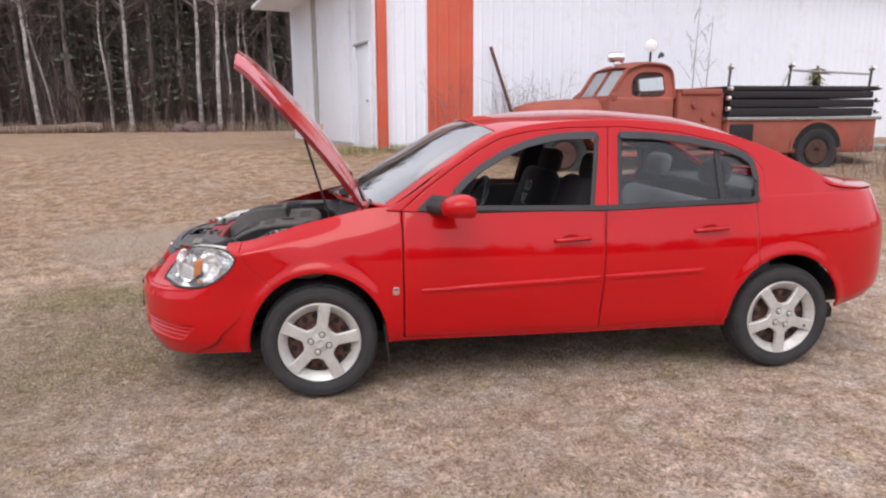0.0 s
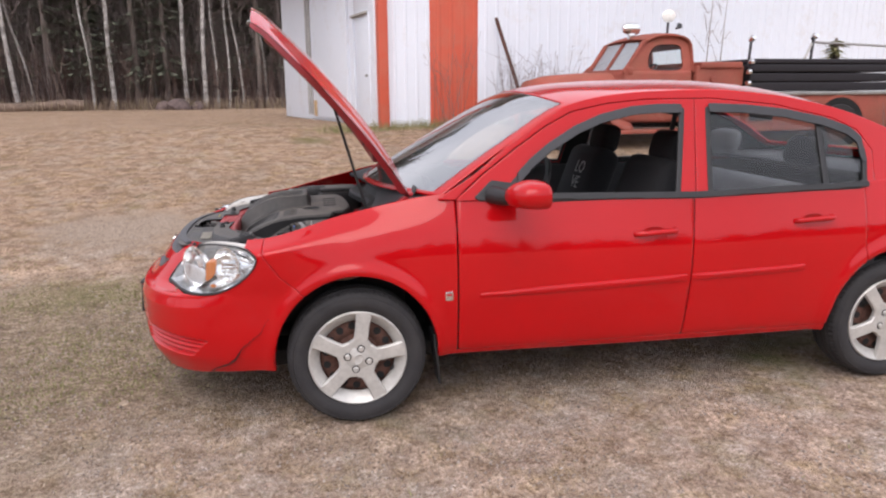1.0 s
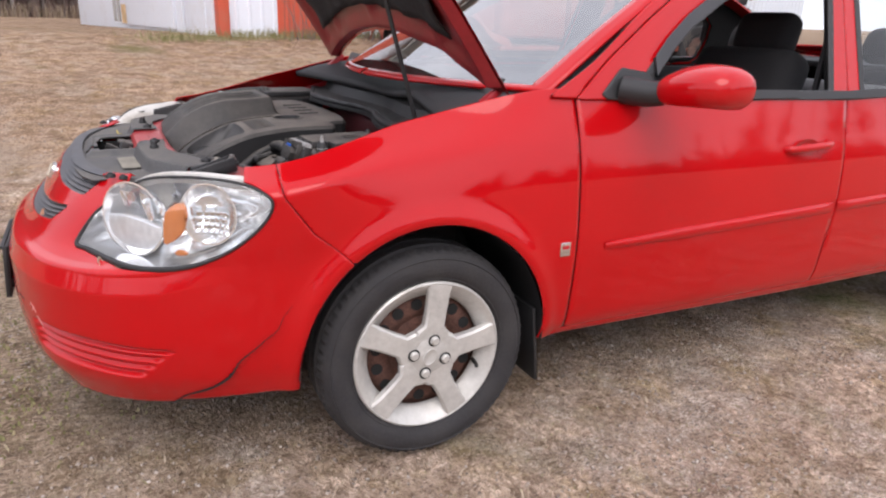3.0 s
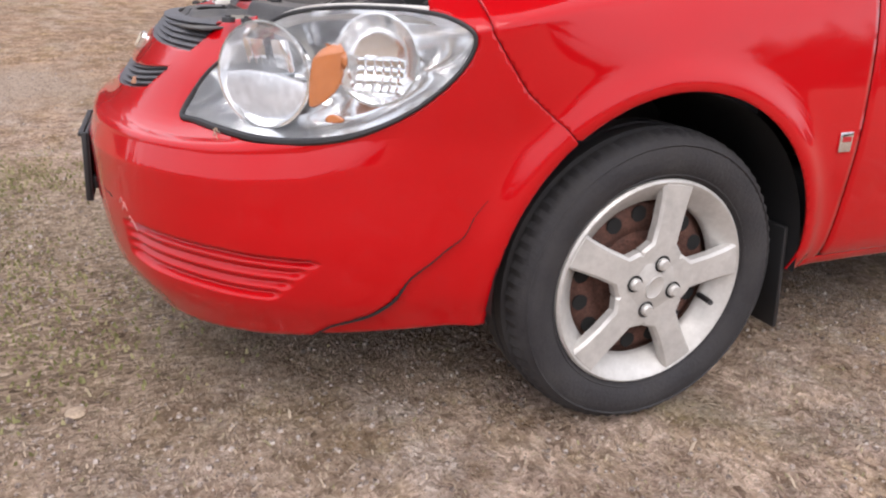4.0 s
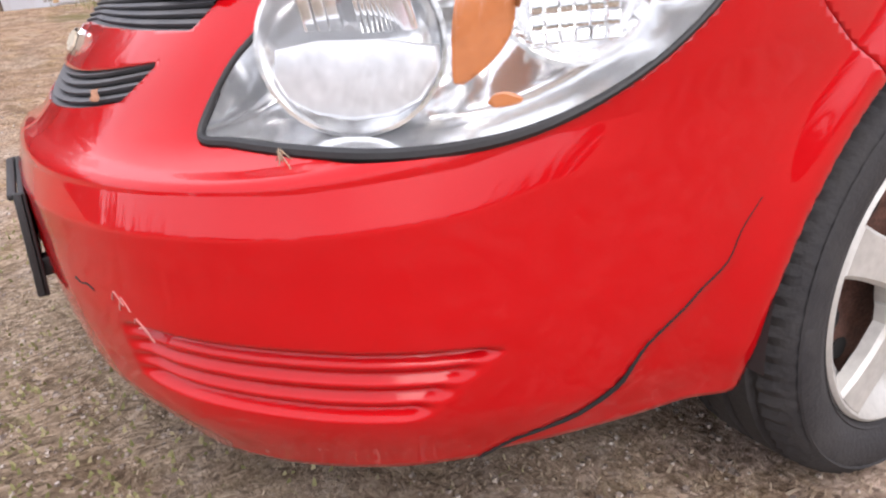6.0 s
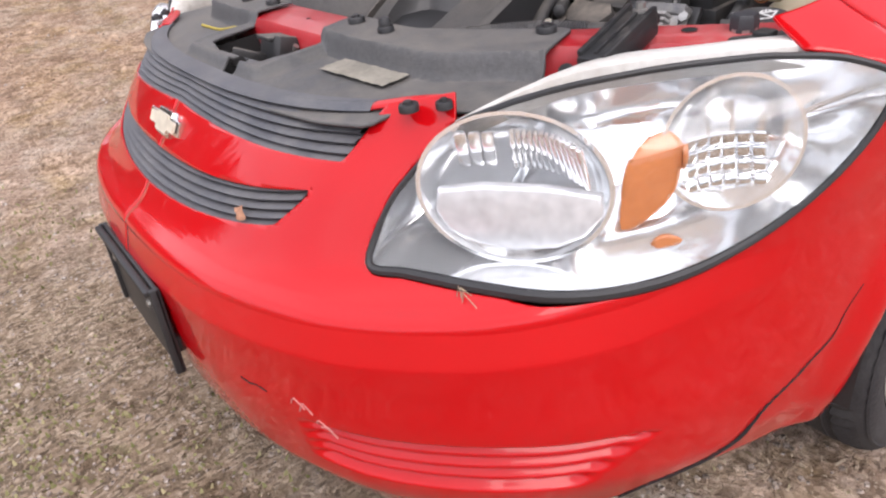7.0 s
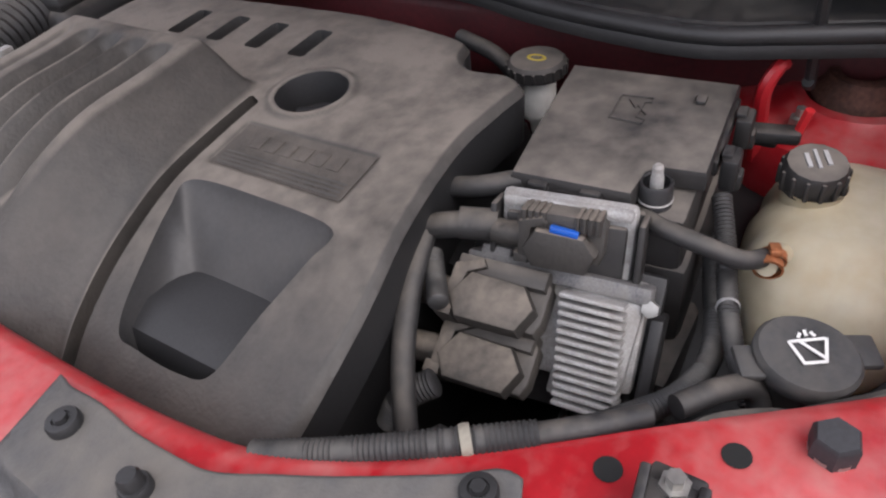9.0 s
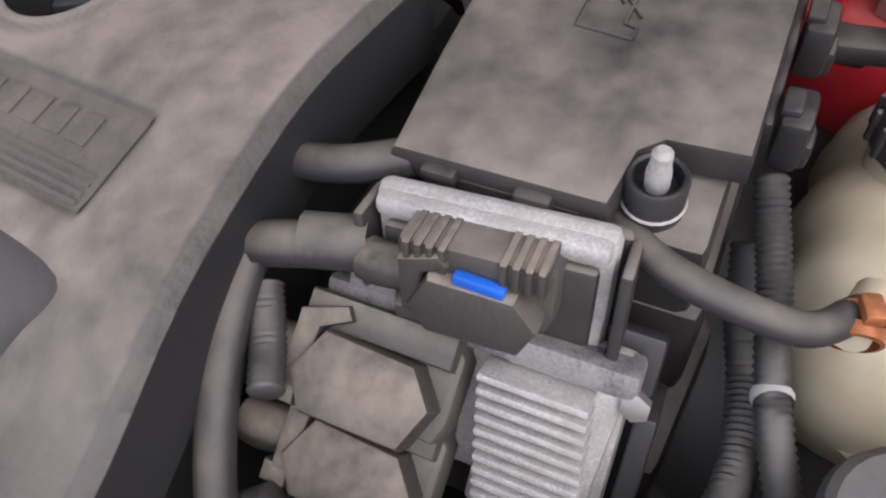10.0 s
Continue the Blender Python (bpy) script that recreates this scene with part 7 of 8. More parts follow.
# black brackets and lamp tops beside the shroud
for sg in (-1, 1):
    br = part("lamp_bracket", box((-.487, sg * .571, .790), (.110, .044, .030), .006, (0, -14, -sg * 8)), BRACKET, car, "black plastic lamp bracket")
    part("bracket_foot", box((-.525, sg * .578, .768), (.030, .046, .045), .006, (0, 0, -sg * 8)), BRACKET, br)
    for yy in (.553, .589):
        part("bracket_rib", box((-.487, sg * yy, .800), (.11, .007, .022), .002, (0, -14, -sg * 8)), BRACKET, br)
    part("bracket_pad", box((-.440, sg * .565, .806), (.03, .036, .014), .004), BRACKET, br)
    part("bolt", lathe([(.010, 0), (.010, .006), (.006, .006), (.006, .014), (0, .014)], pose(-.440, sg * .565, .813), 6), STEEL, br)
    part("bracket_rib", box((-.49, sg * .571, .803), (.09, .005, .010), .002, (0, -14, -sg * 8)), BRACKET, br)
    part("lamp_trough", join(box((-.440, sg * .640, .748), (.20, .060, .05), .01, (0, 0, -sg * -52)), box((-.545, sg * .530, .722), (.12, .07, .04), .01, (0, 0, sg * 36)), box((-.43, sg * .62, .69), (.16, .12, .03), .01, (0, 0, sg * 52))), BRACKET, car)
    part("corner_bracket", join(box((-.395, sg * .700, .778), (.080, .030, .030), .006, (0, 0, sg * 40)), box((-.40, sg * .700, .796), (.02, .02, .008), .003)), BRACKET, car)
    hb = part("support_bolt", lathe([(.021, -.004), (.021, .002), (.015, .004), (.015, .012)], pose(-.347, sg * .642, .770), 24), STEEL, car, "dark hexagon bolt")
    part("hex_head", lathe([(.0165, .0), (.0165, .020), (.014, .024), (.0, .024)], pose(-.347, sg * .642, .774, 0, 0, 10), 6), TRIM, hb)

# ---- engine cover ----
def ease(t):
    t = min(1.0, max(0.0, t))
    return t * t * (3 - 2 * t)


def gauss(x, w):
    return math.exp(-(x / w) ** 2)


def cover_z(x, y):
    # the main deck falls away towards the radiator
    z = float(smooth([-.62, -.56, -.50, -.42, -.34, -.30, -.20, -.05, .08], [.60, .69, .752, .800, .828, .834, .843, .846, .832], x))
    # the runner lobe stands over the deck, with a rounded side
    lobe = ease((y - .002) / .074) * ease((.36 - y) / .05) * ease((-.178 - x) / .022)
    z += lobe * (.055 + .016 * ease((-.25 - x) / .2))
    runner = ease((-.215 - x) / .03) * ease((x + .50) / .10) * ease((y - .085) / .012) * ease((.265 - y) / .012)
    z -= runner * .026 * (.5 - .5 * math.cos((y - .085) / .180 * 2 * math.pi * 4.0))
    z -= .005 * gauss(y - .285 - .10 * ease((x + .24) / .1), .006) * ease((-.20 - x) / .05)
    # nameplate bed
    n = min(ease((x + .318) / .006), ease((-.246 - x) / .006), ease((y + .213) / .006), ease((-.028 - y) / .006))
    z -= .004 * n
    # oil filler well
    d = math.hypot(x + .178, y + .065)
    z += .004 * gauss(d - .047, .006)
    # soft dent by the edge, raised rim
    z -= .004 * gauss(math.hypot(x + .13, y + .17), .05)
    z += .0012 * gauss(y + .262, .014) * ease((x + .5) / .1)
    return z


edge_poly = loop2([(-.085, -.285), (-.13, -.282), (-.20, -.276), (-.30, -.284), (-.40, -.298), (-.50, -.288), (-.575, -.252), (-.605, -.15), (-.60, 0), (-.60, .15), (-.585, .27), (-.50, .345), (-.35, .37), (-.24, .40), (-.15, .445), (-.04, .42), (.005, .30), (.020, .15), (.025, 0), (.005, -.12), (-.015, -.175), (-.050, -.188), (-.070, -.215), (-.068, -.250)], 4)
cv = sheet(np.arange(-.62, .05, .0038), np.arange(-.30, .41, .0038), lambda x, y: (x, y, 0.0))
cv = clip((np.array(cv[0]), cv[1]), lambda r: inside(edge_poly, r[:, 0], r[:, 1]))
dist = inside(edge_poly, cv[0][:, 0], cv[0][:, 1])
for i, (x, y, _) in enumerate(cv[0]):
    cv[0][i, 2] = cover_z(x, y) - .010 * (1 - ease(dist[i] / .009)) ** 2
pocket = loop2([(-.343, -.036), (-.338, -.13), (-.345, -.224), (-.38, -.222), (-.43, -.208), (-.488, -.186), (-.499, -.15), (-.498, -.09), (-.490, -.058), (-.43, -.046), (-.38, -.036)], 5)
filler = [(-.178 + .043 * math.cos(a), -.065 + .043 * math.sin(a)) for a in np.linspace(0, 2 * math.pi, 41)[:-1]]
slots = [[(-.080 + a, yc + .06 * a + b) for a, b in ((-.035, -.010), (-.031, -.014), (.030, -.014), (.035, -.010), (.035, .010), (.030, .014), (-.031, .014), (-.035, .010))] for yc in (.245, .168, .096, .020)]
trench = [(-.215, -.016), (-.205, .004), (-.60, .004), (-.60, -.016)]
for hole_ in [pocket, filler, trench] + slots:
    cv = clip(cv, lambda r: -inside(hole_, r[:, 0], r[:, 1]))


def sunk(poly, centre, rings, soft=0.0):
    """A smooth hollow under an opening: rings of (how far to the centre, how deep)."""
    v, f = [], []
    n = len(poly)
    for t, d in rings:
        for x, y in poly:
            px, py = x + (centre[0] - x) * t, y + (centre[1] - y) * t
            v.append((px, py, cover_z(x, y) * (1 - t) + cover_z(*centre) * t - d * (1 - soft * (1 - ease((-.345 - px) / .145)))))
    for i in range(len(rings) - 1):
        for j in range(n):
            k = (j + 1) % n
            f.append((i * n + j, i * n + k, (i + 1) * n + k, (i + 1) * n + j))
    f.append(tuple((len(rings) - 1) * n + j for j in range(n)))
    return v, f


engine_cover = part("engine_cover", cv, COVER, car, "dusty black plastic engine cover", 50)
part("pocket", sunk(pocket, (-.455, -.115), [(0, 0), (.02, .012), (.06, .030), (.14, .052), (.26, .070), (.42, .084), (.62, .094), (.85, .098)], 0.72), POCKET, engine_cover, "smooth dark moulded hollow", 70)
part("pocket_boss", lathe([(.026, -.012), (.020, .004), (.012, .011), (.0, .013)], pose(-.452, -.062, .722), 20), POCKET, engine_cover, "small round boss in the hollow")
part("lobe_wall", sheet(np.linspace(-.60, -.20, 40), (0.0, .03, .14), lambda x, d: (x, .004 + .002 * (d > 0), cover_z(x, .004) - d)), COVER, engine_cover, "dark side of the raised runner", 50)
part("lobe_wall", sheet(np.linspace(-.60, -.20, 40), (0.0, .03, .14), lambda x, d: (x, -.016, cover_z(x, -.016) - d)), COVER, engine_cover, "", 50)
# well in plain black, which deepens the shade inside it
part("filler_well", sunk(filler, (-.178, -.065), [(0, 0), (.05, .010), (.08, .050)]), BLACK, engine_cover, "", 70)
for s_ in slots:
    part("slot", sunk(s_, (-.080, sum(p[1] for p in s_) / 8), [(0, 0), (.04, .006), (.08, .034)]), POCKET, engine_cover, "", 50)
skirt_v, skirt_f = [], []
n_ = len(edge_poly)
for x, y in edge_poly:
    z = cover_z(x, y) - .010
    skirt_v += [(x, y, z + .001), (x, y * .995, z - .02), (x, y * .985, z - .06)]
for i in range(n_):
    j = (i + 1) % n_
    for k in (0, 1):
        skirt_f.append((i * 3 + k, i * 3 + k + 1, j * 3 + k + 1, j * 3 + k))
part("cover_skirt", (skirt_v, skirt_f), BLACK, engine_cover, "", 60)
plate = part("name_plate", sheet(np.linspace(-.314, -.250, 9), np.linspace(-.208, -.033, 20), lambda x, y: (x, y, cover_z(x, y) + .0012)), material("plate_plastic", (0.034, 0.030, 0.027), 0.6, fine=(300, 0.2), bump=(240, 0.2), dust=(0.105, 0.092, 0.080), dust_amount=0.72, dust_scale=14), engine_cover, "dark dusty name plate", 60)
for k in range(4):
    part("plate_line", sheet(np.linspace(-.311 + .0055 * k, -.3085 + .0055 * k, 2), np.linspace(-.203, -.040, 12), lambda x, y: (x, y, cover_z(x, y) + .0026)), POCKET, plate)


def letters(text, size, m, mat, parent, depth=.001, label=""):
    cu = bpy.data.curves.new("lettering", "FONT")
    cu.body, cu.size, cu.extrude, cu.align_x, cu.align_y = text, size, depth, "CENTER", "CENTER"
    tmp = new("lettering", cu)
    dg = bpy.context.evaluated_depsgraph_get()
    me = bpy.data.meshes.new_from_object(tmp.evaluated_get(dg))
    bpy.data.objects.remove(tmp)
    me.transform(m)
    me.materials.clear()
    me.materials.append(mat)
    o = new("lettering", me)
    place(o, parent, label)
    return o


slope = math.degrees(math.atan2(cover_z(-.26, -.12) - cover_z(-.29, -.12), .03))
badge = Matrix.Translation((-.271, -.120, cover_z(-.271, -.12) + .0030)) @ pose(0, 0, 0, 0, -slope, 0) @ pose(0, 0, 0, 0, 0, -90)
for k in range(6):
    bar = box(((k - 2.5) * .0212, 0, -.0009), (.0150, .0200, .0012), .0005)
    bmesh.ops.transform(bar, matrix=badge, verts=bar.verts)
    part("badge_bar", bar, plate.data.materials[0], plate)
cap_ = part("oil_cap", join(lathe([(.030, 0), (.030, .010), (.026, .014), (0, .014)], pose(-.178, -.065, .802), 24), box((-.178, -.065, .819), (.012, .048, .014), .004, (0, 0, 30))), BLACK, car, "black oil filler cap")
for q in (-.012, .012):
    part("cap_print", box((-.178 + q, -.065 + q * .8, .8165), (.006, .008, .001), 0, (0, 0, 30)), PALE, cap_)
part("engine_block", join(box((-.24, .02, .58), (.50, .56, .36), .04), box((-.10, -.25, .60), (.28, .14, .22), .03)), BLACK, car, "dark greasy engine block")

# intake duct and air box on the far side
part("intake_duct", tube([(-.42, .44, .775), (-.36, .47, .805), (-.28, .515, .825), (-.19, .55, .835), (-.10, .57, .835)], .046, 18, 6, .004, .012), HOSE, car, "black ribbed intake duct")
part("duct_clamp", lathe([(.050, -.007), (.052, -.006), (.052, .006), (.050, .007)], pose(-.295, .506, .822, 90, 0, 60), 24), STEEL, car)
part("air_box", join(box((-.02, .585, .77), (.26, .20, .16), .03, (0, 0, 6), 3), box((-.02, .585, .855), (.23, .17, .03), .012, (0, 0, 6))), BAYBLACK, car, "black air filter box")
part("duct_sensor", join(box((-.275, .43, .845), (.045, .030, .022), .004, (0, 10, 40)), box((-.262, .415, .860), (.022, .016, .010), .003)), ALU, car)

# ---- fuse box ----
FB = Matrix.Translation((-.106, -.412, .0)) @ pose(0, 0, 0, 0, 0, 5)


def fbox(c, size, bevel=.004, turn=(0, 0, 0)):
    bm = box(c, size, bevel, turn)
    bmesh.ops.transform(bm, matrix=FB, verts=bm.verts)
    return bm


fuse = part("fuse_box", join(fbox((.010, .006, .740), (.204, .160, .13), .008), fbox((.010, .004, .70), (.212, .172, .10), .01)), BAYBLACK, car, "black dusty fuse box")
lid_bm = prism([(-.096, .088), (-.096, -.026), (-.060, -.030), (-.050, -.040), (-.048, -.080), (.116, -.080), (.118, .100), (-.02, .094)], .020, FB @ Matrix.Translation((0, 0, .810)), .006)
lid = part("lid", lid_bm, BAYBLACK, fuse, "dusty fuse box lid")
part("lid_lip", fbox((.044, -.081, .812), (.120, .006, .016), .002), BRACKET, lid)
part("lid_lip", fbox((-.094, .030, .812), (.006, .085, .012), .002), BRACKET, lid)
for x in (-.002, .070):
    part("lid_latch", join(fbox((x, -.094, .806), (.030, .016, .034), .004), fbox((x, -.100, .796), (.018, .012, .018), .003), fbox((x + .0, -.090, .824), (.018, .010, .006), .002)), BRACKET, fuse)
for x in (-.02, .03):
    part("hinge_tab", fbox((-.097, x + .03, .820), (.010, .020, .010), .003), BRACKET, lid)
sym = [(-.030, -.016), (-.020, -.016), (-.018, -.008), (.014, -.008), (.016, -.016), (.026, -.016), (.024, .020), (-.026, .020)]
part("moulded_mark", tube([tuple(FB @ Vector((x * .9 + .040, y * .9 + .010, .8305))) for x, y in sym + sym[:1]], .0012, 5, 1), BAYBLACK, lid, "moulded outline mark")
part("moulded_mark", tube([tuple(FB @ Vector((x, y, .8305))) for x, y in ((.055, .018), (.040, .008), (.047, .008), (.031, -.004))], .0012, 5, 1), BAYBLACK, lid)
part("lid_nub", fbox((.070, -.050, .832), (.016, .010, .005), .002), BAYBLACK, lid)
boss = part("stud_boss", lathe([(.0150, -.06), (.0150, .010), (.0135, .012), (.0118, .011), (.0112, .002), (.0, .002)], pose(-.174, -.460, .818), 22), BLACK, car, "black stud boss")
part("boss_ring", lathe([(.0148, -.008), (.0160, -.0065), (.0148, -.005)], pose(-.174, -.460, .818), 22), ALU, boss)
part("stud", lathe([(.0085, .0), (.0085, .012), (.007, .018), (.007, .027), (.004, .030), (0, .030)], pose(-.174, -.460, .822) @ Matrix.Diagonal((.72, .72, .85, 1)), 12), ALU, boss, "bright threaded stud")

# ---- control modules in front of it ----
def mod(m, c, size, bevel=.003, turn=(0, 0, 0)):
    bm = box(c, size, bevel, turn)
    bmesh.ops.transform(bm, matrix=m, verts=bm.verts)
    return bm


UP = Matrix.Translation((-.226, -.398, .80)) @ pose(0, 0, 0, 0, 16, 9)         # own y across, z up the plate
upper_mod = part("control_module", join(mod(UP, (.004, 0, -.030), (.014, .124, .112), .006), mod(UP, (.0, 0, .018), (.020, .118, .012), .004)), ALU, car, "cast aluminium control module with black plugs")
part("module_frame", join(mod(UP, (.018, 0, -.045), (.012, .136, .12), .004), mod(UP, (-.006, 0, -.045), (.008, .110, .105), .003), mod(UP, (.0, -.068, -.04), (.030, .006, .11), .002), mod(UP, (.0, .066, -.04), (.030, .006, .11), .002)), BAYBLACK, upper_mod)


FACE = Matrix(((0, 0, -1, 0), (-1, 0, 0, 0), (0, 1, 0, 0), (0, 0, 0, 1)))      # a flat shape's own z looks out of the plate


def plug(m, at, parent, k=1.0, clipcol=False):
    """A wiring plug: ribbed top bar, hexagonal cap, locking lever, cable neck."""
    q = m @ Matrix.Translation(at)
    g = q @ FACE @ Matrix.Scale(k, 4)
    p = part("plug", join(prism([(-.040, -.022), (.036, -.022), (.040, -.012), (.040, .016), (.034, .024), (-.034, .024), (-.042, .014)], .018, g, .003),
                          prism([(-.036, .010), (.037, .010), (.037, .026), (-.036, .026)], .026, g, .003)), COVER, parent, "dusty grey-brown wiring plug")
    part("plug_cap", prism([(-.032, -.008), (-.020, .013), (.024, .011), (.036, -.005), (.027, -.025), (-.022, -.025)], .018, g @ Matrix.Translation((0, -.002, .016)), .0045, 2), PLUG, p)
    part("plug_lever", join(prism([(-.036, -.020), (-.026, -.020), (-.024, .010), (-.010, .017), (-.014, .023), (-.036, .016)], .010, g @ Matrix.Translation((0, 0, .020)), .002),
                            prism([(-.040, -.026), (-.026, -.026), (-.026, -.016), (-.040, -.016)], .030, g, .002)), PLUG, p)
    for i in range(4 if clipcol else 0):
        for x in (-.033 + .006 * i, .015 + .006 * i):
            part("plug_rib", prism([(x, .012), (x + .0035, .012), (x + .0035, .027), (x, .027)], .029, g, .001), PLUG, p)
    part("plug_neck", tube([g @ Vector((-.034, -.004, .014)), g @ Vector((-.052, -.006, .014)), g @ Vector((-.062, -.006, .012))], .0125 * k, 12, 2), PLUG, p)
    if clipcol:
        part("lock_clip", mod(g, (.006, .012, .029), (.026, .007, .006), .0015, (0, 0, -6)), BLUE, p, "bright blue lock clip")
    return p


plug(UP, (-.006, .000, -.004), upper_mod, .98, True)
LOW = Matrix.Translation((-.278, -.402, .716)) @ pose(0, 0, 0, 0, 34, 6)
lower_mod = part("control_module", join(mod(LOW, (.010, .0, .006), (.016, .170, .105), .006), mod(LOW, (.012, -.045, .066), (.014, .036, .022), .004)), ALU, car, "finned cast aluminium control module with black plugs")
for k in range(13):
    part("fin", mod(LOW, (-.010, -.040 - .0008 * k, .038 - .0083 * k), (.032, .058, .0044), .001), ALU, lower_mod)
part("bracket_bar", join(mod(LOW, (.002, .0, .050), (.026, .176, .016), .004), mod(LOW, (.0, .060, .060), (.02, .03, .012), .003)), DULL, lower_mod, "dull grey cast bracket bar")
part("fin_base", mod(LOW, (.0, -.046, -.010), (.012, .066, .108), .003, (4, 0, 0)), ALU, lower_mod)
FLAT = LOW @ Matrix.Translation((-.010, .046, .012)) @ pose(0, 0, 0, 0, 30, 0)
plug(FLAT, (0, 0, 0), lower_mod, 1.22)
FLAT_LOW = LOW @ Matrix.Translation((-.012, .048, -.046)) @ pose(0, 0, 0, 0, 30, 0)
plug(FLAT_LOW, (0, 0, 0), lower_mod, 1.22)
part("module_tray", join(mod(LOW, (.026, 0, -.01), (.012, .19, .15), .004), mod(LOW, (.02, -.095, -.02), (.04, .012, .10), .003)), BLACK, car, "black plastic module tray")
part("module_bolt", lathe([(.008, 0), (.008, .006), (0, .007)], LOW @ pose(-.004, -.088, .04, 0, -90, 0), 6), STEEL, lower_mod)
for q_ in (-.010, -.066):
    part("red_lock", mod(LOW, (-.030, .082, q_), (.005, .008, .005), .001), REDPL, lower_mod)

# ---- coolant tank, washer filler, brake fluid ----
tank_bm = bmesh.new()
bmesh.ops.create_uvsphere(tank_bm, u_segments=44, v_segments=28, radius=1.0)
for v_ in tank_bm.verts:
    x, y, z = v_.co
    k = (abs(x) ** 2.8 + abs(y) ** 2.8 + abs(z) ** 2.6) ** (-1 / 2.7)
    v_.co = Vector((x * k * .132, y * k * .083, z * k * .082)) + Vector((-.065, -.611, .685))
    v_.co.z -= .030 * ease((-.12 - v_.co.x) / .12) * (z > 0)
    v_.co.y += .004 * math.cos(v_.co.x * 95)
tank = part("coolant_tank", tank_bm, TANK, car, "yellowed white plastic coolant tank", 50)
part("tank_seam", tube([(-.065 + .1335 * math.cos(a), -.615 + .085 * math.sin(a), .668 - .012 * math.cos(a)) for a in np.linspace(0, 6.283, 33)], .004, 6, 1), TANK, tank)
part("neck", lathe([(.028, -.03), (.028, .0), (.030, .004)], pose(-.05, -.575, .770), 24), TANK, tank)
tc = part("cap", lathe([(.0285, -.012), (.0295, .0), (.0295, .012), (.027, .017), (.018, .019), (.0, .018)], pose(-.05, -.572, .783, 4, -6, 0), 14), BAYBLACK, tank, "black ridged screw cap")
for k in range(14):
    a = 2 * math.pi * k / 14
    part("cap_ridge", box((-.05 + .0295 * math.cos(a), -.572 + .0295 * math.sin(a), .783), (.005, .005, .022), .002, (0, 0, math.degrees(a))), BAYBLACK, tc)
part("cap_print", join(box((-.05, -.572, .8025), (.026, .003, .0015), 0, (4, -6, 25)), box((-.055, -.565, .8025), (.019, .004, .0015), 0, (4, -6, 25)), box((-.045, -.580, .8025), (.020, .004, .0015), 0, (4, -6, 25))), PALE, tc)
part("tank_outlet", tube([(-.150, -.570, .765), (-.185, -.562, .776)], .0098, 12, 1), TANK, tank)
for k, rr in ((0, .0125), (1, .0125)):
    part("hose_clamp", lathe([(rr - .002, -.004), (rr, -.0035), (rr, .0035), (rr - .002, .004)], pose(-.172 - .012 * k, -.5645, .775, 0, 82, 12), 20), COPPER, tank, "rusted spring clamp")
part("clamp_ear", box((-.176, -.566, .789), (.016, .010, .007), .002, (0, 10, 20)), COPPER, tank)
part("coolant_hose", tube([(-.170, -.564, .776), (-.196, -.545, .786), (-.206, -.515, .799), (-.204, -.480, .804), (-.190, -.455, .800), (-.160, -.42, .79)], .0086, 12, 6), HOSE, car, "black coolant hose")
WASHER = material("grey_dusty_cap", (0.034, 0.035, 0.037), 0.55, fine=(200, 0.2), broad=(30, 0.25), dust=(0.085, 0.080, 0.074), dust_amount=0.5, dust_scale=22)
washer = part("washer_filler", lathe([(.020, -.09), (.022, -.02), (.034, -.010), (.036, -.004), (.036, .006), (.033, .010), (.0, .012)], pose(-.255, -.612, .756, 6, -6, 0) @ Matrix.Diagonal((1.0, 1.12, 1, 1)), 28), WASHER, car, "dark grey washer filler cap with a white symbol")
part("lid_tab", box((-.232, -.645, .757), (.030, .030, .008), .003, (6, -6, 30)), WASHER, washer)
part("lid_tab", box((-.278, -.575, .757), (.03, .02, .007), .002, (6, -6, 30)), WASHER, washer)
WS = Matrix.Translation((-.257, -.614, .7695)) @ pose(0, 0, 0, 6, -6, -62) @ Matrix.Scale(.82, 4)
part("symbol", join(*[mod(WS, (x, y, 0), (l_x, l_y, .0012), 0, (0, 0, a)) for x, y, l_x, l_y, a in ((0, -.013, .020, .003, 0), (0, .012, .032, .003, 0), (-.013, -.0005, .003, .027, 16), (.013, -.0005, .003, .027, -16), (.002, 0, .003, .028, 40), (-.006, .018, .003, .006, -30), (.0, .020, .003, .007, 0), (.006, .018, .003, .006, 30))]), WHITE_PRINT, washer, "white wiper symbol")
brake = part("brake_reservoir", lathe([(.0, -.085), (.010, -.085), (.012, -.070), (.021, -.058), (.0235, -.050), (.0235, -.004), (.025, .0)], pose(.042, -.235, .786), 24), material("white_reservoir", (0.80, 0.79, 0.74), 0.45, fine=(80, 0.05), broad=(20, 0.1)), car, "white brake fluid reservoir with a black cap")
part("pipe_stub", lathe([(.0, -.03), (.009, -.03), (.009, .0), (.007, .0)], pose(.042, -.235, .701), 12), BAYBLACK, brake)
bc = part("cap", lathe([(.033, -.006), (.037, -.004), (.037, .010), (.033, .014), (.020, .015), (.0, .014)], pose(.042, -.235, .792), 18), BAYBLACK, brake, "black ridged cap")
part("cap_print", lathe([(.013, .0), (.0125, .001), (.009, .001), (.0088, .0)], pose(.042, -.235, .8066) @ Matrix.Diagonal((.62, 1, 1, 1)), 20), YELLOW, bc, "faded yellow oval print")
for k in range(18):
    a = 2 * math.pi * k / 18
    part("cap_ridge", box((.042 + .037 * math.cos(a), -.235 + .037 * math.sin(a), .795), (.004, .004, .014), .0015, (0, 0, math.degrees(a))), BAYBLACK, bc)
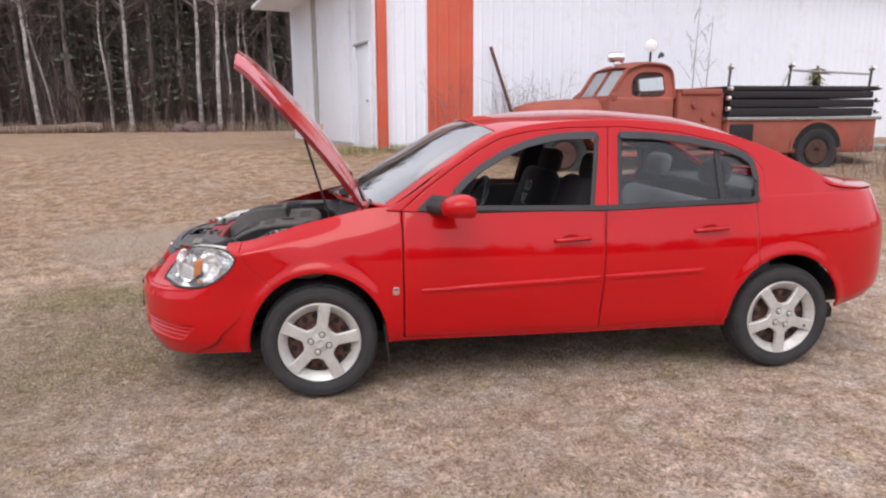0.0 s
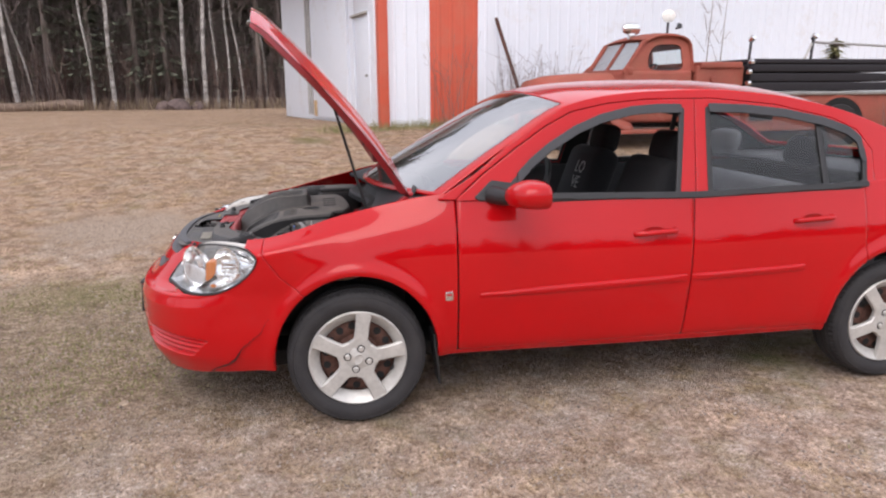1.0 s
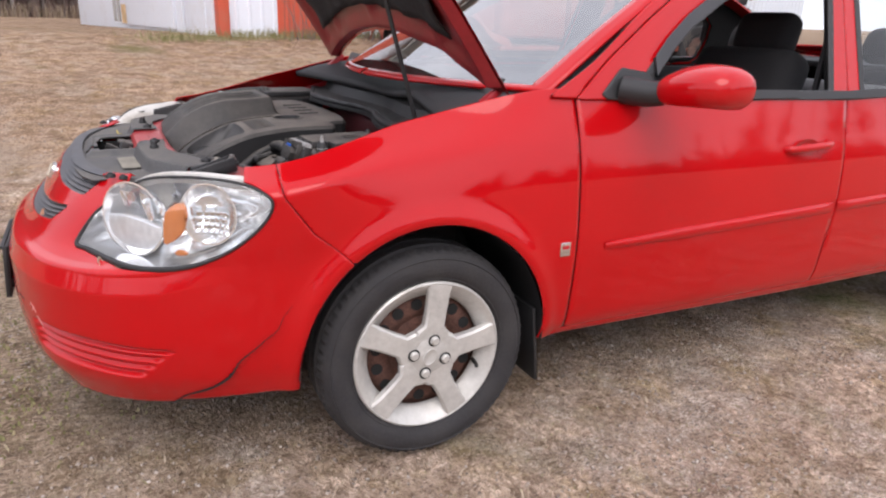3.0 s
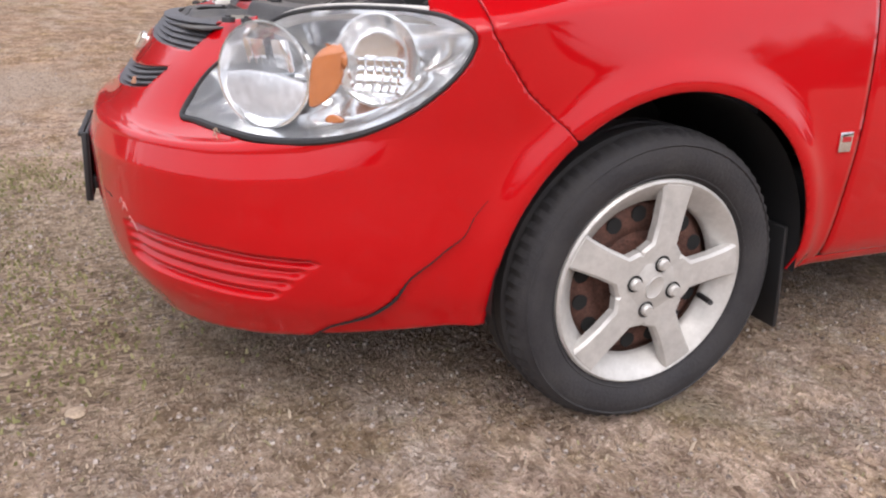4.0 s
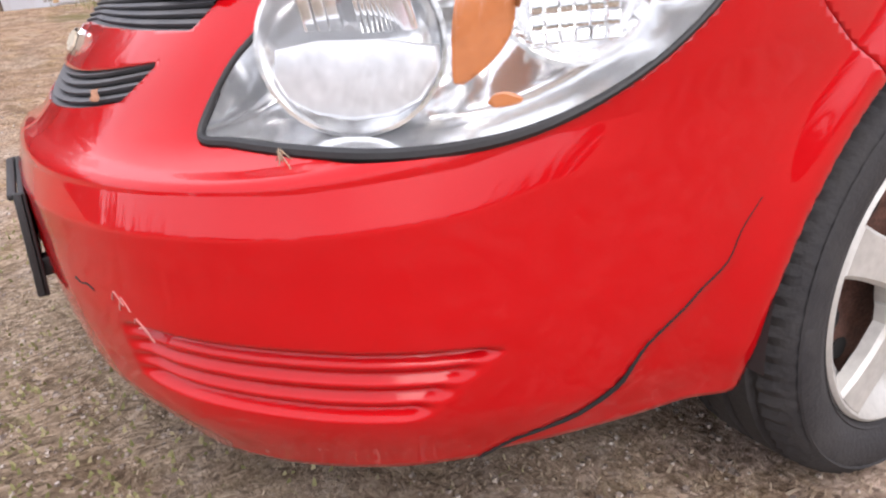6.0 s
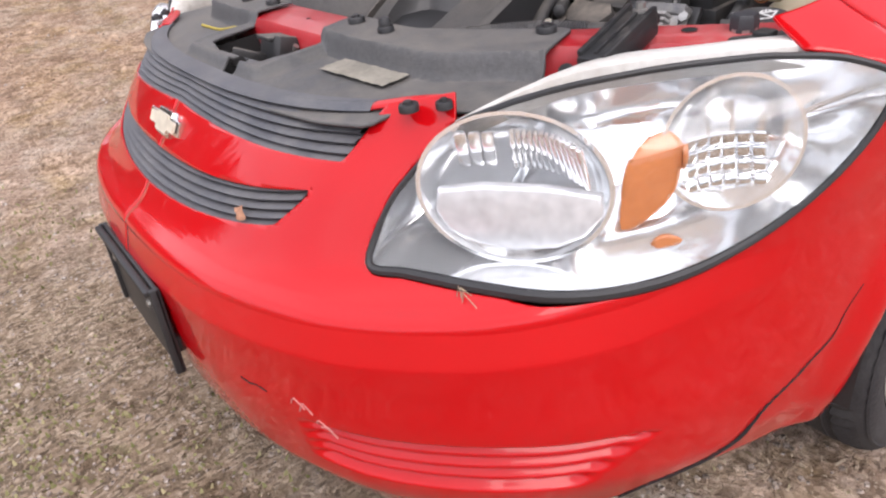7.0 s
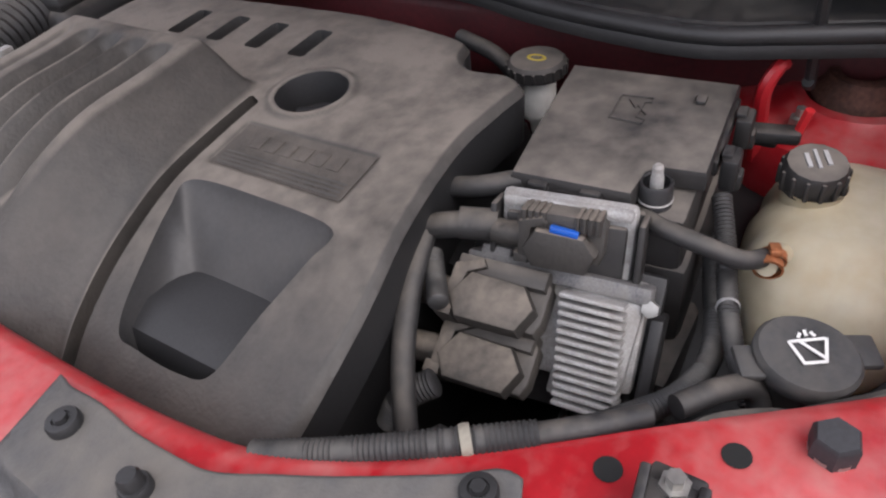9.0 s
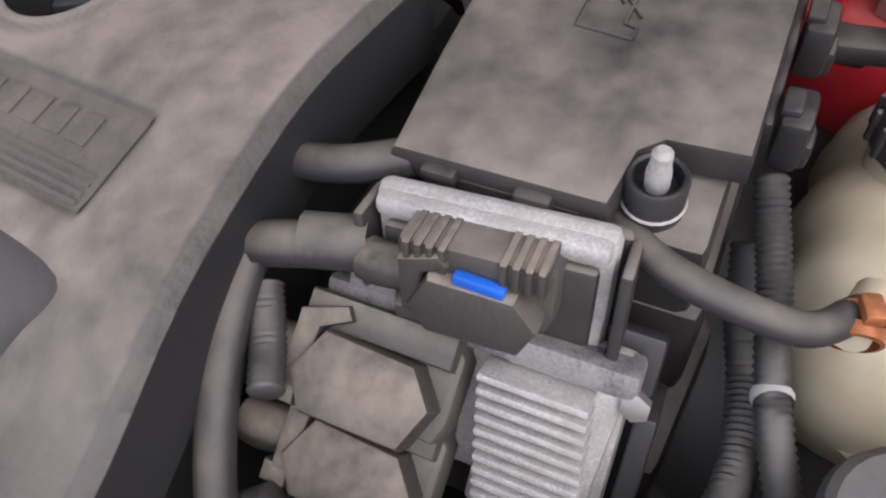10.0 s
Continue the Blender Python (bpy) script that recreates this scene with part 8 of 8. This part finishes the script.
part("level_sensor", box((.062, -.288, .765), (.022, .016, .040), .004), WHITE_PL, car, "small white connector")
part("brake_line", tube([(.020, -.252, .70), (.05, -.25, .66), (.12, -.26, .64)], .010, 8, 4), HOSE, car)
part("red_hook", tube([(.066, -.500, .71), (.064, -.499, .76), (.062, -.498, .80), (.072, -.506, .824), (.080, -.512, .828)], lambda u: .0095 - .002 * u, 8, 5), PAINT_IN, car, "red painted upright bracket")
part("mount_block", join(box((-.01, -.525, .795), (.022, .050, .014), .004, (0, 0, 12)), box((.0, -.515, .785), (.018, .03, .02), .004)), BRACKET, car, "black clip block")
part("red_clip", tube([(-.005, -.545, .79), (-.005, -.552, .825)], .005, 6, 2), REDPL, car)

# ---- hoses, looms ----
PALE_TAG = material("white_tag", (0.42, 0.41, 0.37), 0.7, fine=(120, 0.2), broad=(40, 0.3))
LOOM = material("loom_conduit", (0.026, 0.026, 0.027), 0.55, fine=(200, 0.2), broad=(14, 0.2), dust=(0.16, 0.15, 0.135), dust_amount=0.4, up=True)


def loom(pts, r, ribs=.0022, mat=LOOM, label="black corrugated wiring loom"):
    return part("wiring_loom", tube(pts, r, 14, 6, ribs * .7, .0038), mat, car, label, 70)


loom([(-.535, -.285, .775), (-.505, -.345, .780), (-.462, -.415, .783), (-.425, -.465, .778)], .0115)
part("smooth_hose", tube([(-.425, -.465, .778), (-.395, -.500, .775), (-.365, -.525, .765)], .0095, 10, 5), HOSE, car)
part("loom_tape", lathe([(.0128, -.004), (.0132, 0), (.0128, .004)], pose(-.455, -.424, .783, 0, 90, -52), 16), PAPER, car, "pale tape band")
loom([(-.405, -.475, .757), (-.36, -.505, .742), (-.31, -.533, .727), (-.255, -.543, .716), (-.205, -.535, .714), (-.165, -.52, .722), (-.13, -.508, .745)], .0100)
loom([(-.345, -.54, .76), (-.31, -.565, .755), (-.285, -.585, .735), (-.30, -.60, .70)], .010, 0.0, HOSE, "black hose")
loom([(-.115, -.505, .785), (-.165, -.527, .760), (-.215, -.544, .745), (-.25, -.562, .730), (-.275, -.585, .70)], .0088)
part("loom_tape", lathe([(.0096, -.004), (.0106, 0), (.0096, .004)], pose(-.215, -.544, .745, 0, 70, 200), 16), PALE, car, "grey tape band")
loom([(-.25, -.335, .795), (-.265, -.305, .798), (-.275, -.27, .79)], .0125, .002, HOSE)
part("loom_boot", tube([(-.248, -.338, .795), (-.262, -.305, .798)], .0155, 12, 1), HOSE, car, "dusty rubber boot")
part("smooth_hose", tube([(-.20, -.34, .815), (-.215, -.305, .808), (-.22, -.27, .80)], .011, 10, 4), HOSE, car)
part("smooth_hose", tube([(-.275, -.275, .79), (-.32, -.285, .77), (-.375, -.305, .735), (-.42, -.33, .69), (-.45, -.35, .62)], .0115, 10, 6), HOSE, car, "black curved hose")
loom([(-.335, -.322, .765), (-.305, -.300, .765), (-.285, -.285, .77)], .0095, .002)
loom([(-.375, -.335, .705), (-.395, -.31, .69), (-.41, -.30, .66)], .0135, .003)
loom([(-.40, -.36, .66), (-.43, -.33, .64), (-.47, -.31, .60)], .018, .004)
part("sensor_tag", box((-.448, -.262, .705), (.016, .060, .010), .003, (8, 20, -62)), PALE_TAG, car, "small white tag")
part("smooth_hose", tube([(-.305, -.620, .74), (-.32, -.60, .752), (-.36, -.565, .770), (-.40, -.545, .765)], .0085, 8, 5), HOSE, car)
part("small_pipe", tube([(-.30, -.625, .745), (-.275, -.665, .757), (-.25, -.70, .77)], .008, 8, 5), HOSE, car)
loom([(-.30, -.42, .60), (-.27, -.50, .58), (-.15, -.53, .56)], .014, .003)
part("smooth_hose", tube([(.060, -.200, .765), (.080, -.150, .782), (.095, -.09, .790)], .011, 10, 5), HOSE, car)
part("brake_booster", lathe([(.0, .10), (.09, .095), (.12, .07), (.125, .0), (.11, -.02)], pose(.16, -.33, .59, 0, -90, 0), 32), BAYBLACK, car, "black brake booster")
part("battery_tray", box((-.10, -.40, .60), (.30, .22, .10), .01), BAYBLACK, car)

# ---- dry plant bits caught on the car ----
DRYLEAF = material("dry_leaf", (0.30, 0.15, 0.09), 0.85, fine=(120, 0.3), broad=(40, 0.3))
lp = on_shell(.318, .650, .004)
leaf_ = part("dry_leaf", sheet(np.linspace(-1, 1, 9), np.linspace(-1, 1, 7), lambda a, b: (lp.x - .004 + .006 * b * (1 - a * a) + .002 * math.sin(5 * a), lp.y + .010 * a, lp.z + .006 * a + .005 * b * (1 - a * a) + .002 * math.cos(4 * a))), DRYLEAF, None, "", 60, .0006)
tagged(leaf_, "small curled brown dry leaf caught in the lower grille", "leaf")
wp = on_shell(.678, .592, .002)
r_ = random.Random(5)
weed_ = part("weed_wisp", merge(*[tube([wp + Vector((r_.gauss(0, .004), r_.gauss(0, .006), .010)), wp + Vector((-.004 + r_.gauss(0, .005), r_.gauss(0, .010), -.006)), wp + Vector((-.008 + r_.gauss(0, .006), r_.gauss(0, .014), -.022 + r_.gauss(0, .006)))], .0005, 4, 3) for _ in range(9)]), STRAW, None, "", 60)
tagged(weed_, "thin wisp of dry grass caught under the headlamp", "grass")

SEAT_FACE = Matrix.Translation((1.45, .36, .80)) @ pose(0, 0, 0, 0, 20, 0) @ Matrix.Translation((-.0812, -.05, .16)) @ FACE
letters("LO", .105, SEAT_FACE, PALE, passenger, .001, "pale letters on the seat cover")
letters("VE", .105, SEAT_FACE @ Matrix.Translation((0, -.095, 0)), PALE, passenger, .001, "pale letters on the seat cover")
